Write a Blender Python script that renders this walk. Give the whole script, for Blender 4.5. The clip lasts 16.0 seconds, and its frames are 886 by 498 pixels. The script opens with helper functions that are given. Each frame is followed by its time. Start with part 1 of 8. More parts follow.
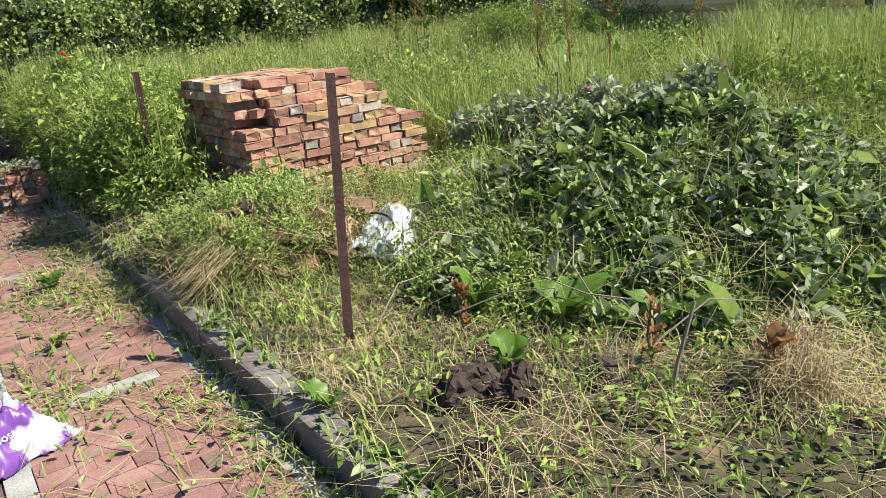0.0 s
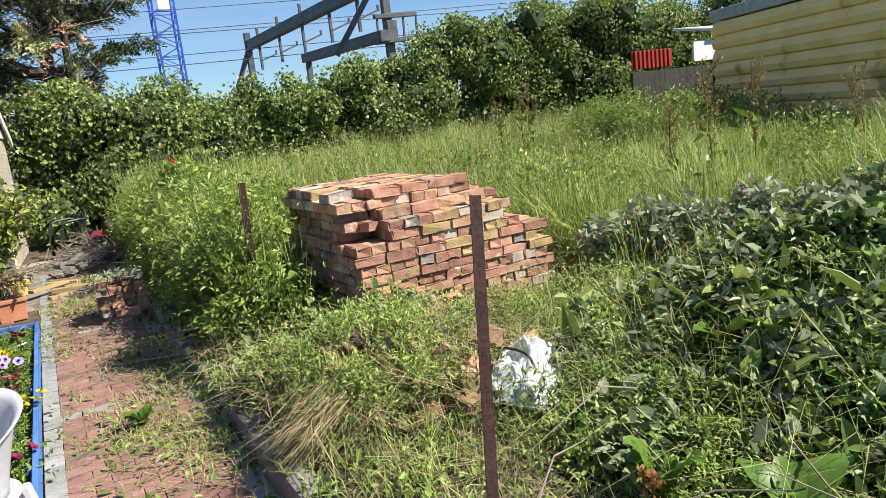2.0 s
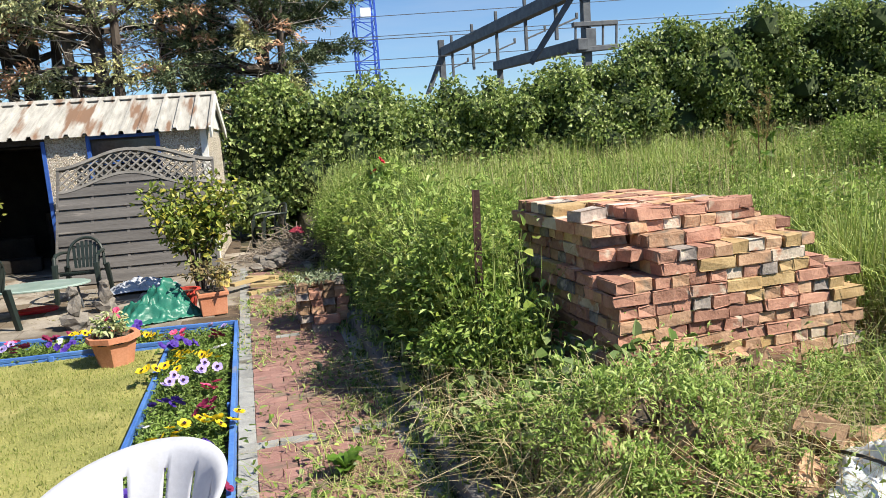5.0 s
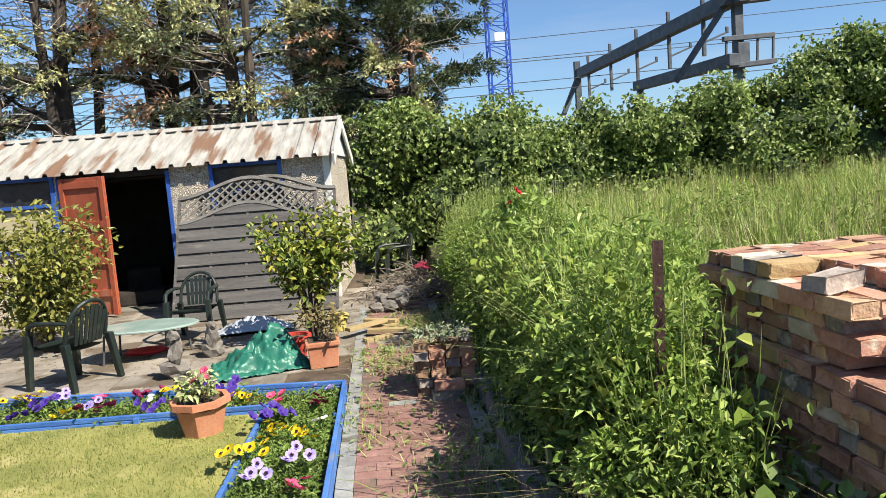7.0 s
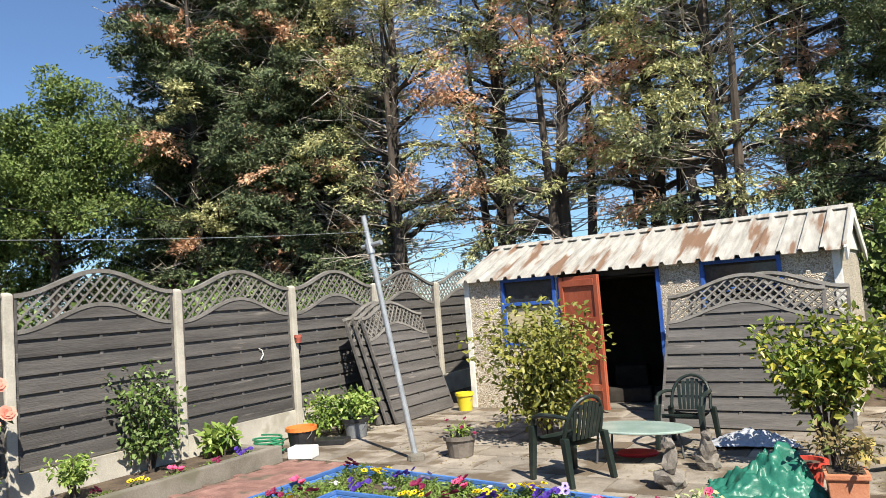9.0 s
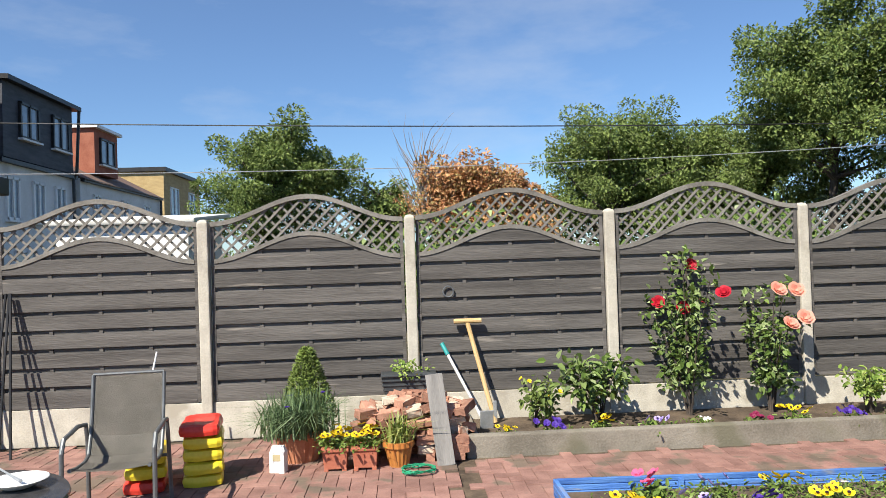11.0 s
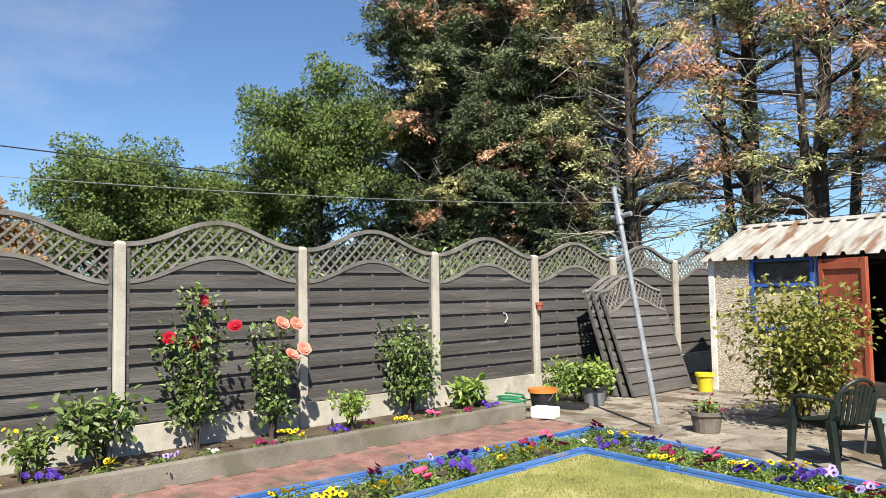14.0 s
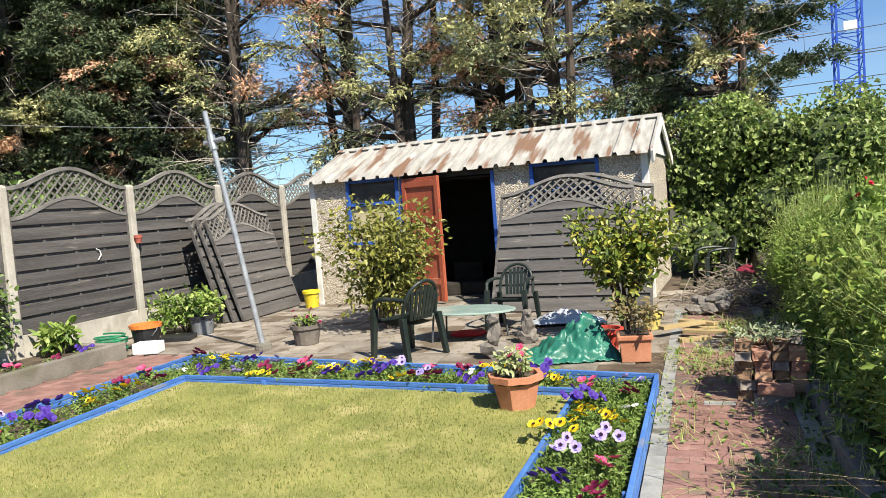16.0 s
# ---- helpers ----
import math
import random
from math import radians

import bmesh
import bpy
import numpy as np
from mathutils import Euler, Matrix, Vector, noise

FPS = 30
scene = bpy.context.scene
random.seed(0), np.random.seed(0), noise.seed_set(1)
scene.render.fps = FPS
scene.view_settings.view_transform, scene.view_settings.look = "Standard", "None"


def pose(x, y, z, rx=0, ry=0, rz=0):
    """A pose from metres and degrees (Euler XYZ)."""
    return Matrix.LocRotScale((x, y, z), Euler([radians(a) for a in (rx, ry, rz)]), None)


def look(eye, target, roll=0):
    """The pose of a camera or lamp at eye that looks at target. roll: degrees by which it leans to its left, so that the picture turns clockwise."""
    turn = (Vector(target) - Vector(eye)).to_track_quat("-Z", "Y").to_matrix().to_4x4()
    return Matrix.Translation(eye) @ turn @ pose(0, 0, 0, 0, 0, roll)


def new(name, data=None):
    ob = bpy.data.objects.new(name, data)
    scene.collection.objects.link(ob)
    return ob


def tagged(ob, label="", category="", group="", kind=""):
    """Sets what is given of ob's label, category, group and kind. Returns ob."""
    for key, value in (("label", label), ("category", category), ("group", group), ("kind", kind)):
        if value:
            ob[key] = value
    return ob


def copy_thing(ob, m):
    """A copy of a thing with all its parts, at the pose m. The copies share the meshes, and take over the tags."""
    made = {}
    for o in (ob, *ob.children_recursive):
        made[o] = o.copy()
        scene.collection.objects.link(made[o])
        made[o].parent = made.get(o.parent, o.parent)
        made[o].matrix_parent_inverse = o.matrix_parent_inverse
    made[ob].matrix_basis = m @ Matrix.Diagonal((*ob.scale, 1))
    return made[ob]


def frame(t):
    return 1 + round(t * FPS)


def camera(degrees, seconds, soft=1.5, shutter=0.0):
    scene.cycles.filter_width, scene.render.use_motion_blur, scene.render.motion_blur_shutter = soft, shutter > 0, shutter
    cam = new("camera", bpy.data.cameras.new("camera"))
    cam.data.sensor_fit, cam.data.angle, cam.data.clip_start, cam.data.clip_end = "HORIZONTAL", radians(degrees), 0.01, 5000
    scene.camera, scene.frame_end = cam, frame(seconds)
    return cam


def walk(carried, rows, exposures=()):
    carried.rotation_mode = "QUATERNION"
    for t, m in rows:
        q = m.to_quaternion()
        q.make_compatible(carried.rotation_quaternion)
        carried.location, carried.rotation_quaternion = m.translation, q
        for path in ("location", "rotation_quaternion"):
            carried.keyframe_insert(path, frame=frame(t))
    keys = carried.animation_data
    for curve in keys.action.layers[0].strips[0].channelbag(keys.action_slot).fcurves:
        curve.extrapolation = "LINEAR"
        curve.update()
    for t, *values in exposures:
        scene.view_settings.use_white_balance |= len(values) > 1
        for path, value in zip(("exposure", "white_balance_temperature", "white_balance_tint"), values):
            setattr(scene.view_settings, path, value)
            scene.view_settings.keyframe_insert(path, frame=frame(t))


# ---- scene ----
cam = camera(62.7, 16.0, soft=0.5)
PATH = [
    (0, (0.131, -2.915, 1.519), (1.199, -1.347, 0.886), -5.4),
    (0.5, (0.144, -2.751, 1.54), (1.091, -1.08, 0.981), -6.4),
    (1, (0.138, -2.569, 1.564), (1.073, -0.87, 1.073), -6.7),
    (1.5, (0.225, -2.367, 1.569), (1.162, -0.652, 1.141), -6.4),
    (2, (0.315, -2.164, 1.594), (1.235, -0.429, 1.217), -6.8),
    (2.5, (0.315, -1.938, 1.585), (1.213, -0.185, 1.238), -7.1),
    (3, (0.332, -1.72, 1.572), (1.202, 0.049, 1.237), -7.3),
    (3.5, (0.373, -1.588, 1.561), (1.197, 0.203, 1.227), -7.1),
    (4, (0.378, -1.467, 1.551), (1.131, 0.356, 1.218), -6.3),
    (4.5, (0.262, -1.283, 1.586), (0.904, 0.583, 1.261), -5.2),
    (5, (0.228, -1.126, 1.574), (0.731, 0.785, 1.269), -4.1),
    (5.2, (0.249, -1.015, 1.572), (0.698, 0.911, 1.271), -3.8),
    (5.8, (0.28, -0.706, 1.57), (0.609, 1.245, 1.282), -3.2),
    (6.4, (0.353, -0.319, 1.583), (0.61, 1.646, 1.313), -3.6),
    (7.0, (0.404, 0.029, 1.604), (0.563, 2.011, 1.39), -4.5),
    (7.5, (0.385, 0.203, 1.623), (0.382, 2.199, 1.509), -5.2),
    (8, (0.324, 0.299, 1.641), (0.107, 2.287, 1.658), -5.8),
    (8.5, (0.237, 0.304, 1.656), (-0.367, 2.207, 1.78), -5.5),
    (9, (0.166, 0.307, 1.644), (-0.859, 2.018, 1.792), -4.3),
    (9.5, (0.099, 0.294, 1.62), (-1.332, 1.687, 1.737), -3.4),
    (10, (0.066, 0.264, 1.64), (-1.668, 1.26, 1.705), -2.9),
    (10.2, (0.081, 0.244, 1.654), (-1.737, 1.075, 1.703), -2.9),
    (10.7, (0.05, 0.179, 1.644), (-1.916, 0.548, 1.668), -2.3),
    (11.2, (-0.005, 0.081, 1.588), (-2.005, 0.049, 1.624), -1.5),
    (11.7, (-0.063, -0.015, 1.523), (-2.048, -0.246, 1.587), -0.7),
    (12.3, (-0.105, -0.076, 1.48), (-2.102, -0.116, 1.576), -0.0),
    (12.5, (-0.104, -0.078, 1.481), (-2.099, 0.018, 1.582), 0.2),
    (13, (-0.125, -0.091, 1.475), (-2.052, 0.433, 1.594), 0.4),
    (13.5, (-0.058, -0.113, 1.495), (-1.815, 0.833, 1.624), -0.2),
    (14, (0.065, -0.124, 1.501), (-1.42, 1.21, 1.625), -1.0),
    (14.5, (0.214, -0.165, 1.522), (-0.927, 1.475, 1.613), -2.4),
    (15, (0.257, -0.238, 1.486), (-0.601, 1.568, 1.486), -3.8),
    (15.5, (0.303, -0.17, 1.461), (-0.389, 1.704, 1.369), -4.4),
    (16, (0.378, -0.022, 1.45), (-0.293, 1.858, 1.329), -4.4),
]
walk(cam, [(t, look(eye, target, roll)) for t, eye, target, roll in PATH], [(0.0, 0.85), (16.0, 0.85)])

# world, sun and exposure
SUN_DIR = Vector((0.78, -0.62, 1.08)).normalized()
world = bpy.data.worlds.new("sky")
scene.world = world
world.use_nodes = True
wn, wl = world.node_tree.nodes, world.node_tree.links
sky = wn.new("ShaderNodeTexSky")
sky.sky_type = "NISHITA"
sky.sun_disc = False
sky.sun_elevation = math.asin(SUN_DIR.z)
sky.sun_rotation = math.atan2(SUN_DIR.x, SUN_DIR.y)
sky.air_density, sky.dust_density, sky.ozone_density = 1.0, 0.1, 5.0
wco = wn.new("ShaderNodeTexCoord")
wmap = wn.new("ShaderNodeMapping")
wmap.inputs["Scale"].default_value = (1.6, 3.2, 9.0)
wmap.inputs["Rotation"].default_value = (0.1, 0.15, 0.5)
wnoise = wn.new("ShaderNodeTexNoise")
wnoise.inputs["Scale"].default_value = 1.3
wnoise.inputs["Detail"].default_value = 7
wnoise.inputs["Roughness"].default_value = 0.58
wramp = wn.new("ShaderNodeValToRGB")
wramp.color_ramp.elements[0].position = 0.5
wramp.color_ramp.elements[0].color = (0.06, 0.06, 0.06, 1)
wramp.color_ramp.elements[1].position = 0.86
wramp.color_ramp.elements[1].color = (0.4, 0.4, 0.4, 1)
wmix = wn.new("ShaderNodeMixRGB")
wmix.inputs["Color2"].default_value = (6.2, 6.6, 7.2, 1)
wl.new(wco.outputs["Generated"], wmap.inputs["Vector"])
wl.new(wmap.outputs[0], wnoise.inputs["Vector"])
wl.new(wnoise.outputs["Fac"], wramp.inputs["Fac"])
wl.new(wramp.outputs["Color"], wmix.inputs["Fac"])
wtint = wn.new("ShaderNodeMixRGB")
wtint.blend_type = "MULTIPLY"
wtint.inputs["Fac"].default_value = 1.0
wtint.inputs["Color2"].default_value = (0.82, 1.0, 1.16, 1)
wl.new(sky.outputs[0], wtint.inputs["Color1"])
wl.new(wtint.outputs[0], wmix.inputs["Color1"])
wl.new(wmix.outputs[0], wn["Background"].inputs["Color"])
wn["Background"].inputs["Strength"].default_value = 0.068
sun = new("sun", bpy.data.lights.new("sun", "SUN"))
sun.data.energy, sun.data.angle, sun.data.color = 5.0, radians(0.53), (1.0, 0.93, 0.8)
sun.matrix_world = look(SUN_DIR * 30, (0, 0, 0))

# ---------------------------------------------------------------- materials


def nodes_of(name):
    m = bpy.data.materials.new(name)
    m.use_nodes = True
    return m, m.node_tree.nodes, m.node_tree.links, m.node_tree.nodes["Principled BSDF"]


def rgba(c):
    return (c[0], c[1], c[2], 1)


def surf(name, c1, c2, scale=6.0, rough=0.7, bump=0.15, fine=60.0, stain=None, stain_scale=1.2, stain_at=0.58, vary=0.0, metal=0.0, stretch=(1, 1, 1), spec=0.4, island=False):
    """Two-scale mottled surface with relief, optional stains of their own shape and piece-to-piece variation."""
    m, n, l, b = nodes_of(name)
    co = n.new("ShaderNodeTexCoord")
    mp = n.new("ShaderNodeMapping")
    mp.inputs["Scale"].default_value = stretch
    l.new(co.outputs["Object"], mp.inputs["Vector"])
    if vary:
        oi = n.new("ShaderNodeObjectInfo")
        sh = n.new("ShaderNodeVectorMath")
        sh.operation = "SCALE"
        sh.inputs[0].default_value = (17, 31, 23)
        l.new(oi.outputs["Random"], sh.inputs["Scale"])
        l.new(sh.outputs[0], mp.inputs["Location"])
    a = n.new("ShaderNodeTexNoise")
    a.inputs["Scale"].default_value, a.inputs["Detail"].default_value = scale, 6
    f = n.new("ShaderNodeTexNoise")
    f.inputs["Scale"].default_value, f.inputs["Detail"].default_value = fine, 4
    l.new(mp.outputs[0], a.inputs["Vector"])
    l.new(mp.outputs[0], f.inputs["Vector"])
    mixf = n.new("ShaderNodeMath")
    mixf.operation = "MULTIPLY_ADD"
    l.new(f.outputs["Fac"], mixf.inputs[0])
    mixf.inputs[1].default_value = 0.45
    l.new(a.outputs["Fac"], mixf.inputs[2])
    ramp = n.new("ShaderNodeValToRGB")
    ramp.color_ramp.elements[0].position, ramp.color_ramp.elements[1].position = 0.52, 0.92
    ramp.color_ramp.elements[0].color, ramp.color_ramp.elements[1].color = rgba(c1), rgba(c2)
    l.new(mixf.outputs[0], ramp.inputs["Fac"])
    out = ramp.outputs["Color"]
    if stain:
        s = n.new("ShaderNodeTexNoise")
        s.inputs["Scale"].default_value, s.inputs["Detail"].default_value = stain_scale, 5
        l.new(mp.outputs[0], s.inputs["Vector"])
        sr = n.new("ShaderNodeValToRGB")
        sr.color_ramp.elements[0].position, sr.color_ramp.elements[1].position = stain_at, stain_at + 0.08
        l.new(s.outputs["Fac"], sr.inputs["Fac"])
        sm = n.new("ShaderNodeMixRGB")
        sm.inputs["Color2"].default_value = rgba(stain)
        l.new(sr.outputs["Color"], sm.inputs["Fac"])
        l.new(out, sm.inputs["Color1"])
        out = sm.outputs["Color"]
    if vary:
        hsv = n.new("ShaderNodeHueSaturation")
        r1 = n.new("ShaderNodeMapRange")
        r1.inputs["To Min"].default_value, r1.inputs["To Max"].default_value = 1 - vary, 1 + vary
        src = oi.outputs["Random"]
        if island:
            ge = n.new("ShaderNodeNewGeometry")
            src = ge.outputs["Random Per Island"]
        l.new(src, r1.inputs["Value"])
        l.new(r1.outputs[0], hsv.inputs["Value"])
        l.new(out, hsv.inputs["Color"])
        out = hsv.outputs["Color"]
    l.new(out, b.inputs["Base Color"])
    b.inputs["Roughness"].default_value, b.inputs["Metallic"].default_value = rough, metal
    b.inputs["Specular IOR Level"].default_value = spec
    if bump:
        bp = n.new("ShaderNodeBump")
        bp.inputs["Strength"].default_value, bp.inputs["Distance"].default_value = min(1, bump * 3), 0.01
        l.new(mixf.outputs[0], bp.inputs["Height"])
        l.new(bp.outputs[0], b.inputs["Normal"])
    return m


def leafy(name, cols, rough=0.45, glow=0.35, spec=0.35, tone=0.92):
    """Leaves or petals: colour by island, some light passing through."""
    m, n, l, b = nodes_of(name)
    ge = n.new("ShaderNodeNewGeometry")
    ramp = n.new("ShaderNodeValToRGB")
    el = ramp.color_ramp.elements
    while len(el) < len(cols):
        el.new(0.5)
    for i, c in enumerate(cols):
        el[i].position = i / max(1, len(cols) - 1)
        el[i].color = rgba([v * tone for v in c])
    l.new(ge.outputs["Random Per Island"], ramp.inputs["Fac"])
    no = n.new("ShaderNodeTexNoise")
    no.inputs["Scale"].default_value = 2.2
    co = n.new("ShaderNodeTexCoord")
    l.new(co.outputs["Object"], no.inputs["Vector"])
    hs = n.new("ShaderNodeHueSaturation")
    mr = n.new("ShaderNodeMapRange")
    mr.inputs["From Min"].default_value, mr.inputs["From Max"].default_value = 0.3, 0.7
    mr.inputs["To Min"].default_value, mr.inputs["To Max"].default_value = 0.72, 1.3
    l.new(no.outputs["Fac"], mr.inputs["Value"])
    l.new(mr.outputs[0], hs.inputs["Value"])
    l.new(ramp.outputs["Color"], hs.inputs["Color"])
    l.new(hs.outputs["Color"], b.inputs["Base Color"])
    b.inputs["Roughness"].default_value = rough
    b.inputs["Specular IOR Level"].default_value = spec
    tr = n.new("ShaderNodeBsdfTranslucent")
    l.new(hs.outputs["Color"], tr.inputs["Color"])
    mx = n.new("ShaderNodeMixShader")
    mx.inputs["Fac"].default_value = glow * 0.6
    l.new(b.outputs[0], mx.inputs[1])
    l.new(tr.outputs[0], mx.inputs[2])
    l.new(mx.outputs[0], n["Material Output"].inputs["Surface"])
    return m


def clear_glass(name, tint=(0.9, 0.95, 0.95), rough=0.05):
    m, n, l, b = nodes_of(name)
    b.inputs["Base Color"].default_value = rgba(tint)
    b.inputs["Transmission Weight"].default_value = 1
    b.inputs["Roughness"].default_value = rough
    return m


SOIL = surf("soil", (0.045, 0.032, 0.022), (0.13, 0.095, 0.065), 5, 0.95, 0.5, 45)
EARTH = surf("weedy_earth", (0.028, 0.028, 0.014), (0.085, 0.072, 0.04), 3, 0.95, 0.5, 40, stain=(0.17, 0.13, 0.08), stain_scale=2.1)
TURF = surf("turf", (0.16, 0.175, 0.045), (0.32, 0.3, 0.095), 2.5, 0.95, 0.4, 90, stain=(0.37, 0.33, 0.13), stain_scale=1.6, stain_at=0.56)
CONCRETE = surf("concrete", (0.36, 0.33, 0.28), (0.54, 0.51, 0.44), 4, 0.9, 0.25, 70, stain=(0.36, 0.33, 0.27), stain_scale=2.2, stain_at=0.6)
OLD_CONCRETE = surf("old_concrete", (0.145, 0.13, 0.105), (0.27, 0.245, 0.205), 3, 0.92, 0.35, 60, stain=(0.15, 0.14, 0.1), stain_scale=1.5, stain_at=0.56)
SLAB = surf("patio_slab", (0.17, 0.145, 0.115), (0.33, 0.29, 0.24), 3, 0.92, 0.3, 60, stain=(0.13, 0.1, 0.07), stain_scale=1.9, stain_at=0.52, vary=0.18)
KERB = surf("kerb_stone", (0.14, 0.125, 0.115), (0.25, 0.23, 0.21), 5, 0.9, 0.3, 70, stain=(0.1, 0.1, 0.08), stain_scale=3, stain_at=0.6)
PAVER_RED = surf("red_paver", (0.22, 0.112, 0.096), (0.34, 0.195, 0.165), 6, 0.9, 0.3, 90, stain=(0.2, 0.15, 0.11), stain_scale=5, stain_at=0.54, vary=0.16)
PAVER_GREY = surf("grey_paver", (0.22, 0.22, 0.21), (0.36, 0.36, 0.34), 6, 0.9, 0.3, 90, stain=(0.16, 0.15, 0.12), stain_scale=4, stain_at=0.6, vary=0.14)
PAVER_JOINED = surf("red_paver_far", (0.19, 0.1, 0.082), (0.31, 0.175, 0.145), 6, 0.9, 0.3, 90, stain=(0.14, 0.105, 0.08), stain_scale=3, stain_at=0.53, vary=0.17, island=True)
BRICK_RED = surf("red_brick", (0.27, 0.13, 0.09), (0.46, 0.25, 0.175), 9, 0.92, 0.45, 60, stain=(0.44, 0.36, 0.28), stain_scale=8, stain_at=0.6, vary=0.3)
BRICK_ORANGE = surf("orange_brick", (0.36, 0.2, 0.115), (0.56, 0.36, 0.23), 9, 0.92, 0.45, 60, stain=(0.24, 0.18, 0.13), stain_scale=7, stain_at=0.6, vary=0.3)
BRICK_YELLOW = surf("yellow_stock_brick", (0.38, 0.25, 0.11), (0.55, 0.39, 0.2), 9, 0.92, 0.45, 60, stain=(0.2, 0.17, 0.12), stain_scale=7, stain_at=0.63, vary=0.2)
BRICK_GREY = surf("burnt_brick", (0.14, 0.12, 0.11), (0.34, 0.29, 0.25), 9, 0.92, 0.45, 60, stain=(0.5, 0.42, 0.34), stain_scale=8, stain_at=0.57, vary=0.24)
BRICK_PALE = surf("pale_mortared_brick", (0.42, 0.34, 0.26), (0.62, 0.53, 0.43), 9, 0.95, 0.5, 60, stain=(0.4, 0.2, 0.13), stain_scale=8, stain_at=0.56, vary=0.15)
BRICKS = [BRICK_RED, BRICK_ORANGE, BRICK_RED, BRICK_YELLOW, BRICK_ORANGE, BRICK_RED, BRICK_PALE, BRICK_GREY, BRICK_ORANGE, BRICK_YELLOW, BRICK_RED, BRICK_ORANGE]
FENCE_WOOD = surf("grey_stained_wood", (0.062, 0.057, 0.054), (0.128, 0.119, 0.112), 3, 0.82, 0.3, 40, stain=(0.2, 0.18, 0.16), stain_scale=5, stain_at=0.64, vary=0.14, stretch=(0.25, 2, 3.5))
FENCE_TRIM = surf("weathered_trim_wood", (0.12, 0.112, 0.1), (0.22, 0.207, 0.19), 4, 0.85, 0.3, 50, vary=0.1)
RUST_POST = surf("brown_painted_steel", (0.05, 0.026, 0.022), (0.1, 0.05, 0.042), 8, 0.6, 0.2, 60, stain=(0.17, 0.08, 0.05), stain_scale=6, stain_at=0.62)
GALV = surf("galvanised_steel", (0.3, 0.32, 0.34), (0.46, 0.48, 0.5), 8, 0.45, 0.1, 80, metal=0.5)
BLUE_PAINT = surf("blue_painted_wood", (0.04, 0.125, 0.4), (0.095, 0.225, 0.54), 5, 0.6, 0.25, 50, stain=(0.18, 0.22, 0.32), stain_scale=6, stain_at=0.6, vary=0.12, stretch=(0.6, 0.6, 3))
BLUE_FRAME = surf("dull_blue_paint", (0.02, 0.07, 0.3), (0.04, 0.12, 0.42), 6, 0.6, 0.15, 60)
DOOR_RED = surf("faded_red_door_paint", (0.3, 0.065, 0.03), (0.42, 0.11, 0.055), 3, 0.65, 0.2, 40, stain=(0.4, 0.17, 0.1), stain_scale=3, stain_at=0.63, stretch=(1, 1, 0.4))
ROOF_MAT = surf("peeling_white_steel_sheet", (0.26, 0.25, 0.225), (0.45, 0.435, 0.4), 3, 0.65, 0.15, 50, stain=(0.19, 0.115, 0.075), stain_scale=1.0, stain_at=0.53, stretch=(5.5, 0.8, 0.8))
WHITE_TRIM = surf("off_white_trim", (0.55, 0.54, 0.5), (0.75, 0.74, 0.7), 5, 0.7, 0.15, 60)
# Near-black timber; the lining and crates carry the shed's indoor shade in it.
WOOD_AND_SHADE = surf("timber_and_indoor_shade", (0.02, 0.017, 0.014), (0.05, 0.042, 0.035), 5, 0.9, 0.2, 40)
BARK = surf("dark_bark", (0.03, 0.024, 0.02), (0.1, 0.08, 0.066), 5, 0.95, 0.7, 30, stretch=(1, 1, 0.3))
DEADWOOD = surf("bleached_dead_wood", (0.3, 0.26, 0.22), (0.52, 0.47, 0.41), 6, 0.95, 0.2, 40)
TWIG = surf("dead_grey_twigs", (0.16, 0.13, 0.1), (0.32, 0.27, 0.22), 6, 0.95, 0.2, 40)
TERRACOTTA = surf("terracotta", (0.42, 0.16, 0.08), (0.58, 0.26, 0.15), 5, 0.85, 0.15, 60, stain=(0.5, 0.36, 0.28), stain_scale=5, stain_at=0.66)
PLASTIC_GREEN = surf("dark_green_plastic", (0.01, 0.017, 0.014), (0.023, 0.032, 0.028), 6, 0.4, 0.06, 60, stain=(0.04, 0.047, 0.038), stain_scale=4, stain_at=0.62)
PLASTIC_WHITE = surf("white_plastic", (0.42, 0.43, 0.47), (0.52, 0.53, 0.57), 5, 0.4, 0.04, 60, stain=(0.42, 0.42, 0.4), stain_scale=5, stain_at=0.66)
YELLOW_SHEET = surf("yellow_painted_cladding", (0.84, 0.58, 0.25), (0.94, 0.72, 0.38), 2, 0.75, 0.15, 40, stain=(0.42, 0.31, 0.12), stain_scale=1.5, stain_at=0.6)

CONIFER = leafy("cypress_foliage", [(0.087, 0.114, 0.065), (0.160, 0.192, 0.102), (0.248, 0.274, 0.141), (0.393, 0.383, 0.215)], 0.65, 0.3, 0.2, 1.22)
CONIFER_DARK = leafy("dark_cypress_foliage", [(0.048, 0.070, 0.037), (0.081, 0.114, 0.057), (0.135, 0.172, 0.085), (0.216, 0.242, 0.128)], 0.65, 0.25, 0.2, 0.92)
# Lighter olive copy of the cypress foliage, with sunlight put into the colour.
CONIFER_SUNLIT = leafy("sunlit_cypress_foliage", [(0.197, 0.211, 0.097), (0.329, 0.328, 0.145), (0.487, 0.457, 0.236)], 0.65, 0.32, 0.2, 1.22)
CONIFER_BROWN = leafy("browned_cypress_foliage", [(0.403, 0.213, 0.134), (0.515, 0.291, 0.179), (0.47, 0.37, 0.246)], 0.75, 0.25, 0.2, 1.25)
IVY = leafy("ivy_leaves", [(0.073, 0.118, 0.029), (0.157, 0.224, 0.054), (0.269, 0.336, 0.099), (0.414, 0.47, 0.19)], 0.42, 0.45, 0.3, 1.0)
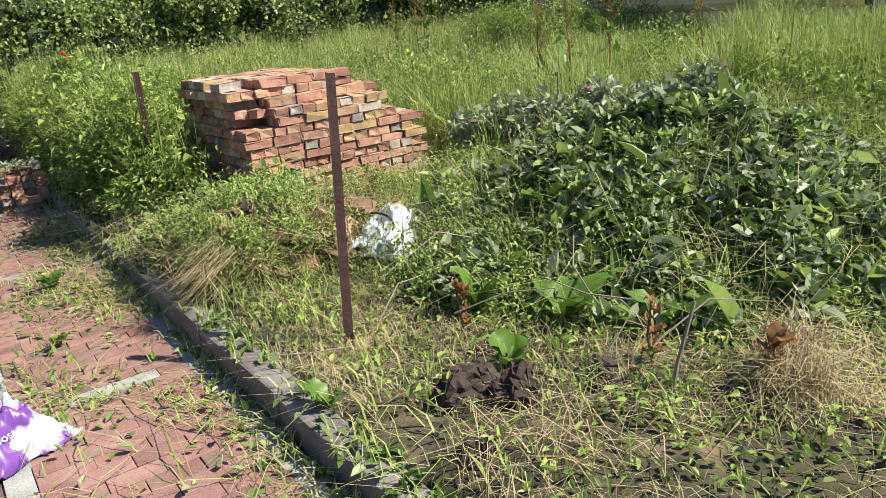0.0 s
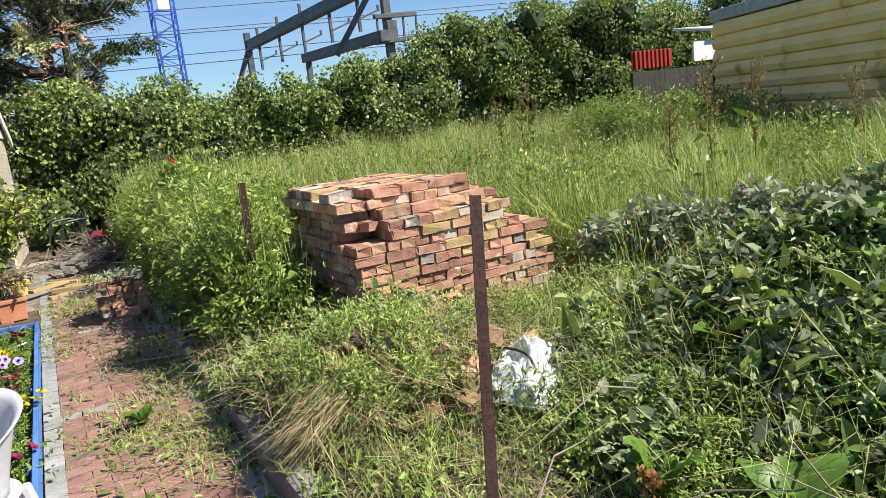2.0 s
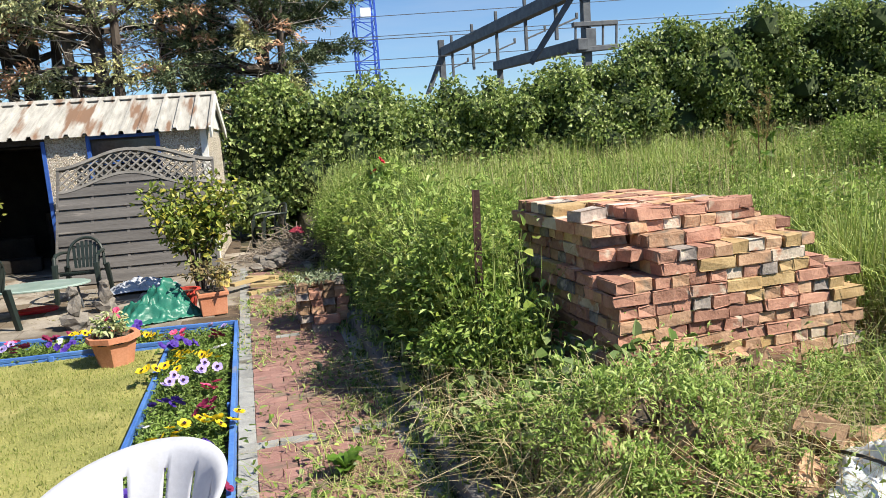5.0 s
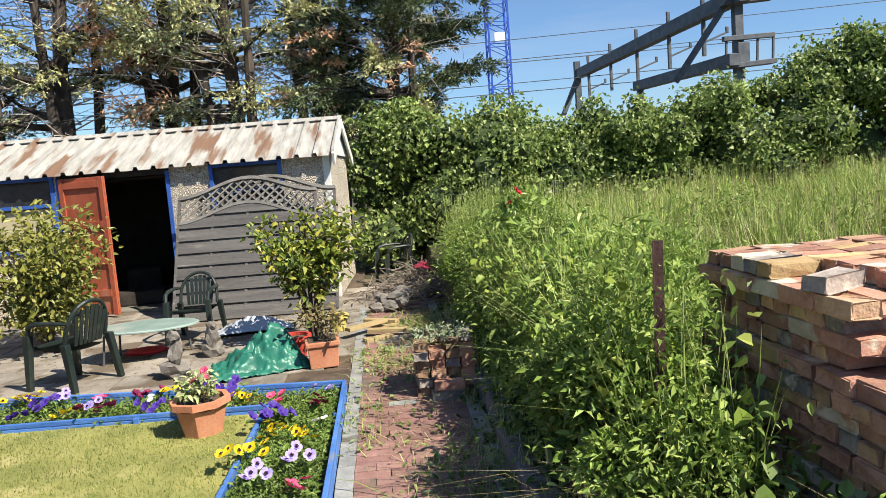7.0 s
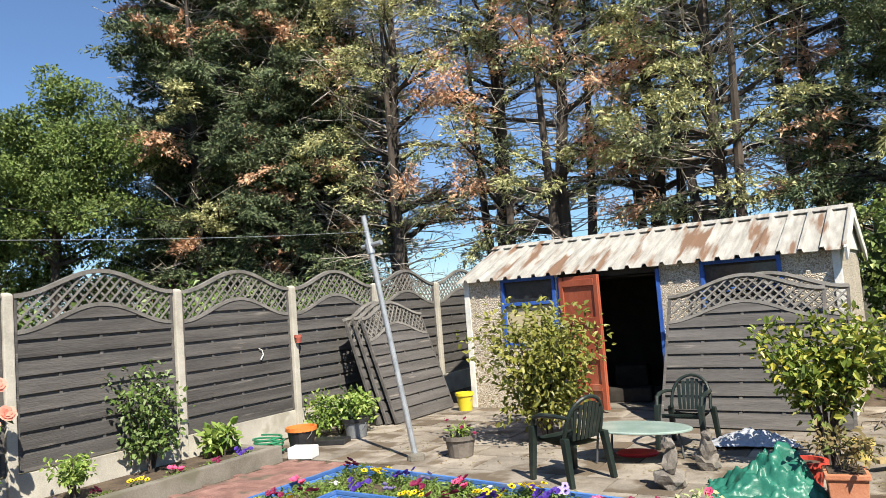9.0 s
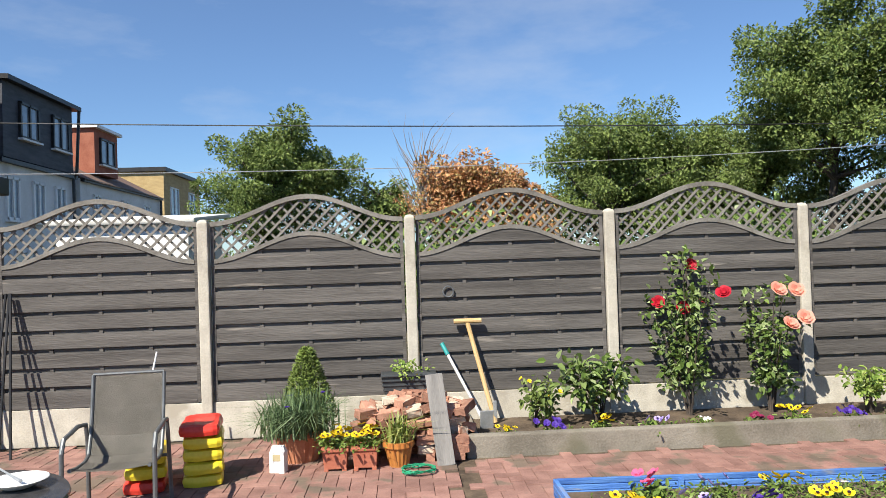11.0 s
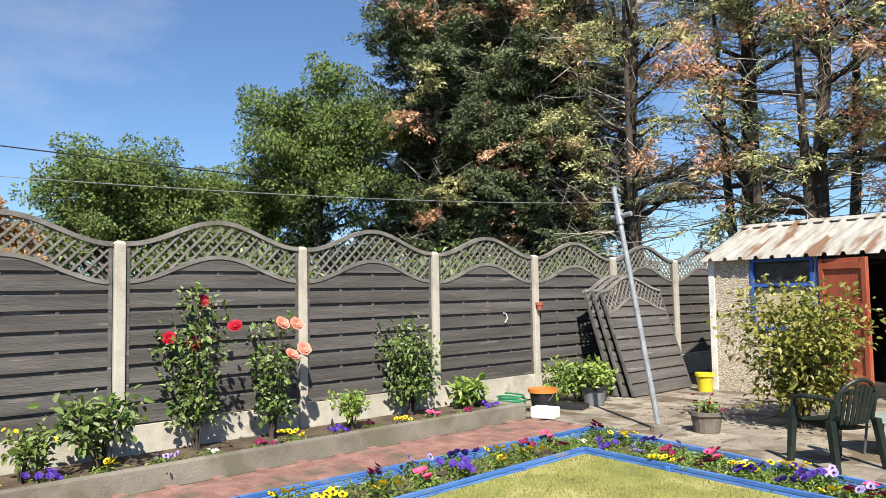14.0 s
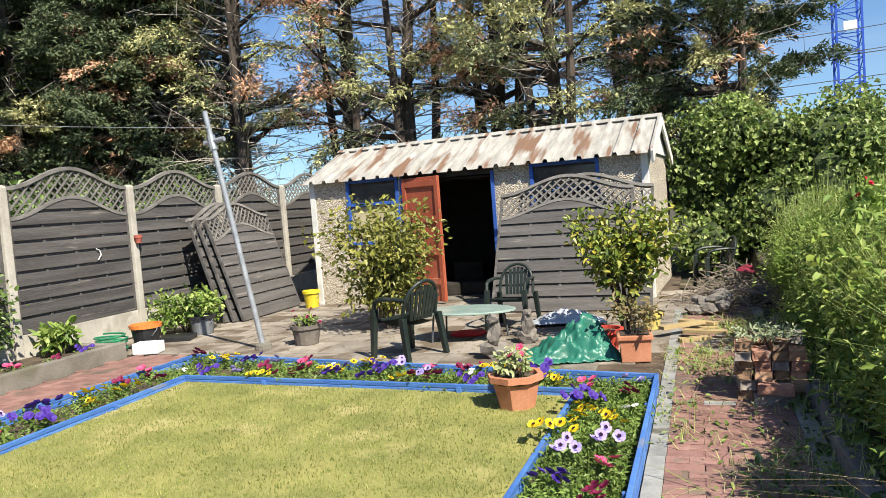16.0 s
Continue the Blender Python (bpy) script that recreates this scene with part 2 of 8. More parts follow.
BROADLEAF = leafy("broad_leaves", [(0.098, 0.143, 0.039), (0.169, 0.234, 0.065), (0.26, 0.325, 0.104)], 0.5, 0.4, 0.25)
RED_LEAF = leafy("copper_leaves", [(0.36, 0.17, 0.08), (0.52, 0.27, 0.13), (0.6, 0.36, 0.18), (0.3, 0.27, 0.1)], 0.5, 0.38, 0.25)
WEED = leafy("weed_leaves", [(0.12, 0.2, 0.035), (0.2, 0.3, 0.06), (0.3, 0.4, 0.095), (0.43, 0.5, 0.16)], 0.48, 0.45, 0.3, 0.95)
WEED_DARK = leafy("bramble_leaves", [(0.056, 0.101, 0.02), (0.112, 0.179, 0.039), (0.179, 0.258, 0.067), (0.314, 0.38, 0.19)], 0.48, 0.22, 0.3, 0.88)
GRASS = leafy("tall_grass", [(0.19, 0.27, 0.055), (0.29, 0.38, 0.09), (0.4, 0.47, 0.14), (0.52, 0.54, 0.23)], 0.5, 0.5, 0.3, 1.0)
STRAW = leafy("straw", [(0.3, 0.23, 0.11), (0.45, 0.36, 0.2), (0.55, 0.46, 0.28)], 0.7, 0.25)
LAWN_BLADES = leafy("lawn_blades", [(0.17, 0.22, 0.045), (0.27, 0.29, 0.08), (0.4, 0.385, 0.15)], 0.6, 0.45, 0.2, 1.0)

# ---------------------------------------------------------------- mesh helpers


def fast_mesh(name, V, F, material):
    """A mesh from vertex rows and equal-length face rows."""
    V, F = np.asarray(V, np.float32), np.asarray(F, np.int32)
    me = bpy.data.meshes.new(name)
    k = F.shape[1]
    me.vertices.add(len(V))
    me.vertices.foreach_set("co", V.ravel())
    me.loops.add(F.size)
    me.loops.foreach_set("vertex_index", F.ravel())
    me.polygons.add(len(F))
    me.polygons.foreach_set("loop_start", np.arange(len(F), dtype=np.int32) * k)
    me.polygons.foreach_set("loop_total", np.full(len(F), k, np.int32))
    me.update(calc_edges=True)
    me.validate()
    me.polygons.foreach_set("use_smooth", np.zeros(len(me.polygons), dtype=bool))
    me.materials.append(material)
    return me


def part(name, data, material, parent, label=""):
    """Links a bmesh or mesh as one mesh object under a thing or a part."""
    if isinstance(data, bmesh.types.BMesh):
        me = bpy.data.meshes.new(name)
        bmesh.ops.recalc_face_normals(data, faces=data.faces)
        data.to_mesh(me)
        data.free()
        me.materials.append(material)
    else:
        me = data
    ob = new(name, me)
    if parent:
        ob.parent = parent
    return tagged(ob, label)


def thing(name, label, category, m=None, group="", kind=""):
    ob = new(name)
    ob.empty_display_size = 0.1
    if m is not None:
        ob.matrix_basis = m
    return tagged(ob, label, category, group, kind)


def B():
    return bmesh.new()


def box(bm, sx, sy, sz, at=(0, 0, 0), rot=(0, 0, 0), bevel=0.0, taper=1.0):
    """A box with its base centre at the place given, edges rounded, top scaled by taper."""
    m = pose(*at, *rot)
    vs = bmesh.ops.create_cube(bm, size=1, matrix=Matrix.Diagonal((sx, sy, sz, 1)))["verts"]
    for v in vs:
        if v.co.z > 0:
            v.co.x *= taper
            v.co.y *= taper
        v.co.z += sz / 2
    if bevel:
        es = list({e for v in vs for e in v.link_edges})
        r = bmesh.ops.bevel(bm, geom=es, offset=bevel, segments=2, affect="EDGES", profile=0.6)
        vs = list({v for f in r["faces"] for v in f.verts} | {v for v in vs if v.is_valid})
    bmesh.ops.transform(bm, matrix=m, verts=vs)
    return bm


def lathe(bm, profile, seg=24, at=(0, 0, 0), rot=(0, 0, 0), wave=0.0, waves=0):
    """A turned solid from (radius, height) pairs."""
    m = pose(*at, *rot)
    rings = []
    for r, z in profile:
        ring = []
        for i in range(seg):
            a = 2 * math.pi * i / seg
            rr = r * (1 + wave * math.cos(waves * a))
            ring.append(bm.verts.new(m @ Vector((rr * math.cos(a), rr * math.sin(a), z))))
        rings.append(ring)
    for a, b in zip(rings, rings[1:]):
        for i in range(seg):
            bm.faces.new((a[i], a[(i + 1) % seg], b[(i + 1) % seg], b[i]))
    bm.faces.new(rings[0][::-1])
    bm.faces.new(rings[-1])
    return bm


def tube(bm, pts, radii, seg=8):
    """A bent tube through points."""
    pts = [Vector(p) for p in pts]
    if not isinstance(radii, (list, tuple)):
        radii = [radii] * len(pts)
    rings = []
    for i, p in enumerate(pts):
        d = (pts[min(i + 1, len(pts) - 1)] - pts[max(i - 1, 0)]).normalized()
        u = d.orthogonal().normalized() if i == 0 else (u - d * u.dot(d)).normalized()
        w = d.cross(u)
        rings.append([bm.verts.new(p + (u * math.cos(2 * math.pi * k / seg) + w * math.sin(2 * math.pi * k / seg)) * radii[i]) for k in range(seg)])
    for a, b in zip(rings, rings[1:]):
        for i in range(seg):
            bm.faces.new((a[i], a[(i + 1) % seg], b[(i + 1) % seg], b[i]))
    bm.faces.new(rings[0][::-1])
    bm.faces.new(rings[-1])
    return bm


def unit(v):
    return v / np.maximum(np.linalg.norm(v, axis=1, keepdims=True), 1e-6)


def leaves(P, size, rng, up=0.3, wide=0.5, out=None, fold=0.15, full=False, face=None):
    """Pointed leaves at the rows of P, each an island, turned towards the light; full ones have rounded halves folded along the midrib."""
    n = len(P)
    d = rng.normal(size=(n, 3))
    if out is not None:
        d = d * 0.7 + out
    d = unit(d)
    nrm = rng.normal(size=(n, 3)) * 0.8
    nrm[:, 2] += up * 1.8
    nrm += np.array(SUN_DIR)[None] * (0.55 + up * 1.1)
    if face is not None:
        nrm += face
    s = unit(np.cross(d, nrm))
    nn = np.cross(s, d)
    L = (size * rng.uniform(0.6, 1.35, n))[:, None]
    W = L * wide * 0.5
    a = P
    t = P + d * L - nn * L * fold
    m = P + d * L * 0.45 + nn * L * 0.06
    if full:
        q1, q2 = P + d * L * 0.24 + nn * L * 0.05, P + d * L * 0.66 - nn * L * fold * 0.3
        lift = nn * W * 0.4
        V = np.stack([a, q1 + s * W * 0.92 + lift, q2 + s * W * 0.78 + lift, t, q2 - s * W * 0.78 + lift, q1 - s * W * 0.92 + lift], 1).reshape(-1, 3)
        b = np.arange(n)[:, None] * 6
        return V, np.concatenate([b + np.array([[0, 1, 2, 3]]), b + np.array([[0, 3, 4, 5]])], 1).reshape(-1, 4)
    V = np.stack([a, m + s * W + nn * W * 0.35, t, m - s * W + nn * W * 0.35], 1).reshape(-1, 3)
    F = np.arange(n * 4).reshape(n, 4)
    return V, F


def blades(P, h, rng, width=0.006, lean=0.35):
    """Bent grass blades: two quads each, narrowing to the tip."""
    n = len(P)
    az = rng.uniform(0, 2 * np.pi, n)
    d = np.stack([np.cos(az), np.sin(az), np.zeros(n)], 1)
    s = np.stack([-np.sin(az), np.cos(az), np.zeros(n)], 1)
    H = (h * rng.uniform(0.55, 1.2, n))[:, None]
    ln = (np.abs(rng.normal(0, lean, n)))[:, None]
    w = width * rng.uniform(0.6, 1.4, n)[:, None]
    z = np.array([[0, 0, 1.0]])
    p0 = P
    p1 = P + z * H * 0.55 + d * H * ln * 0.3
    p2 = P + z * H * (1 - 0.35 * np.minimum(ln, 1.6)) + d * H * ln
    V = np.stack([p0 - s * w, p0 + s * w, p1 + s * w * 0.8, p1 - s * w * 0.8, p2 + s * w * 0.15, p2 - s * w * 0.15], 1).reshape(-1, 3)
    b = np.arange(n)[:, None] * 6
    F = np.concatenate([b + np.array([[0, 1, 2, 3]]), b + np.array([[3, 2, 4, 5]])], 1).reshape(-1, 4)
    return V, F


def stuff(name, V, F, material, label, category):
    return tagged(new(name, fast_mesh(name, V, F, material)), label, category, kind="stuff")


def join(*vf):
    Vs, Fs, o = [], [], 0
    for V, F in vf:
        Vs.append(V)
        Fs.append(F + o)
        o += len(V)
    return np.concatenate(Vs), np.concatenate(Fs)


def ramp01(x, a, b):
    return np.clip((x - a) / (b - a), 0, 1)


def plot_z(x, y):
    """Height of the overgrown plot beyond the kerb."""
    x, y = np.asarray(x, float), np.asarray(y, float)
    z = 0.10 + 0.03 * np.sin(x * 2.1 + y * 1.3) + 0.03 * np.sin(y * 2.7 - x)
    z = z + 0.46 * np.exp(-(((x - 4.1) / 1.15) ** 2 + ((y - 0.35) / 0.95) ** 2))
    z = z + 0.22 * np.exp(-(((x - 1.65) / 0.5) ** 2 + ((y - 1.3) / 0.5) ** 2))
    z = z + 0.25 * ramp01(y, 5, 12) + 0.1 * ramp01(x, 4, 9) + 0.38 * np.exp(-(((x - 7.6) / 1.7) ** 2 + ((y - 0.6) / 2.2) ** 2))
    z = np.where(x < 1.12, np.minimum(z, 0.1), z)
    return z

# ---------------------------------------------------------------- ground and setting


def slab(name, x0, x1, y0, y1, z0, z1, material, label="", category=""):
    bm = B()
    box(bm, x1 - x0, y1 - y0, z1 - z0, ((x0 + x1) / 2, (y0 + y1) / 2, z0))
    ob = part(name, bm, material, None)
    return tagged(ob, label, category, kind="structure")


def prism(name, pts, z0, z1, material, label, category):
    """A flat bed with a polygonal outline."""
    bm = B()
    lo, hi = [bm.verts.new((x, y, z0)) for x, y in pts], [bm.verts.new((x, y, z1)) for x, y in pts]
    bm.faces.new(lo[::-1])
    bm.faces.new(hi)
    for i in range(len(pts)):
        j = (i + 1) % len(pts)
        bm.faces.new((lo[i], lo[j], hi[j], hi[i]))
    return tagged(part(name, bm, material, None), label, category, kind="structure")


def inner_back(x):
    return 4.98 - (x + 0.49) * 0.078


def outer_back(x):
    return 5.36 - (x - 0.02) * 0.159


slab("ground", -400, 400, -300, 500, -0.6, -0.05, EARTH, "bare weedy earth reaching to the horizon", "ground")
PATH_BED = slab("pavement_right", 0.03, 0.97, -8, 9.2, -0.05, -0.012, SOIL, "red and grey block path littered with cut weeds", "path")
LEFT_BED = slab("pavement_left", -6.9, -4.75, -8, 6.6, -0.05, -0.012, SOIL, "red block path beside the low concrete wall", "path")
NEAR_BED = slab("pavement_terrace", -4.75, 0.03, -8, 1.08, -0.05, -0.012, SOIL, "red block terrace under the garden furniture", "terrace")
PATIO_BED = slab("pavement_patio", -4.75, 0.03, 5.3, 13.2, -0.05, -0.012, SOIL, "weathered concrete slab patio before the shed", "patio")
slab("pavement_shed_side", -6.9, -4.75, 6.62, 13.2, -0.05, -0.012, SOIL, "weathered concrete slabs beside the shed", "patio")
prism("lawn_soil", [(0.01, 1.1), (0.01, 5.35), (-4.58, 6.08), (-4.8, 1.1)], -0.05, 0.03, SOIL, "dark soil of the flower border", "soil")
LAWN = prism("lawn", [(-0.56, 1.74), (-0.51, 4.97), (-4.04, 5.24), (-3.95, 1.74)], 0.0, 0.05, TURF, "short dry mown lawn framed by blue boards", "lawn")

# overgrown plot
nx, ny = 110, 150
gx = np.concatenate([np.linspace(1.08, 6, 70), np.linspace(6.2, 34, nx - 70)])
gy = np.linspace(-9, 26, ny)
GX, GY = np.meshgrid(gx, gy)
PV = np.stack([GX, GY, plot_z(GX, GY)], -1).reshape(-1, 3)
ii = np.arange((ny - 1) * nx).reshape(ny - 1, nx)[:, :-1].ravel()
plot = new("ground_plot", fast_mesh("ground_plot", PV, np.stack([ii, ii + 1, ii + nx + 1, ii + nx], 1), EARTH))
tagged(plot, "overgrown earth of the neglected plot", "ground", kind="structure")
for p in plot.data.polygons:
    p.use_smooth = True

# kerb along the path: one stone after another
kerb = tagged(thing("kerb", "weathered dark concrete kerb beside the path", "kerb"), kind="structure")
kb = B()
box(kb, 0.125, 0.905, 0.27, (0, 0, 0), bevel=0.016)
kme = None
for i in range(13):
    y = -3.6 + i * 0.915
    if kme is None:
        k0 = part("kerb_stone", kb, KERB, kerb)
        kme = k0.data
        k0.location = (1.035, y, -0.14)
    else:
        k1 = new("kerb_stone", kme)
        k1.parent = kerb
        k1.location = (1.035 + 0.012 * math.sin(i * 2.3), y, -0.14 + 0.01 * math.sin(i * 1.7))
        k1.rotation_euler = (radians(0.8 * math.sin(i)), radians(1.5 * math.sin(i * 3)), radians(0.7 * math.sin(i * 5)))

# low wall of the raised border by the fence
wb = B()
box(wb, 0.1, 5.9, 0.2, (-5.92, 3.55, -0.03), bevel=0.012)
box(wb, 0.9, 0.1, 0.19, (-6.42, 6.46, -0.03), bevel=0.012)
box(wb, 0.9, 0.1, 0.19, (-6.42, 0.66, -0.03), bevel=0.012)
tagged(part("low_wall", wb, OLD_CONCRETE, None), "low stained concrete border wall", "wall", kind="structure")
slab("border_soil", -6.84, -5.97, 0.71, 6.41, -0.04, 0.09, SOIL, "dark soil of the raised border", "soil")

# blue boards round lawn and borders
BOARDS = [
    ((0.015, 1.1), (0.02, 5.36), 0.12), ((-0.545, 1.72), (-0.49, 4.98), 0.11),
    ((-0.49, 4.98), (-4.06, 5.26), 0.11), ((-4.06, 5.26), (-3.94, 1.72), 0.11),
    ((0.02, 5.36), (-4.6, 6.1), 0.12), ((-4.6, 6.1), (-4.82, 1.1), 0.12),
    ((-4.82, 1.1), (0.015, 1.1), 0.12), ((-3.94, 1.72), (-0.545, 1.72), 0.11)]
for (xa, ya), (xb, yb), hh in BOARDS:
    d = Vector((xb - xa, yb - ya, 0))
    edging = thing("border_edging", "bright blue painted ribbed timber edging board", "edging", pose((xa + xb) / 2, (ya + yb) / 2, 0, 0, 0, math.degrees(math.atan2(d.y, d.x))), "blue border edging")
    n = max(1, round(d.length / 1.7))
    for k in range(3):
        part("rib", box(B(), d.length + 0.02, 0.028, hh / 3 - 0.004, (0, 0, k * hh / 3), bevel=0.005), BLUE_PAINT, edging)
    part("board", box(B(), d.length + 0.01, 0.018, hh - 0.012, (0, 0, 0.004)), BLUE_PAINT, edging)
    for k in range(n):
        part("peg", box(B(), 0.035, 0.02, hh - 0.02, ((k + 0.5) * d.length / n - d.length / 2, 0.026, 0)), BLUE_PAINT, edging)

# ---------------------------------------------------------------- fence
PITCH, FX, FY0 = 1.92, -6.9, 2.12
PW = 1.80


def arch(u):
    return 0.24 * (0.5 + 0.5 * math.cos(2 * math.pi * u / PW))


def ribbon(bm, f_lo, f_hi, u0, u1, y0, y1, seg=20):
    """An upright board whose lower and upper edges follow functions of u."""
    prev = None
    for i in range(seg + 1):
        u = u0 + (u1 - u0) * i / seg
        q = [bm.verts.new((u, y, z)) for y in (y0, y1) for z in (f_lo(u), f_hi(u))]
        if prev:
            for a, b in ((0, 1), (1, 3), (3, 2), (2, 0)):
                bm.faces.new((prev[a], prev[b], q[b], q[a]))
        else:
            bm.faces.new((q[0], q[1], q[3], q[2]))
        prev = q
    bm.faces.new((prev[0], prev[2], prev[3], prev[1]))


def fence_panel(m, label, cat="fence panel", group="garden fence panels", lift=0.0):
    """Arched panel: overlapping boards below, diagonal trellis above; base at local z 0, front towards -y."""
    root = thing("fence_panel", label, cat, m, group)
    low = lambda u: 1.30 + arch(u)
    top = lambda u: 1.65 + arch(u)
    pitch, hb = 0.173, 0.132
    k, first = 0, None
    while k * pitch < 1.52:
        z0 = 0.02 + k * pitch
        bm = B()
        if z0 + hb < 1.3:
            box(bm, PW - 0.06, 0.014, hb, (0, -0.012, z0), bevel=0.003)
            if first:
                bm.free()
                o = new("board", first)
                o.parent = root
                o.location.z = k * pitch
            else:
                first = part("board", bm, FENCE_WOOD, root).data
        else:
            us = [i / 50 * (PW - 0.06) / 2 for i in range(51)]
            ok = [u for u in us if low(u) > z0 + 0.012]
            if ok and ok[-1] > 0.05:
                e = ok[-1]
                ribbon(bm, lambda u: z0, lambda u: max(z0 + 0.002, min(z0 + hb, low(u) - 0.004)), -e, e, -0.019, -0.005)
                part("board", bm, FENCE_WOOD, root)
            else:
                bm.free()
        k += 1
    bm = B()
    ribbon(bm, lambda u: 0.02, lambda u: low(u) - 0.01, -PW / 2 + 0.03, PW / 2 - 0.03, 0.006, 0.018)
    part("backing", bm, FENCE_WOOD, root)
    for u in (-0.45, 0, 0.45):
        part("batten", box(B(), 0.035, 0.012, low(u) - 0.03, (u, 0.0, 0.02)), FENCE_WOOD, root)
    bm = B()
    ribbon(bm, lambda u: low(u) - 0.018, lambda u: low(u) + 0.022, -PW / 2 + 0.03, PW / 2 - 0.03, -0.028, 0.02)
    part("lower_rail", bm, FENCE_TRIM, root)
    bm = B()
    ribbon(bm, lambda u: top(u) - 0.022, lambda u: top(u) + 0.022, -PW / 2, PW / 2, -0.035, 0.025)
    part("top_rail", bm, FENCE_TRIM, root, "weathered arched top rail")
    for s in (-1, 1):
        bm = B()
        box(bm, 0.032, 0.045, 1.63, (s * (PW / 2 - 0.016), 0, 0), bevel=0.004)
        part("stile", bm, FENCE_WOOD, root)
    bm = B()
    box(bm, PW - 0.07, 0.04, 0.03, (0, 0.0, -0.005))
    part("bottom_rail", bm, FENCE_WOOD, root)
    for s, yy in ((1, -0.012), (-1, 0.0)):
        c = -3.2
        while c < 3.2:
            run = []
            for i in range(121):
                u = -PW / 2 + 0.035 + (PW - 0.07) * i / 120
                z = 1.45 + s * u + c
                if low(u) + 0.015 < z < top(u) - 0.015:
                    run.append((u, z))
                if run and (i == 120 or not (low(u) + 0.015 < z < top(u) - 0.015)):
                    (ua, za), (ub, zb) = run[0], run[-1]
                    if ub - ua > 0.03:
                        bm = B()
                        box(bm, (ub - ua) * 1.414 + 0.03, 0.01, 0.021, ((ua + ub) / 2, yy, (za + zb) / 2 - 0.0105 * 0.7), (0, -45 * s, 0))
                        part("trellis_slat", bm, FENCE_TRIM, root)
                    run = []
            c += 0.118
    return root


gap_y = lambda k: FY0 + (k - 0.5) * PITCH
fence = thing("garden_fence", "grey stained arched trellis fence with pale concrete posts", "fence")
panel0 = fence_panel(pose(FX, gap_y(0), 0.36, 0, 0, 90), "grey stained arched fence panel with diagonal trellis top", "", "")
panel0.parent = fence
for k in list(range(-7, 0)) + list(range(1, 8)):
    copy_thing(panel0, pose(FX + 0.006 * math.sin(k * 2.1), gap_y(k), 0.36 + 0.008 * math.sin(k * 1.3), 0.4 * math.sin(k), 0, 90 + 0.3 * math.sin(3 * k)))
bm = B()
box(bm, 0.10, 0.10, 2.02, (0, 0, 0), bevel=0.012)
lathe(bm, [(0.068, 2.015), (0.05, 2.035), (0.02, 2.045)], 4, rot=(0, 0, 45))
post0 = part("fence_post", bm, CONCRETE, fence, "pale grey concrete slotted fence post")
bm = B()
box(bm, 0.05, PITCH - 0.1, 0.345, (0, 0, 0), bevel=0.006)
grav0 = part("gravel_board", bm, CONCRETE, fence, "pale concrete gravel board")
post0.location = (FX + 0.01, FY0 - 8 * PITCH, 0)
grav0.location = (FX, gap_y(-7), 0)
for k in range(-7, 8):
    copy_thing(post0, pose(FX + 0.01, FY0 + k * PITCH, 0.004 * math.sin(k * 2), 0.3 * math.sin(k * 3), 0.3 * math.sin(k * 5), 0))
    if k > -7:
        copy_thing(grav0, pose(FX, gap_y(k), 0, 0, 0, 0))

# ---------------------------------------------------------------- shed
m_, n_, l_, b_ = nodes_of("pebbledash")
co_ = n_.new("ShaderNodeTexCoord")
vo_ = n_.new("ShaderNodeTexVoronoi")
vo_.inputs["Scale"].default_value = 62
l_.new(co_.outputs["Object"], vo_.inputs["Vector"])
hs_ = n_.new("ShaderNodeValToRGB")
for i, (p_, c_) in enumerate([(0.0, (0.36, 0.28, 0.2)), (0.35, (0.6, 0.51, 0.38)), (0.7, (0.72, 0.64, 0.52)), (1.0, (0.82, 0.76, 0.66))]):
    if i > 1:
        hs_.color_ramp.elements.new(p_)
    hs_.color_ramp.elements[i].position = p_
    hs_.color_ramp.elements[i].color = rgba(c_)
sp_ = n_.new("ShaderNodeSeparateColor")
l_.new(vo_.outputs["Color"], sp_.inputs[0])
l_.new(sp_.outputs[0], hs_.inputs["Fac"])
no_ = n_.new("ShaderNodeTexNoise")
no_.inputs["Scale"].default_value = 1.7
l_.new(co_.outputs["Object"], no_.inputs["Vector"])
mm_ = n_.new("ShaderNodeMixRGB")
mm_.blend_type = "MULTIPLY"
mm_.inputs["Fac"].default_value = 0.35
l_.new(hs_.outputs[0], mm_.inputs["Color1"])
l_.new(no_.outputs["Fac"], mm_.inputs["Color2"])
l_.new(mm_.outputs[0], b_.inputs["Base Color"])
bp_ = n_.new("ShaderNodeBump")
bp_.inputs["Strength"].default_value, bp_.inputs["Distance"].default_value = 1.0, 0.02
bp_.invert = True
l_.new(vo_.outputs["Distance"], bp_.inputs["Height"])
l_.new(bp_.outputs[0], b_.inputs["Normal"])
b_.inputs["Roughness"].default_value = 0.9
PEBBLE = m_

SHED = pose(-5.42, 10.3, 0, 0, 0, -3.2)
SL, SD, SE, SR = 5.15, 2.35, 1.95, 2.47
shed = thing("shed", "pebbledashed garden shed with rusty white metal roof and dark open doorway", "shed", SHED)
W1, DO, W2 = (0.62, 1.52), (1.56, 3.05), (3.58, 4.55)
T = 0.07


def wall_piece(name, x0, x1, z0, z1, y=0.0, material=None):
    bm = B()
    box(bm, x1 - x0, T, z1 - z0, ((x0 + x1) / 2, y, z0))
    return part(name, bm, material or PEBBLE, shed)


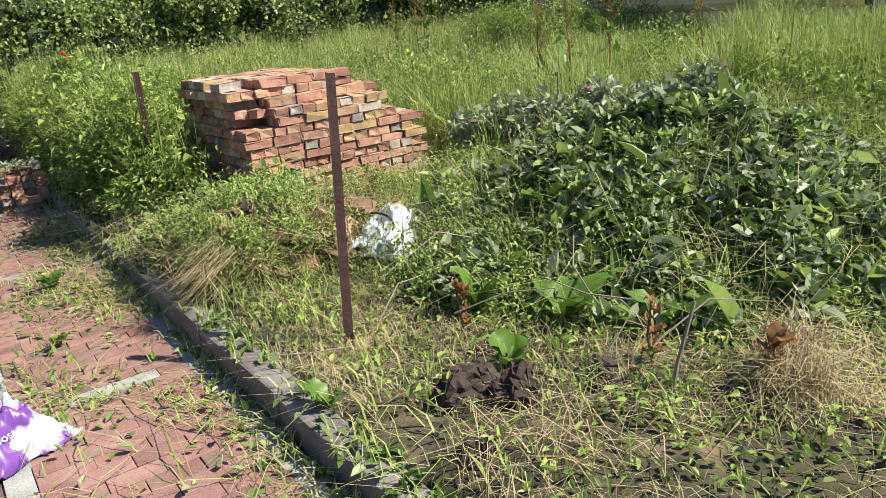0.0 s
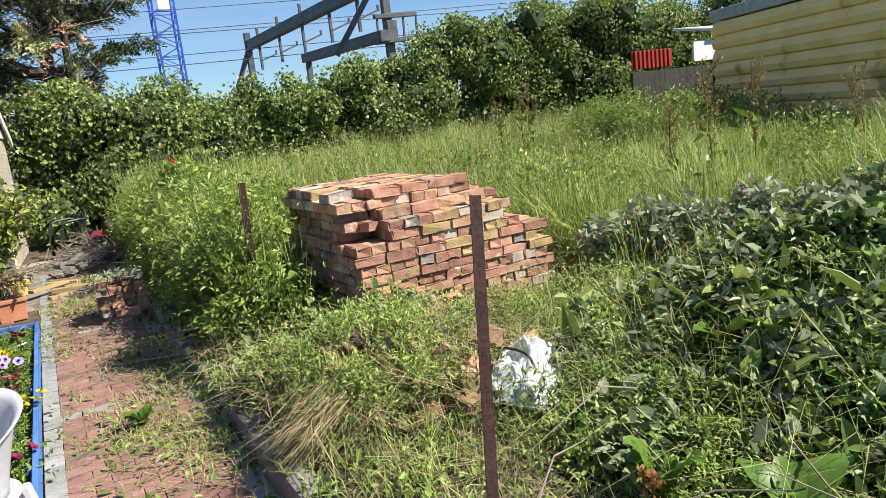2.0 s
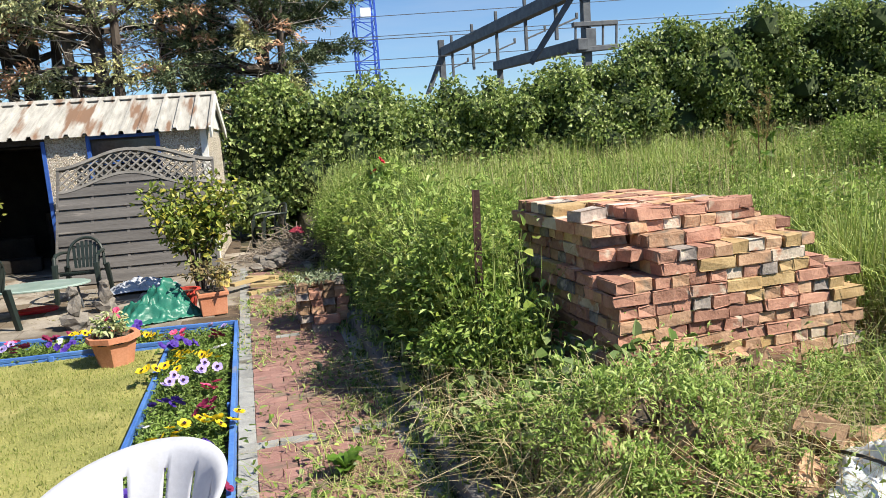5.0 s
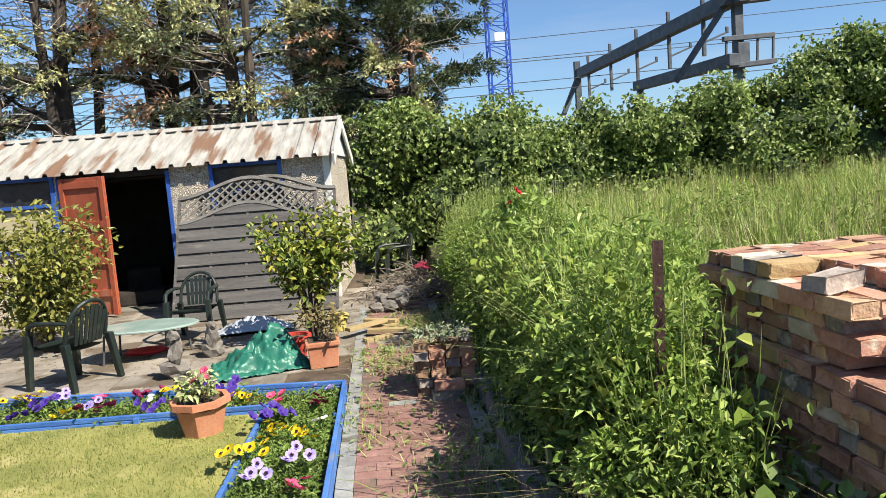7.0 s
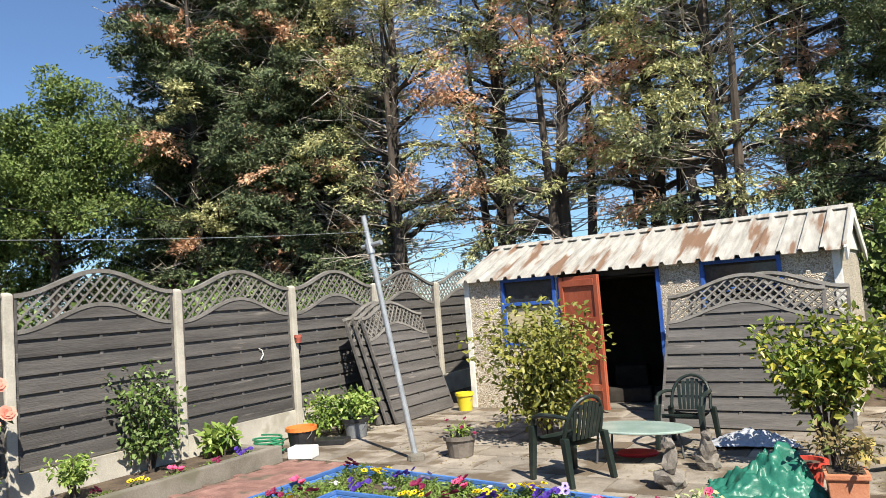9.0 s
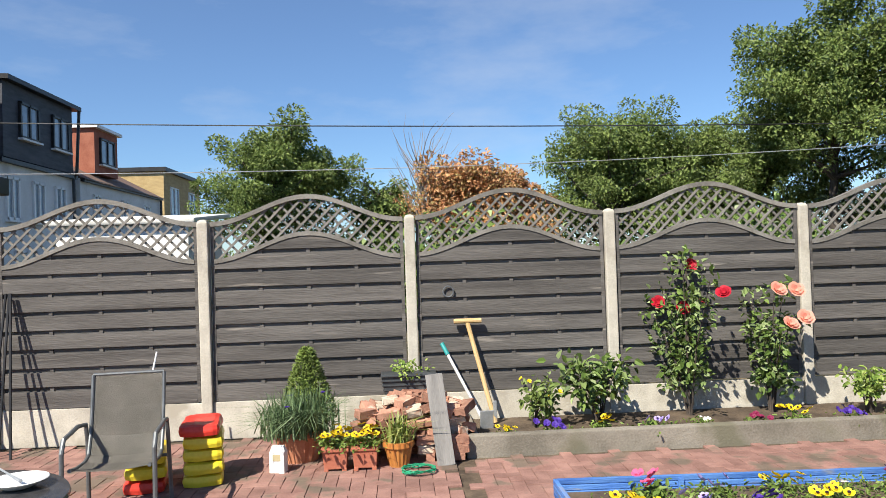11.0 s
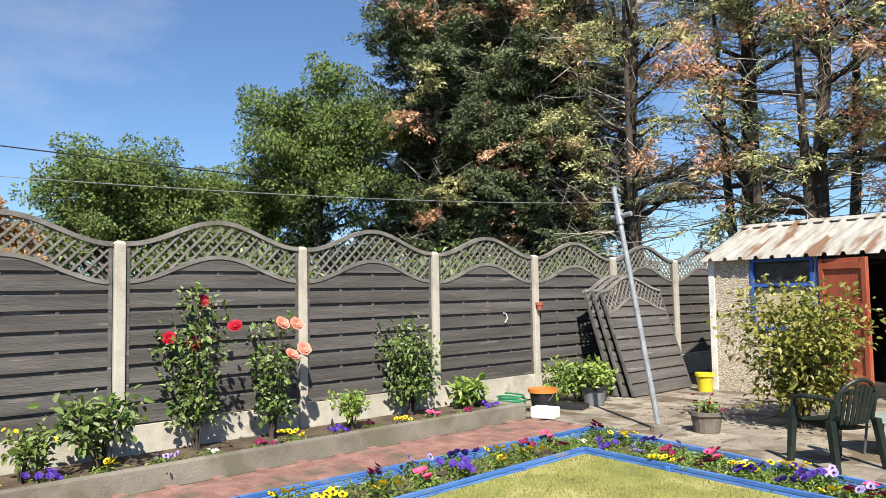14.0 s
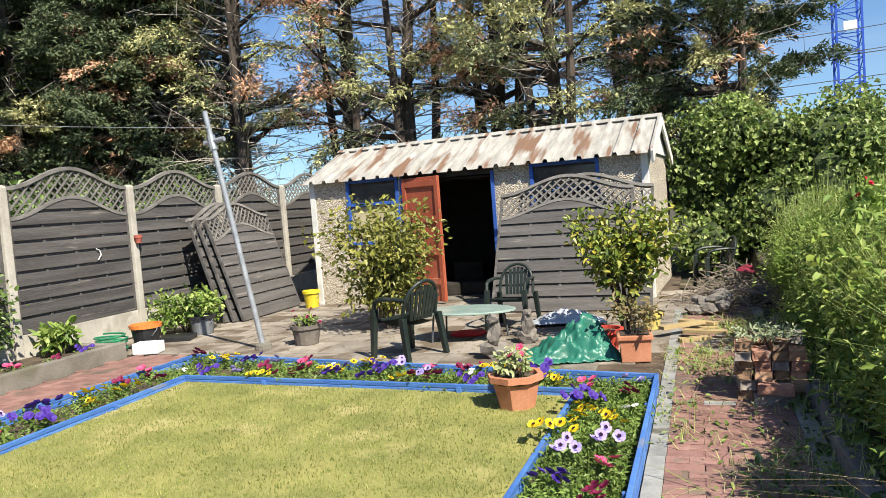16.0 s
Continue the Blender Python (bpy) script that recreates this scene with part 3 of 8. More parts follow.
wall_piece("front_wall", 0, W1[0], 0, SE)
wall_piece("front_wall", W1[0], W1[1], 0, 0.92)
wall_piece("front_wall", W1[1], DO[0], 0, SE)
wall_piece("front_wall", DO[1], W2[0], 0, SE)
wall_piece("front_wall", W2[0], W2[1], 0, 0.92)
wall_piece("front_wall", W2[1], SL, 0, SE)
wall_piece("back_wall", 0, SL, 0, SE, SD)
for x in (0.0, SL):
    bm = B()
    q = [(x - T / 2, 0.036, 0), (x - T / 2, SD - 0.036, 0), (x - T / 2, SD - 0.036, SE), (x - T / 2, SD / 2, SR - 0.03), (x - T / 2, 0.036, SE)]
    a = [bm.verts.new(v) for v in q]
    b = [bm.verts.new((v[0] + T, v[1], v[2])) for v in q]
    bm.faces.new(a)
    bm.faces.new(b[::-1])
    for i in range(5):
        j = (i + 1) % 5
        bm.faces.new((a[i], a[j], b[j], b[i]))
    part("gable_wall", bm, PEBBLE, shed)
for x in (0.0, SL):
    bm = B()
    box(bm, 0.09, 0.09, SE, (x, -0.01, 0), bevel=0.006)
    part("corner_strip", bm, WHITE_TRIM, shed, "pale concrete corner strip")
bm = B()
box(bm, SL - 0.1, SD - 0.1, 0.02, (SL / 2, SD / 2, 0.0))
part("shed_floor", bm, OLD_CONCRETE, shed)
# Lining and ceiling added, coloured near-black so the doorway reads as unlit.
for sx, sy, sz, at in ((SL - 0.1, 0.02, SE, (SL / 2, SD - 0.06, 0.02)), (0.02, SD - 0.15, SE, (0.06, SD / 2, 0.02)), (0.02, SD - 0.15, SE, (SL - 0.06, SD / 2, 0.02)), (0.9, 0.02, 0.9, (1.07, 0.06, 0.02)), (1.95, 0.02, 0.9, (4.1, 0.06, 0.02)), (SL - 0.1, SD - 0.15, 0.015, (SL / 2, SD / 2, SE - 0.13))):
    part("lining", box(B(), sx, sy, sz, at), WOOD_AND_SHADE, shed, "added lining coloured near-black as the shed's indoor shade")
# roof sheets with box ribs
for side in (0, 1):
    bm = B()
    prof, x = [], -0.13
    rib = 0.236
    while x < SL + 0.14:
        prof += [(x, 0), (x + rib - 0.078, 0), (x + rib - 0.06, 0.044), (x + rib - 0.018, 0.044)]
        x += rib
    ya, za, yb, zb = (-0.17, SE - 0.055, SD / 2, SR) if side == 0 else (SD + 0.17, SE - 0.055, SD / 2, SR)
    rows = []
    for j in range(7):
        t = j / 6
        rows.append([bm.verts.new((px, ya + (yb - ya) * t, za + (zb - za) * t + pz + 0.03)) for px, pz in prof])
    under = [[bm.verts.new((v.co.x, v.co.y, v.co.z - 0.006)) for v in r] for r in rows]
    for R, flip in ((rows, False), (under, True)):
        for r0, r1 in zip(R, R[1:]):
            for i in range(len(prof) - 1):
                bm.faces.new((r0[i], r0[i + 1], r1[i + 1], r1[i]))
    for i in range(len(prof) - 1):
        bm.faces.new((rows[0][i], under[0][i], under[0][i + 1], rows[0][i + 1]))
    part("roof_sheet", bm, ROOF_MAT, shed, "ribbed white metal roof sheeting with peeling rust")
bm = B()
for s, rz in ((-1, 0), (1, 0)):
    box(bm, SL + 0.28, 0.13, 0.012, (SL / 2, SD / 2 + s * 0.056, SR + 0.036), (-s * 26, 0, 0))
part("ridge_cap", bm, ROOF_MAT, shed, "folded metal ridge cap")
for s in (-1, 1):
    bm = B()
    ln = math.hypot(SD / 2 + 0.17, SR - SE + 0.05)
    an = math.degrees(math.atan2(SR - SE + 0.05, SD / 2 + 0.17))
    box(bm, 0.03, ln, 0.16, (SL + 0.12, SD / 2 + s * (SD / 4 + 0.085), (SR + SE) / 2 - 0.13), (-s * an, 0, 0))
    part("barge_board", bm, WHITE_TRIM, shed, "off-white barge board")
bm = B()
tri = [(SL + 0.065, 0.1, SE), (SL + 0.065, SD - 0.1, SE), (SL + 0.065, SD / 2, SR - 0.04)]
a = [bm.verts.new(v) for v in tri]
b = [bm.verts.new((v[0] - 0.025, v[1], v[2])) for v in tri]
bm.faces.new(a)
bm.faces.new(b[::-1])
for i in range(3):
    bm.faces.new((a[i], a[(i + 1) % 3], b[(i + 1) % 3], b[i]))
part("gable_panel", bm, WHITE_TRIM, shed, "white gable panel")
bm = B()
box(bm, SL, 0.05, 0.09, (SL / 2, -0.0, SE - 0.1))
part("head_beam", bm, WOOD_AND_SHADE, shed)
DARK_GLASS = surf("grimy_window_glass", (0.015, 0.018, 0.02), (0.05, 0.055, 0.06), 3, 0.12, 0.02, 30, spec=0.6)
PAINTED_BOARD = surf("cream_board", (0.4, 0.34, 0.2), (0.5, 0.43, 0.27), 3, 0.7, 0.1, 40)
for a0, a1 in (W1, W2):
    win = part("window", box(B(), a1 - a0, 0.012, 0.32, ((a0 + a1) / 2, -0.005, 1.57)), DARK_GLASS, shed, "grimy dark window with blue frame")
    part("window_pane", box(B(), a1 - a0, 0.012, 0.56, ((a0 + a1) / 2, -0.005, 0.95)), PAINTED_BOARD if a0 < 1 else DARK_GLASS, win)
    bm = B()
    for z in (0.92, 1.52, 1.88):
        box(bm, a1 - a0, 0.07, 0.05, ((a0 + a1) / 2, -0.025, z), bevel=0.004)
    for x in (a0 + 0.025, a1 - 0.025):
        box(bm, 0.05, 0.072, 1.01, (x, -0.025, 0.92), bevel=0.004)
    part("window_frame", bm, BLUE_FRAME, win, "blue painted window frame")
for x in (DO[1] - 0.025, DO[0] + 0.02):
    part("door_jamb", box(B(), 0.05, 0.1, SE - 0.06, (x, -0.01, 0), bevel=0.004), BLUE_FRAME, shed, "blue painted door jamb")
door = part("door", box(B(), 0.7, 0.03, 1.84, (0.35, 0, 0), bevel=0.004), DOOR_RED, shed, "faded red-brown ledged door standing ajar")
door.matrix_basis = pose(DO[0] + 0.04, -0.05, 0.04, 0, 0, -16)
for z in (0.25, 0.68, 1.17, 1.7):
    part("ledge", box(B(), 0.56, 0.025, 0.09, (0.35, -0.027, z), bevel=0.004), DOOR_RED, door)
for x in (0.04, 0.66):
    part("door_stile", box(B(), 0.07, 0.022, 1.84, (x, -0.026, 0), bevel=0.004), DOOR_RED, door)
bm = B()
box(bm, 0.09, 0.03, 0.06, (0.06, -0.055, 1.1), bevel=0.008)
part("lock", bm, WHITE_TRIM, door, "pale lock plate")
# invented stored things, coloured near-black with the shed's indoor shade
for nm, lab, sx, sy, sz, px, py in (("storage_crate", "added crate coloured near-black as indoor shade", 0.5, 0.4, 0.45, 2.0, 1.5), ("storage_crate", "added crate coloured near-black as indoor shade", 0.6, 0.5, 0.8, 2.7, 1.8), ("dust_sheet", "added block coloured near-black as indoor shade on the shed floor", 0.7, 0.35, 0.2, 2.2, 0.7)):
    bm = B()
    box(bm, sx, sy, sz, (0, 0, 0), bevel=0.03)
    o = tagged(part(nm, bm, WOOD_AND_SHADE, None), lab, "crate")
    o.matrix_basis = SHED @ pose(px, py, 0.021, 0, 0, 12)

# ---------------------------------------------------------------- brick stack
STACK = pose(1.95, 2.09, 0.12, 0, 0, 1.5)
stack = thing("brick_stack", "uneven stack of reclaimed red and yellow bricks in the weeds", "brick stack", STACK)
rngb = random.Random(5)


def brick_mesh(name, material, seed, l=0.218, w=0.105, h=0.0645):
    r = random.Random(seed)
    bm = B()
    box(bm, l, w, h, (0, 0, 0), bevel=0.006)
    for v in bm.verts:
        v.co += Vector((r.uniform(-1, 1), r.uniform(-1, 1), r.uniform(-1, 1))) * 0.006
    c = r.choice([(1, 1), (-1, 1), (1, -1)])
    for v in bm.verts:
        if v.co.x * c[0] > l * 0.4 and v.co.y * c[1] > w * 0.3 and v.co.z > h * 0.6:
            v.co -= Vector((c[0], c[1], 0.8)) * r.uniform(0, 0.016)
    me = bpy.data.meshes.new(name)
    bmesh.ops.recalc_face_normals(bm, faces=bm.faces)
    bm.to_mesh(me)
    bm.free()
    me.materials.append(material)
    return me


BRICK_MESHES = [brick_mesh("brick", BRICKS[i % 12], i) for i in range(36)]
CH = 0.067


def stack_courses(u, v):
    """Number of courses standing at a place of the stack; u along the front, v from the front to the back."""
    if u < 0.0 or v < 0.0 or v > 1.3 or u > 1.52:
        return 0
    if u < 0.2:
        return 10 if v < 0.33 else (14 if v < 0.72 else 15)
    if u < 0.31 and v < 0.13:
        return 11
    if u > 1.08:
        return 12 if u < 1.26 and v > 0.06 else (10 if u < 1.36 else (9 if u < 1.45 else 7))
    if v < 0.13:
        return 12
    if v < 0.25:
        return 14
    return 15 if u < 0.9 else 13


def put_brick(mat_pose, parent, me=None):
    o = new("brick", me or rngb.choice(BRICK_MESHES))
    o.parent = parent
    o.matrix_basis = mat_pose
    return o


core = B()
for i in range(15):
    for k in range(13):
        u, v = 0.05 + 0.1 * i, 0.05 + 0.1 * k
        n = min(stack_courses(u + du, v + dv) for du in (-0.13, 0, 0.13) for dv in (-0.13, 0, 0.13))
        if n > 1:
            box(core, 0.104, 0.104, (n - 1) * CH, (u, v, 0))
tagged(part("core", core, BRICK_RED, stack), kind="stuff")
for c in range(15):
    header = c % 2 == 1
    lu, lv = (0.109, 0.222) if header else (0.222, 0.109)
    slip = rngb.uniform(-0.015, 0.05)
    for i in range(int(1.76 / lu) + 1):
        for k in range(int(1.3 / lv) + 1):
            u, v = (i + 0.5) * lu + slip, (k + 0.5) * lv
            inside = [stack_courses(u + du, v + dv) > c for du, dv in ((0, 0), (lu * 0.36, lv * 0.36), (-lu * 0.36, -lv * 0.36))]
            if not (inside[0] and sum(inside) > 1):
                continue
            ring = [stack_courses(u + du, v + dv) for du, dv in ((0.24, 0), (-0.24, 0), (0, 0.24), (0, -0.24), (0.15, 0.15), (-0.15, -0.15))]
            if min(ring) > c and min(ring + [stack_courses(u, v)]) > c + 1:
                continue
            if v > 0.7 and min(ring[0], ring[1], ring[3]) > c + 1:
                continue
            w = lambda q: rngb.uniform(-q, q)
            put_brick(pose(u + w(0.007), v + w(0.01), c * CH + w(0.0015), w(0.9), w(0.9), (90 if header else 0) + w(2.6)), stack)
put_brick(pose(0.95, 0.34, 14 * CH, 0, 0, 6), stack, BRICK_MESHES[10])
put_brick(pose(0.98, 0.36, 13 * CH, 0, 0, 2), stack, BRICK_MESHES[0])
put_brick(pose(0.26, 0.2, 11 * CH, 0, 0, 12), stack, BRICK_MESHES[0])
put_brick(pose(0.1, 0.46, 14 * CH, 0, 0, 20), stack, BRICK_MESHES[7])
for k in range(3):
    put_brick(pose(1.17 + 0.02 * k, 0.3 + 0.25 * k, 12 * CH, 0, 0, 14 * k - 8), stack)

# ---------------------------------------------------------------- trees, hedge, plot vegetation


def tree_limbs(rng, trunk_pts, trunk_r, limb_specs, seg=7):
    bm = B()
    n = len(trunk_pts)
    tube(bm, trunk_pts, [trunk_r * (1 - 0.85 * i / (n - 1)) for i in range(n)], seg)
    tips = []
    for start, direction, length, r in limb_specs:
        d = Vector(direction).normalized()
        p = Vector(start)
        pts = [p.copy()]
        for i in range(4):
            d = (d + Vector((rng.normal(0, 0.14), rng.normal(0, 0.14), rng.normal(0.02, 0.1)))).normalized()
            p = p + d * length / 4
            pts.append(p.copy())
        tube(bm, pts, [r, r * 0.75, r * 0.5, r * 0.3, r * 0.12], 5)
        tips.append(pts)
    return bm, tips


def conifer(seed, h, spread, bare, m, label, brown=0.1, dense=1.0, group="tall cypress trees", foliage=None, sunny=0.42):
    """Ragged old cypress: bare lower trunk with dead twigs, drooping sprays above."""
    rng = np.random.default_rng(seed)
    root = thing("conifer_tree", label, "tree", m, group)
    pts = [(0.1 * math.sin(i * 0.9 + seed), 0.1 * math.cos(i * 1.3 + seed), h * i / 9) for i in range(10)]
    specs = []
    for i in range(int(84 * dense)):
        t = rng.uniform(bare * 0.75, 0.97)
        k = (1 - t) / (1 - bare * 0.7)
        L = spread * (0.35 + 0.75 * min(1, k) ** 0.8) * rng.uniform(0.65, 1.15)
        az = rng.uniform(0, 6.283)
        specs.append(((pts[min(9, int(t * 9))][0], pts[min(9, int(t * 9))][1], t * h), (math.cos(az), math.sin(az), rng.uniform(0.0, 0.55)), L, 0.05 + 0.035 * k))
    bm, tips = tree_limbs(rng, pts, 0.2, specs)
    part("trunk", bm, BARK, root, "dark bare trunk and limbs")
    for q in range(2):
        a = seed + q * 2.4
        bm = B()
        tube(bm, [(0.25 * math.cos(a), 0.25 * math.sin(a), 0), (0.55 * math.cos(a), 0.55 * math.sin(a), h * 0.3), (0.8 * math.cos(a), 0.8 * math.sin(a), h * 0.75)], [0.13, 0.1, 0.03], 7)
        part("side_trunk", bm, BARK, root)
    green, olive, dead = [], [], []
    for pl in tips:
        kind = rng.random()
        for q in range(11):
            t = rng.uniform(0.25, 1.0)
            i = min(3, int(t * 4))
            c = np.array(pl[i].lerp(pl[i + 1], t * 4 - i))
            d = np.array(pl[i + 1] - pl[i])
            d = d / np.linalg.norm(d) + rng.normal(0, 0.55, 3) * np.array([1, 1, 0.55])
            d = d / np.linalg.norm(d)
            side = np.cross(d, [0, 0, 1.0])
            nn = int(62 * dense)
            L = rng.uniform(0.45, 0.95)
            f = rng.random(nn) ** 0.8
            w = rng.normal(0, 1, nn) * 0.17 * (1.15 - f)
            P = c + d * (f * L)[:, None] + side * w[:, None] + rng.normal(0, 0.035, (nn, 3))
            P[:, 2] -= 0.22 * f ** 2
            O = d[None] * 0.9 + side[None] * np.sign(w)[:, None] * 0.7 + np.array([[0, 0, -0.12]])
            # outer halves of some limbs get the foliage colour that paints sunlight
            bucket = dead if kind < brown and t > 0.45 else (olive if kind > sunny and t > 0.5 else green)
            bucket.append((P, O))
    for nm, bucket, mt, lb in (("crown", green, foliage or CONIFER, ""), ("crown_olive", olive, CONIFER_SUNLIT, "outer sprays in lighter olive, sunlight put into the colour"), ("crown_dead", dead, CONIFER_BROWN, "browned dead sprays")):
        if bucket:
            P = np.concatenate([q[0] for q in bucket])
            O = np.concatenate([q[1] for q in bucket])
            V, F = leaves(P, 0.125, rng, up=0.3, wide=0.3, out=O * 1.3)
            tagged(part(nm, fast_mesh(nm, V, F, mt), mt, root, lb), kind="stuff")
    # dead bare twigs on the lower trunk
    bm = B()
    for i in range(230):
        t = rng.uniform(0.14, 0.97)
        az = rng.uniform(0, 6.283)
        L = rng.uniform(0.6, 2.4)
        p0 = Vector((0, 0, t * h))
        p1 = p0 + Vector((math.cos(az), math.sin(az), rng.uniform(-0.1, 0.5))) * L * 0.5
        p2 = p1 + Vector((math.cos(az + 0.4), math.sin(az + 0.4), rng.uniform(-0.2, 0.5))) * L * 0.5
        tube(bm, [p0, p1, p2], [0.02, 0.012, 0.005], 4)
        for q in range(3):
            p3 = p1.lerp(p2, q / 3) + Vector(rng.normal(0, 0.28, 3))
            tube(bm, [p1.lerp(p2, q / 3), p3], [0.008, 0.003], 3)
    tagged(part("dead_wood", bm, DEADWOOD, root, "grey leafless twigs"), kind="stuff")
    return root


C1 = conifer(1, 13.0, 2.5, 0.3, pose(-12.2, 15.6, 0, 0, 0, 0), "tall ragged dark green cypress with bare trunk", 0.2, 0.8)
C2 = conifer(2, 12.0, 2.3, 0.34, pose(-9.9, 15.2, 0, 0, 0, 40), "tall cypress with patchy browned branches", 0.34, 0.62)
C3 = conifer(3, 12.5, 2.4, 0.32, pose(-7.4, 15.9, 0, 0, 0, 0), "tall cypress with thin olive crown and bare trunk", 0.26, 0.66)
C4 = conifer(4, 12.5, 2.5, 0.12, pose(-13.2, 14.9, 0, 0, 0, 0), "dense dark green cypress foliaged almost to the ground", 0.03, 1.45, foliage=CONIFER_DARK, sunny=0.86)
for src, x, y, rz, s in ((C4, 0.9, 15.4, 90, 0.85), (C4, -15.0, 13.3, 310, 1.12), (C4, -13.9, 15.6, 30, 1.15), (C4, -15.7, 14.2, 200, 0.92), (C4, -17.4, 16.2, 120, 1.0), (C3, -5.6, 15.4, 80, 1.0), (C2, -3.9, 16.2, 250, 1.08), (C1, -2.4, 15.4, 130, 0.95), (C3, -0.7, 16.4, 200, 1.05), (C1, -13.4, 17.0, 77, 1.0)):
    copy_thing(src, pose(x, y, 0, 0, 0, rz) @ Matrix.Scale(s, 4))


def leafy_tree(name, seed, h, spread, m, material, label, n=9000, leaf=0.13, base=0.3, trunk_r=0.14, cat="tree", group="", clump=0.42):
    """Broadleaf: trunk, limbs and a crown of leaf clumps with gaps."""
    rng = np.random.default_rng(seed)
    root = thing(name, label, cat, m, group)
    pts = [(0.05 * math.sin(i + seed), 0.05 * math.cos(i * 1.7), h * 0.8 * i / 6) for i in range(7)]
    specs = []
    for i in range(30):
        t = rng.uniform(base, 0.95)
        az = rng.uniform(0, 6.283)
        L = spread * math.sqrt(max(0.12, 1 - abs(2 * (t - base) / (1 - base) - 0.85) ** 2 * 0.8)) * rng.uniform(0.7, 1.1)
        specs.append(((0, 0, t * h * 0.8), (math.cos(az), math.sin(az), rng.uniform(0.1, 0.9)), L, trunk_r * 0.4))
    for i in range(26):
        az, el = rng.uniform(0, 6.283), rng.uniform(-0.2, 1.3)
        specs.append(((0, 0, h * (0.42 + 0.2 * rng.random())), (math.cos(az) * math.cos(el), math.sin(az) * math.cos(el), math.sin(el)), min(spread * rng.uniform(0.75, 1.05), h * 0.55), trunk_r * 0.25))
    bm, tips = tree_limbs(rng, pts, trunk_r, specs)
    part("trunk", bm, BARK, root)
    cs = []
    for pl in tips:
        for t in (0.45, 0.65, 0.85, 1.0):
            i = min(3, int(t * 4))
            cs.append(np.array(pl[i].lerp(pl[i + 1], t * 4 - i)))
    cs = np.array(cs)
    k = rng.integers(0, len(cs), n)
    v = unit(rng.normal(size=(n, 3))) * (rng.uniform(0.3, 1, n) ** 0.5)[:, None] * clump * spread / 2
    P = cs[k] + v * np.array([1, 1, 0.7]) * rng.uniform(0.55, 1.1, len(cs))[k][:, None]
    V, F = leaves(P, leaf, rng, up=0.5, wide=0.6, out=unit(v) * 0.8, face=unit(v) * 0.6)
    part("crown", fast_mesh("crown", V, F, material), material, root)
    return root


leafy_tree("apple_tree", 11, 5.2, 1.9, pose(-16, -2.6, 0), BROADLEAF, "bushy light green tree beyond the fence", 42000, 0.075)
leafy_tree("copper_tree", 12, 4.0, 1.75, pose(-17, 1.95, 0), RED_LEAF, "rounded copper-leaved tree beyond the fence", 70000, 0.095, clump=0.6)
leafy_tree("broadleaf_tree", 13, 5.6, 2.4, pose(-18.5, 5.6, 0), BROADLEAF, "round dense green tree beyond the fence", 42000, 0.085, group="trees beyond the fence")
leafy_tree("broadleaf_tree", 14, 5.6, 2.4, pose(-18.5, 9.2, 0), BROADLEAF, "round dense green tree beyond the fence", 42000, 0.085, group="trees beyond the fence")
leafy_tree("broadleaf_tree", 18, 5.2, 2.3, pose(-19.2, 7.5, 0), BROADLEAF, "round dense green tree beyond the fence", 36000, 0.085, group="trees beyond the fence")
leafy_tree("ash_tree", 15, 8.4, 2.5, pose(-15.8, 9.9, 0), BROADLEAF, "tall airy green ash tree beside the cypresses", 52000, 0.085)
leafy_tree("broadleaf_tree", 16, 4.2, 1.3, pose(-17.5, -0.4, 0), BROADLEAF, "small green tree beyond the fence", 8000, 0.1, group="trees beyond the fence")
leafy_tree("broadleaf_tree", 17, 6.4, 2.2, pose(-15.5, 14.6, 0), BROADLEAF, "leafy green tree under the cypress row", 22000, 0.1, base=0.1, group="trees beyond the fence")
# leafless young tree
rng = np.random.default_rng(21)
bare_tree = thing("bare_tree", "thin leafless grey tree beyond the fence", "tree", pose(-16.5, 0.62, 0))
bm, tips = tree_limbs(rng, [(0, 0, i * 0.62) for i in range(7)], 0.06, [((0, 0, 2.0 + 0.027 * i), (math.cos(i * 2.4), math.sin(i * 2.4), 1.5), 1.3 + 0.3 * math.sin(i), 0.015) for i in range(64)])
part("crown", bm, TWIG, bare_tree)

# ivy hedge at the end of the plot: overlapping leafy mounds on a dark core
rng = np.random.default_rng(31)
hedge = thing("hedge", "dense glossy ivy hedge closing the overgrown plot", "hedge")
core_cs = []
for i in range(460):
    x = 0.3 + 21 * (i % 115) / 115 + rng.uniform(-0.1, 0.1)
    top = 2.52 + 0.16 * math.sin(x * 1.1) + 0.16 * math.sin(x * 2.9) + 0.12 * math.sin(x * 7.3) + (1.15 * min(1, max(0, (x - 7.7) / 1.9)))
    y = 13.6 + rng.uniform(-0.55, 0.5) - 0.12 * max(0, x - 8)
    r = rng.uniform(0.32, 0.78)
    lev = i // 115
    z = top - r * 0.8 - lev * (top - 0.7) / 3.6 + rng.uniform(-0.12, 0.12)
    y -= 0.6 * math.sin(x * 2.3 + 1.2 * math.sin(z * 2.6)) * math.sin(z * 2.4 + 1.6 * math.sin(x * 1.1))
    core_cs.append((x, y - 0.12 * lev, max(0.35, z), r))
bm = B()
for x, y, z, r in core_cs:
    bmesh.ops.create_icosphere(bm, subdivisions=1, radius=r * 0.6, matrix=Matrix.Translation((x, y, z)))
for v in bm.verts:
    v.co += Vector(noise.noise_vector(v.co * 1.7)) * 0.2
# Core colour holds the shade; thinned leaves below let it show as hollows.
part("shaded_core", bm, surf("hedge_inner_shade", (0.025, 0.04, 0.013), (0.06, 0.085, 0.03), 4, 0.95, 0.3), hedge)
n = 215000
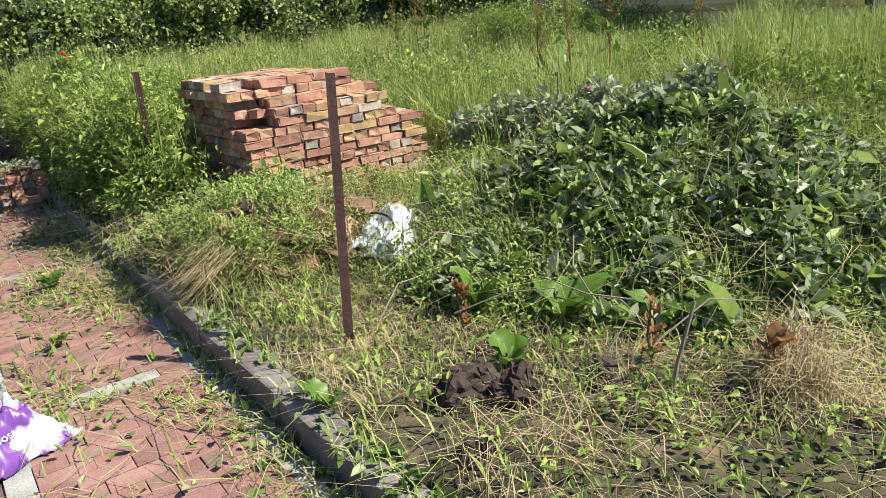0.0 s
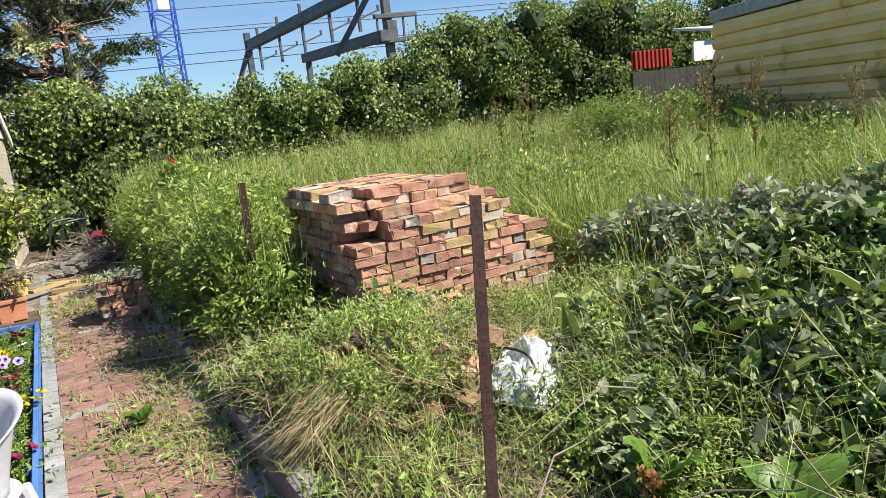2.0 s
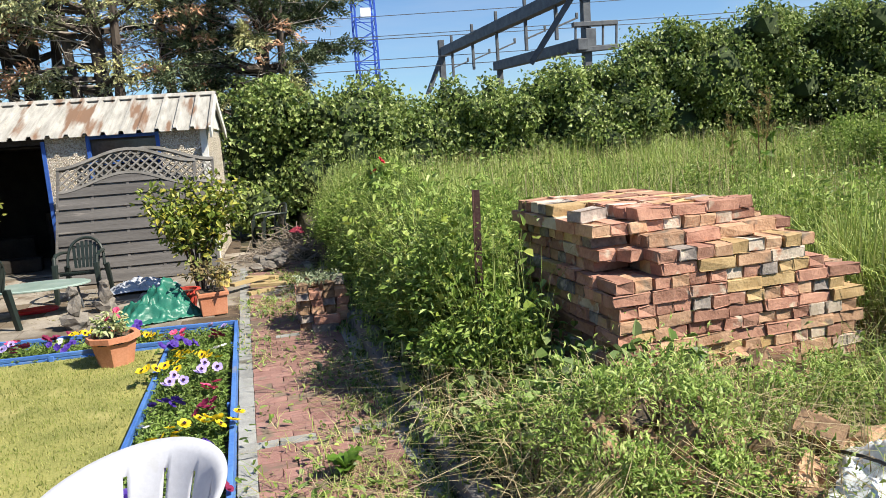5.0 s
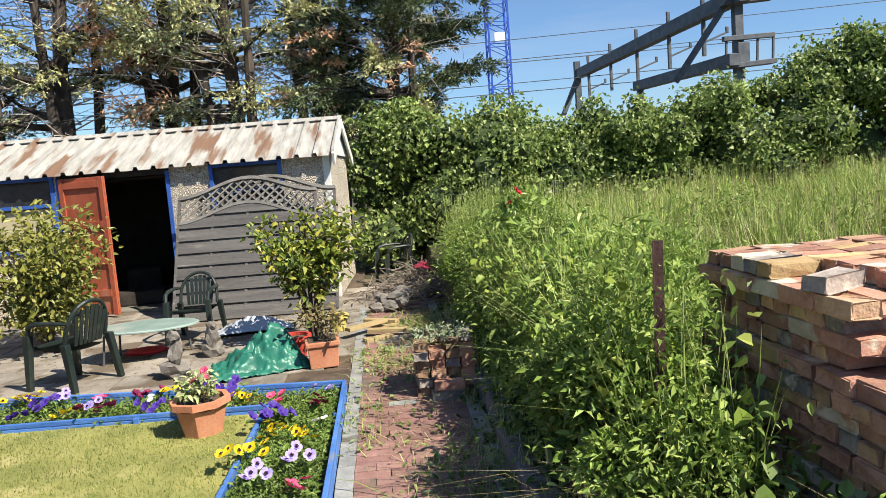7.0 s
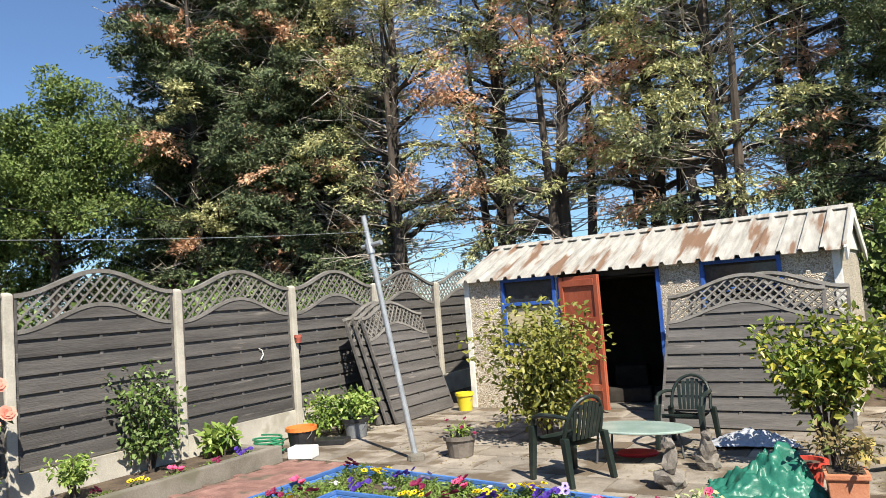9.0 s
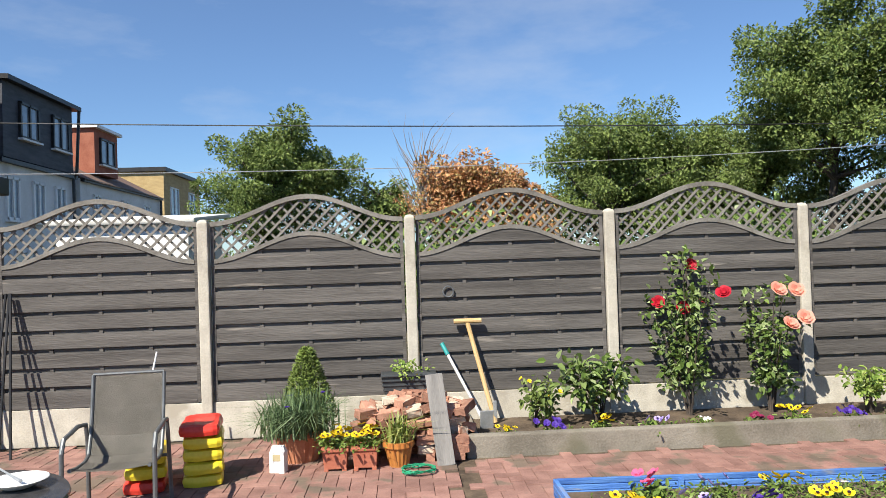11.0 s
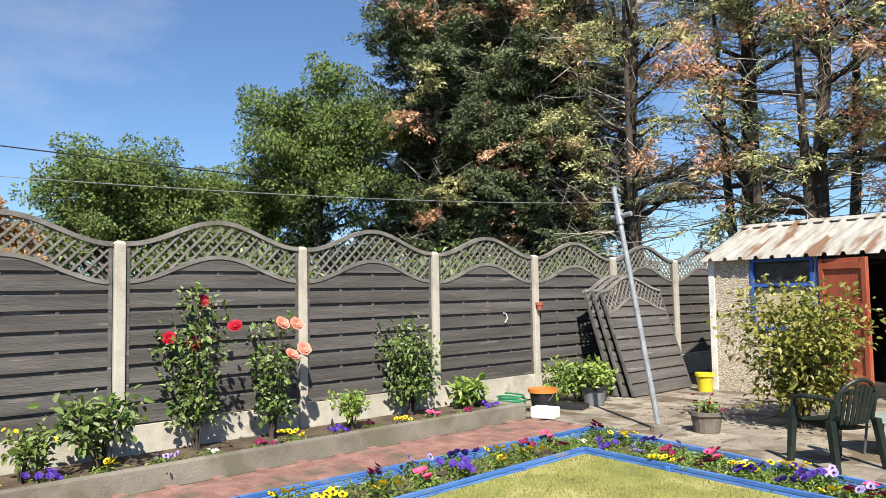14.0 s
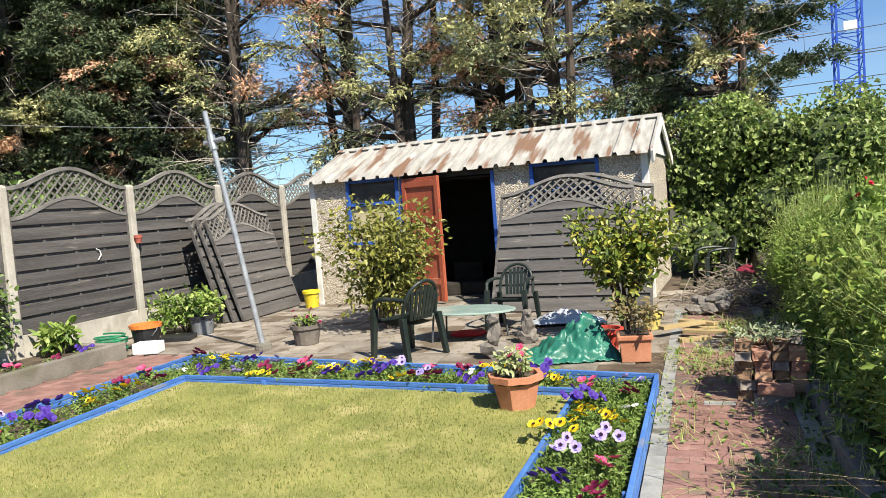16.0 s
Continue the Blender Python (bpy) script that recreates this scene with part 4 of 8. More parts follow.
cc = np.array(core_cs)[rng.integers(0, len(core_cs), n)]
v = unit(rng.normal(size=(n, 3)))
v[:, 1] = -np.abs(v[:, 1]) * np.where(rng.random(n) < 0.75, 1, -1)
P = cc[:, :3] + v * cc[:, 3:4] * rng.uniform(0.7, 1.08, n)[:, None]
hollow = np.sin(P[:, 0] * 2.3 + 1.4 * np.sin(P[:, 2] * 2.4)) * np.sin(P[:, 2] * 3.1 + 1.2 * np.sin(P[:, 0] * 1.9))
keep = (P[:, 2] > 0.05) & ((hollow > -0.42) | (rng.random(n) < 0.22))
P, v = P[keep], v[keep]
sprig = rng.random(len(P)) < 0.04
P[sprig] += v[sprig] * rng.uniform(0.03, 0.13, sprig.sum())[:, None] + np.array([0, 0, 0.03])
hang = v * 0.25 + np.array([[0, 0, -0.45]])
V, F = leaves(P, 0.088, rng, up=0.15, wide=0.8, out=hang, face=v * 0.6)
part("leaves", fast_mesh("leaves", V, F, IVY), IVY, hedge)

# tall grass field
rng = np.random.default_rng(41)


def scatter(n, x0, x1, y0, y1, ok=None, power=1.0):
    x = rng.uniform(x0, x1, n)
    y = y0 + (y1 - y0) * rng.uniform(0, 1, n) ** power
    if ok is not None:
        k = ok(x, y)
        x, y = x[k], y[k]
    return np.stack([x, y, plot_z(x, y)], 1)


def wob(x, y, s=1.0):
    return np.sin(x * 1.7 * s + 1.1 * np.sin(y * 1.3 * s)) * np.sin(y * 1.9 * s + 0.8 * np.sin(x * 1.1 * s + 2))


in_stack = lambda x, y: (x > 1.5) & (x < 3.95) & (y > 1.6) & (y < 3.75)
field = lambda x, y: ~in_stack(x, y) & ((y > 2.3) | (x > 5.0 + 0.25 * y)) & ((y > 3.9) | (x > 3.6)) & (rng.random(len(x)) < 0.55 + 0.4 * wob(x, y))
P = scatter(142000, 1.9, 12.5, -4.0, 13.4, field)
V, F = blades(P, 0.42 + 0.38 * ramp01(P[:, 1], 3.5, 8) + 0.12 * wob(P[:, 0], P[:, 1]), rng, 0.006, 0.55)
stuff("tall_grass", V, F, GRASS, "tall bright green meadow grass in seed", "grass")
P = scatter(52000, 3.6, 9.6, -2.2, 5.0, lambda x, y: (((x - 4.05) / 2.1) ** 2 + ((y + 0.2) / 1.65) ** 2 > 1.0) & ((x > 4.4) | (y > 1.3)) & ~in_stack(x, y))
V, F = blades(P, 0.68 + 0.24 * wob(P[:, 0], P[:, 1], 1.3), rng, 0.0055, 0.6)
stuff("long_grass_on_rise", V, F, GRASS, "long bright grass on the rise beside the outbuilding", "grass")
P = scatter(4200, 2.2, 12, 4, 13, lambda x, y: ~in_stack(x, y))
V, F = blades(P, 0.95, rng, 0.0035, 0.2)
stuff("seed_grass", V, F, STRAW, "pale straw-coloured seeding grass stems", "grass")

# leafy weeds: stems with leaf pairs
def weeds(P, h, rng, leaf, per=14, material=WEED, wide=0.5, spread=0.16, full=True):
    n = len(P)
    hh = h * rng.uniform(0.5, 1.15, n)
    t = rng.uniform(0.12, 1.0, (n, per))
    off = rng.normal(0, spread, (n, per, 2)) * (0.35 + 0.65 * (1 - t))[:, :, None]
    ln = rng.normal(0, 0.16, (n, 1, 2))
    Q = np.stack([P[:, None, 0] + off[..., 0] + ln[..., 0] * t * hh[:, None], P[:, None, 1] + off[..., 1] + ln[..., 1] * t * hh[:, None], P[:, None, 2] + t * hh[:, None]], -1).reshape(-1, 3)
    return leaves(Q, leaf, rng, up=0.8, wide=wide, full=full)


def mounds(C, n, leaf, rng, wide=0.45, full=False, up=0.5):
    """Leaves thrown over overlapping mounds; C holds rows of x, y, z, radius, height."""
    k = rng.integers(0, len(C), n)
    u = unit(rng.normal(size=(n, 3)))
    u[:, 2] = np.abs(u[:, 2]) * np.where(rng.random(n) < 0.8, 1, -0.4)
    s = rng.uniform(0.72, 1.06, n)[:, None]
    P = C[k, :3] + u * s * np.stack([C[k, 3], C[k, 3], C[k, 4]], 1)
    stray = rng.random(n) < 0.07
    P[stray] += u[stray] * rng.uniform(0.04, 0.2, stray.sum())[:, None]
    return leaves(P, leaf, rng, up=up, wide=wide, out=u * 0.8, full=full)


def mound_rows(n, x0, x1, y0, y1, r0, r1, tall):
    x, y = rng.uniform(x0, x1, n), rng.uniform(y0, y1, n)
    r = rng.uniform(r0, r1, n)
    x = np.maximum(x, 1.06 + r * 0.8)
    return np.stack([x, y, plot_z(x, y) + tall * rng.uniform(0.05, 0.55, n), r, r * rng.uniform(1.0, 1.7, n)], 1)


# weedy bank between path and stack
lump = lambda x, y: 0.5 + 0.5 * np.sin(y * 2.6 + 1.3 * np.sin(x * 3.1)) * np.sin(x * 4.2 + y * 0.9)
bank = lambda x, y: ~((x > 1.75) & (y < 3.7)) & (rng.random(len(x)) < 0.35 + 0.6 * lump(x, y)) & (x > 1.16 + 0.25 * lump(y, x))
P = scatter(2600, 1.14, 2.5, 2.5, 9.5, bank)
V, F = weeds(P, (0.35 + 0.6 * lump(P[:, 0], P[:, 1])) * (0.65 + 0.35 * ramp01(P[:, 0], 1.1, 1.7)), rng, 0.042, 30, wide=0.45, spread=0.15)
stuff("weeds_by_path", V, F, WEED, "rank green weeds and goosegrass crowding the path", "weeds")
C = mound_rows(84, 1.2, 2.4, 2.9, 9.5, 0.1, 0.36, 1.35)
C = C[~((C[:, 0] + C[:, 3] > 1.85) & (C[:, 1] < 3.9)) & ~((C[:, 0] - C[:, 3] < 1.25) & (C[:, 1] > 4.5) & (C[:, 1] < 5.9))]
V, F = join(mounds(C[:50], 52000, 0.042, rng, 0.4), mounds(C[40:], 26000, 0.055, rng, 0.45))
C = np.concatenate([mound_rows(70, 1.12, 1.72, 2.5, 5.2, 0.1, 0.22, 0.9), mound_rows(40, 1.12, 1.6, 6.0, 9.0, 0.1, 0.24, 0.7)])
V, F = join((V, F), mounds(C, 52000, 0.042, rng, 0.4, False, 0.5))
stuff("goosegrass_by_path", V, F, WEED, "billowing clumps of goosegrass and nettle on the bank", "weeds")
C = mound_rows(64, 1.15, 2.7, 0.8, 1.95, 0.08, 0.17, 0.34)
C = C[~((C[:, 0] > 1.95) & (C[:, 1] < 1.25))]
V, F = mounds(C, 20000, 0.036, rng, 0.24)
stuff("goosegrass_on_rubble", V, F, WEED, "fine goosegrass sprawling over the brick rubble", "weeds")
C = mound_rows(60, 2.0, 3.6, -0.6, 1.6, 0.08, 0.2, 0.1)
V, F = mounds(C, 16000, 0.04, rng, 0.32)
stuff("goosegrass_by_heap", V, F, WEED, "bright goosegrass sprawling beside the sack", "weeds")
P = scatter(420, 1.2, 2.3, 2.6, 7.5, bank)
V, F = weeds(P, 0.6 + 0.8 * lump(P[:, 0], P[:, 1]), rng, 0.065, 18, wide=0.42, spread=0.13)
stuff("nettles_by_path", V, F, WEED, "tall nettles standing in the bank", "weeds")
P = scatter(16000, 1.32, 2.6, 2.5, 10.5, bank)
V, F = blades(P, 0.62 + 0.55 * lump(P[:, 0], P[:, 1]), rng, 0.0035, 0.33)
stuff("grass_by_path", V, F, GRASS, "long green grass among the weeds by the path", "grass")
PALE_VINE = leafy("pale_vine_leaves", [(0.2, 0.28, 0.04), (0.32, 0.39, 0.07), (0.44, 0.48, 0.12)], 0.5, 0.45, 0.25)
P = scatter(150, 1.15, 1.9, 2.5, 5.5, bank)
V, F = weeds(P, 0.95, rng, 0.07, 9, wide=0.8, spread=0.14)
stuff("vine_by_post", V, F, PALE_VINE, "pale green vine leaves climbing through the bank", "vine")
P = scatter(420, 1.2, 2.0, 1.6, 4.0, lambda x, y: ~((x > 1.85) & (y > 1.9)))
V, F = weeds(P, 0.2 + 0.36 * lump(P[:, 0], P[:, 1]), rng, 0.075, 8, wide=0.7)
stuff("bramble_patch", V, F, WEED_DARK, "dark bramble leaves trailing over the bank", "brambles")
P = scatter(2600, 1.1, 2.4, 0.8, 3.0, lambda x, y: ~((x > 1.85) & (y > 1.95)))
V, F = blades(P, 0.36, rng, 0.0025, 1.2)
stuff("dry_bank_grass", V, F, STRAW, "dry bleached grass over the rubble bank", "grass")
P = scatter(1900, 1.1, 2.6, 0.3, 3.0, lambda x, y: ~((x > 1.85) & (y > 1.95)))
V, F = blades(P, 0.2, rng, 0.003, 0.9)
stuff("green_bank_grass", V, F, GRASS, "green grass growing through the rubble bank", "grass")
# weeds across the field
P = scatter(8600, 2.4, 11.8, -2.0, 12.0, lambda x, y: ~in_stack(x, y) & (wob(x, y, 0.7) > -0.45) & ((y > 2.3) | (x > 5.2)))
V, F = weeds(P, 0.55 + 0.25 * wob(P[:, 0], P[:, 1], 0.9), rng, 0.055, 20, wide=0.5, full=False)
stuff("field_weeds", V, F, WEED, "mixed nettles and docks in the tall grass", "weeds")
C = np.concatenate([mound_rows(90, 4.2, 11.0, 2.6, 11.5, 0.2, 0.5, 0.5), mound_rows(56, 8.4, 11.2, 5.2, 8.6, 0.28, 0.5, 1.3)])
V, F = mounds(C, 62000, 0.06, rng, 0.5)
stuff("nettle_clumps", V, F, WEED, "rounded clumps of nettle and bindweed in the long grass", "weeds")
P = scatter(26000, 3.6, 7.0, 1.3, 4.0, lambda x, y: ~in_stack(x, y) & (y > 1.55 - 0.1 * (x - 3.6)) & (rng.random(len(x)) < 0.5 + 0.5 * wob(x, y, 1.4)))
V, F = blades(P, 0.4, rng, 0.003, 0.8)
stuff("bleached_grass", V, F, STRAW, "bleached dry grass between the stack and the heap", "grass")
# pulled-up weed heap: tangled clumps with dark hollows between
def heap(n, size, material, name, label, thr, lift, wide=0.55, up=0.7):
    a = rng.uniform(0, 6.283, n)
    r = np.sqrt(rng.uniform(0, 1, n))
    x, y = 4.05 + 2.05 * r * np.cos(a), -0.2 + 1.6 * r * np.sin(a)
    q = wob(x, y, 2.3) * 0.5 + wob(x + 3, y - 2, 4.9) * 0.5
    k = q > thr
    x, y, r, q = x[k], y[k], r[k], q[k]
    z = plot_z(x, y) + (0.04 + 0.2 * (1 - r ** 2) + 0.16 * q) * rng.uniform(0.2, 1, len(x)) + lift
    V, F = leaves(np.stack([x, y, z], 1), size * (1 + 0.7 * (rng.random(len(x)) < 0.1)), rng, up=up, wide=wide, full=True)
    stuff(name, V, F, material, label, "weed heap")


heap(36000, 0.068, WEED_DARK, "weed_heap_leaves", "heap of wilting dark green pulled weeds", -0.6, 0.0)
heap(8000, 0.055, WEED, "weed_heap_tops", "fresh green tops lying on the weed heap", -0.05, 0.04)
WILT = leafy("wilted_leaf_undersides", [(0.22, 0.28, 0.15), (0.33, 0.39, 0.24), (0.45, 0.48, 0.31)], 0.55, 0.3)
heap(1300, 0.105, WEED, "weed_heap_large_leaves", "large fresh leaves on top of the weed heap", -0.1, 0.05, wide=0.55)
heap(13000, 0.06, WILT, "weed_heap_wilted", "pale wilted leaf undersides on the weed heap", -0.1, 0.05)
a = rng.uniform(0, 6.283, 2600)
r = np.sqrt(rng.uniform(0.1, 1, 2600))
x, y = 4.1 + 2.2 * r * np.cos(a), 0.3 + 1.9 * r * np.sin(a)
V, F = blades(np.stack([x, y, plot_z(x, y) + 0.16 * (1 - r)], 1), 0.34, rng, 0.0022, 1.3)
stuff("heap_grass", V, F, GRASS, "long pulled grass tangled in the weed heap", "grass")
V, F = blades(np.stack([x[::2], y[::2], plot_z(x[::2], y[::2]) + 0.18 * (1 - r[::2])], 1), 0.3, rng, 0.002, 1.6)
stuff("heap_straw", V, F, STRAW, "dry stems tangled in the weed heap", "straw")
# short growth on the cleared strip
P = scatter(21000, 1.12, 5.5, -4.5, 2.4, lambda x, y: rng.random(len(x)) < 0.35 + 0.45 * ramp01(x + y * 0.5, 1.2, 2.8) * (0.6 + 0.4 * wob(x, y, 1.6)))
V, F = blades(P, 0.12, rng, 0.0035, 0.9)
stuff("short_grass", V, F, GRASS, "short trampled grass on the cleared strip", "grass")
P = scatter(2300, 1.2, 5.5, -4.0, 2.2, lambda x, y: rng.random(len(x)) < 0.3 + 0.7 * ramp01(x + 0.4 * y, 1.0, 2.6))
V, F = weeds(P, 0.12, rng, 0.036, 13, wide=0.5, spread=0.1)
stuff("low_weeds", V, F, WEED, "low leafy weeds on the cleared strip", "weeds")
P = scatter(20000, 1.1, 3.4, -3.5, 1.6, lambda x, y: rng.random(len(x)) < 0.55 + 0.5 * wob(x, y, 2.2))
P[:, 2] += 0.01
V, F = blades(P, 0.085, rng, 0.0016, 2.4)
stuff("cut_straw", V, F, STRAW, "dry cut stalks strewn over the soil", "straw")
P = np.stack([rng.uniform(0.9, 1.12, 2200), rng.uniform(-3, 8, 2200), np.zeros(2200)], 1)
P[:, 2] = np.where(P[:, 0] > 0.97, 0.125, -0.01)
P = P[rng.random(len(P)) < 0.25 + 0.6 * (np.sin(P[:, 1] * 3.7) > 0)]
V, F = blades(P, 0.1, rng, 0.003, 0.9)
stuff("kerb_grass", V, F, GRASS, "tufts of grass along the kerb", "grass")
P[:, 2] += 0.01
V, F = leaves(P, 0.055, rng, up=1.2, wide=0.55, full=True)
stuff("kerb_litter", V, F, WEED_DARK, "wilting leaves dropped along the kerb", "litter")
# lawn blades
x, y = rng.uniform(-4.02, -0.58, 42000), rng.uniform(1.76, 5.22, 42000)
k = y < inner_back(x) - 0.03
P = np.stack([x[k], y[k], np.full(k.sum(), 0.045)], 1)
V, F = blades(P, 0.026, rng, 0.0022, 0.8)
stuff("lawn_grass", V, F, LAWN_BLADES, "short mown lawn grass, dry in patches", "grass")

# ---------------------------------------------------------------- far surroundings
STEEL = surf("railway_steel", (0.075, 0.08, 0.09), (0.14, 0.15, 0.16), 3, 0.6, 0.1, 30, metal=0.3)
CRANE_BLUE = surf("crane_blue_paint", (0.02, 0.07, 0.42), (0.03, 0.1, 0.55), 2, 0.5, 0.05, 20)
RENDER = surf("white_render", (0.6, 0.6, 0.58), (0.74, 0.74, 0.72), 1, 0.85, 0.1, 12, stain=(0.5, 0.49, 0.46), stain_scale=0.7, stain_at=0.62)
SLATE = surf("dark_slate_hanging", (0.035, 0.04, 0.05), (0.07, 0.075, 0.09), 2, 0.7, 0.2, 12, stretch=(1, 1, 4))
TILE_RED = surf("red_brown_tile_hanging", (0.09, 0.035, 0.032), (0.16, 0.065, 0.055), 2, 0.8, 0.3, 14, stretch=(1, 1, 5))
BRICK_FAR = surf("yellow_brick_wall", (0.34, 0.24, 0.11), (0.48, 0.36, 0.18), 2, 0.9, 0.2, 16, stretch=(1, 1, 3))
BRICK_EXT = surf("orange_stock_wall", (0.3, 0.17, 0.08), (0.44, 0.27, 0.13), 2, 0.9, 0.3, 18, stretch=(1, 1, 3))
ROOF_TILE = surf("brown_roof_tiles", (0.12, 0.075, 0.055), (0.2, 0.13, 0.1), 3, 0.9, 0.3, 20, stretch=(1, 3, 1))
BLACK = surf("black_plastic", (0.012, 0.012, 0.013), (0.03, 0.03, 0.032), 4, 0.45, 0.08, 40)
WHITE_PLAIN = surf("white_paint", (0.7, 0.7, 0.69), (0.82, 0.82, 0.8), 4, 0.5, 0.05, 40)
FAR_GLASS = surf("window_glass", (0.16, 0.2, 0.24), (0.3, 0.35, 0.4), 0.8, 0.06, 0.0, 6, spec=0.7)

# tower crane mast
crane = thing("tower_crane", "blue lattice tower crane mast rising behind the railway", "crane", pose(12.75, 70, 0))
for sx in (-0.95, 0.95):
    for sy in (-0.95, 0.95):
        part("mast_leg", box(B(), 0.16, 0.16, 46, (sx, sy, 0)), CRANE_BLUE, crane)
bm = B()
for k in range(23):
    z = 1 + 2 * k
    for (xa, ya), (xb, yb) in (((-0.95, -0.95), (0.95, -0.95)), ((0.95, -0.95), (0.95, 0.95)), ((-0.95, 0.95), (0.95, 0.95)), ((-0.95, -0.95), (-0.95, 0.95))):
        tube(bm, [(xa, ya, z), (xb, yb, z)], 0.05, 4)
        tube(bm, [(xa, ya, z), (xb, yb, z + 1)], 0.045, 4)
        tube(bm, [(xb, yb, z + 1), (xa, ya, z + 2)], 0.045, 4)
tagged(part("lattice", bm, CRANE_BLUE, crane, "diagonal lattice bracing"), kind="stuff")
part("sign", box(B(), 1.0, 0.06, 0.8, (0.05, -1.08, 13.2)), WHITE_PLAIN, crane, "small white sign board")

# overhead line gantries
gantry = thing("railway_gantry", "grey steel railway electrification gantry with box beam", "gantry")


def beam(a, b, w, h, name="beam", material=STEEL, parent=gantry):
    a, b = Vector(a), Vector(b)
    d = b - a
    bm = B()
    box(bm, w, h, d.length, (0, 0, 0), bevel=0.02)
    o = part(name, bm, material, parent)
    o.matrix_basis = Matrix.Translation(a) @ d.to_track_quat("Z", "Y").to_matrix().to_4x4()
    return o


PX, PY = 15.85, 30.0
beam((PX, PY, 0), (PX, PY, 11.5), 0.36, 0.36, "column")
beam((14.6, 50, 0), (14.6, 50, 8.3), 0.4, 0.4, "column")
beam((14.7, 50, 7.45), (15.7, 29, 7.75), 0.5, 0.62)
beam((15.1, 40, 5.4), (15.4, 29.4, 5.2), 0.5, 0.5)
beam((15.15, 39.7, 0), (15.15, 39.7, 5.2), 0.3, 0.3, "column")
beam((13.5, 31, 4.6), (15.8, 30, 8.1), 0.26, 0.26, "strut")
beam((13.4, 50, 4.6), (14.6, 50, 7.2), 0.3, 0.3, "strut")
for z in (4.95, 7.55):
    beam((15.1, 29.8, z), (17.3, 29.8, z + 0.12), 0.5, 0.2, "platform")
    beam((15.1, 29.8, z + 1.15), (17.3, 29.8, z + 1.2), 0.24, 0.2, "handrail")
    for i in range(4):
        beam((15.2 + 0.68 * i, 29.8, z + 0.1), (15.25 + 0.68 * i, 29.8, z + 1.15), 0.09, 0.09, "rail_post")
    beam((15.9, 29.8, z + 0.1), (15.9, 29.8, z + 0.95), 0.5, 0.4, "equipment_box")
for i, y in enumerate((32.5, 36, 40, 44, 48)):
    x = 15.8 - (y - 27) / 21
    z = 7.8 - (y - 27) / 62
    beam((x, y, z + 0.9), (x, y, z - 1.9), 0.16, 0.16, "hanger")
    beam((x, y, z - 1.3), (x + 1.1, y, z - 0.9), 0.09, 0.09, "cantilever_arm")
    beam((x + 1.1, y, z - 0.95), (x + 1.1, y, z - 0.65), 0.12, 0.12, "insulator")
for nm, x0, y0, z0, x1, y1, z1, sag in (("contact_wire", -40, 52, 6.6, 60, 40, 7.4, 0.3), ("contact_wire", -40, 55, 8.4, 60, 42, 9.4, 0.4), ("contact_wire", -40, 47, 5.6, 60, 36, 6.4, 0.3), ("contact_wire", -40, 58, 10.0, 60, 44, 11.2, 0.4), ("contact_wire", -40, 49, 7.6, 60, 38, 8.3, 0.3)):
    bm = B()
    tube(bm, [(x0 + (x1 - x0) * t, y0 + (y1 - y0) * t, z0 + (z1 - z0) * t - sag * 4 * t * (1 - t)) for t in [i / 12 for i in range(13)]], 0.03, 4)
    tagged(part(nm, bm, STEEL, None), "thin dark overhead railway wire", "wire", "railway wires")

# yellow clad outbuilding and lean-to beside the plot
outb = thing("outbuilding", "yellow painted building clad in overlapping horizontal sheets", "outbuilding", pose(11.7, 7.55, 0.3, 0, 0, -21))
for k in range(9):
    bm = B()
    L = 6.6
    prof = [(0, 0), (-0.06, 0.03), (-0.085, 0.12), (-0.03, 0.25), (0.02, 0.255)]
    prev = None
    for y in (0.0, -L):
        ring = [bm.verts.new((px, y, 0.02 + k * 0.247 + pz)) for px, pz in prof]
        if prev:
            for i in range(len(prof) - 1):
                bm.faces.new((prev[i], prev[i + 1], ring[i + 1], ring[i]))
        prev = ring
    part("cladding_board", bm, YELLOW_SHEET, outb)
part("wall_core", box(B(), 3.0, 6.6, 2.24, (1.53, -3.32, 0)), surf("dark_gable_boards", (0.05, 0.045, 0.04), (0.1, 0.09, 0.08), 3, 0.9, 0.3, 30), outb)
part("roof", box(B(), 3.3, 6.8, 0.2, (1.58, -3.3, 2.27), bevel=0.02), GALV, outb, "grey felted roof edge")
lean = thing("lean_to", "weathered lean-to with red corrugated panel and white window", "lean-to", pose(10.98, 9.05, 0.1))
# Grey boards, darkened in colour for the yellow building's shade.
part("board_wall", box(B(), 3.4, 0.08, 1.75, (1.7, 0, 0)), surf("grey_boarding_in_shade", (0.03, 0.027, 0.023), (0.065, 0.058, 0.05), 3, 0.9, 0.3, 30, stretch=(3, 1, 0.4)), lean)
RED_SHEET = surf("red_corrugated", (0.26, 0.02, 0.015), (0.38, 0.045, 0.03), 3, 0.55, 0.1, 30)
red_panel = part("red_panel", box(B(), 1.1, 0.02, 0.36, (0.57, -0.015, 1.8)), RED_SHEET, lean, "bright red corrugated panel")
for i in range(9):
    part("rib", box(B(), 0.06, 0.04, 0.36, (0.1 + 0.115 * i, -0.045, 1.8), bevel=0.012), RED_SHEET, red_panel)
part("window_panel", box(B(), 0.9, 0.05, 0.4, (2.2, -0.02, 1.85)), WHITE_PLAIN, lean, "white boarded window")
part("roof", box(B(), 1.5, 1.2, 0.06, (3.0, 0.4, 2.5), (8, 0, 0)), WHITE_TRIM, lean, "pale sheet roof")
part("doorway", box(B(), 0.55, 0.03, 1.1, (2.6, -0.06, 0.45)), BLACK, lean, "dark doorway")
# terraced houses beyond the fence
FACE_Y = -12.8


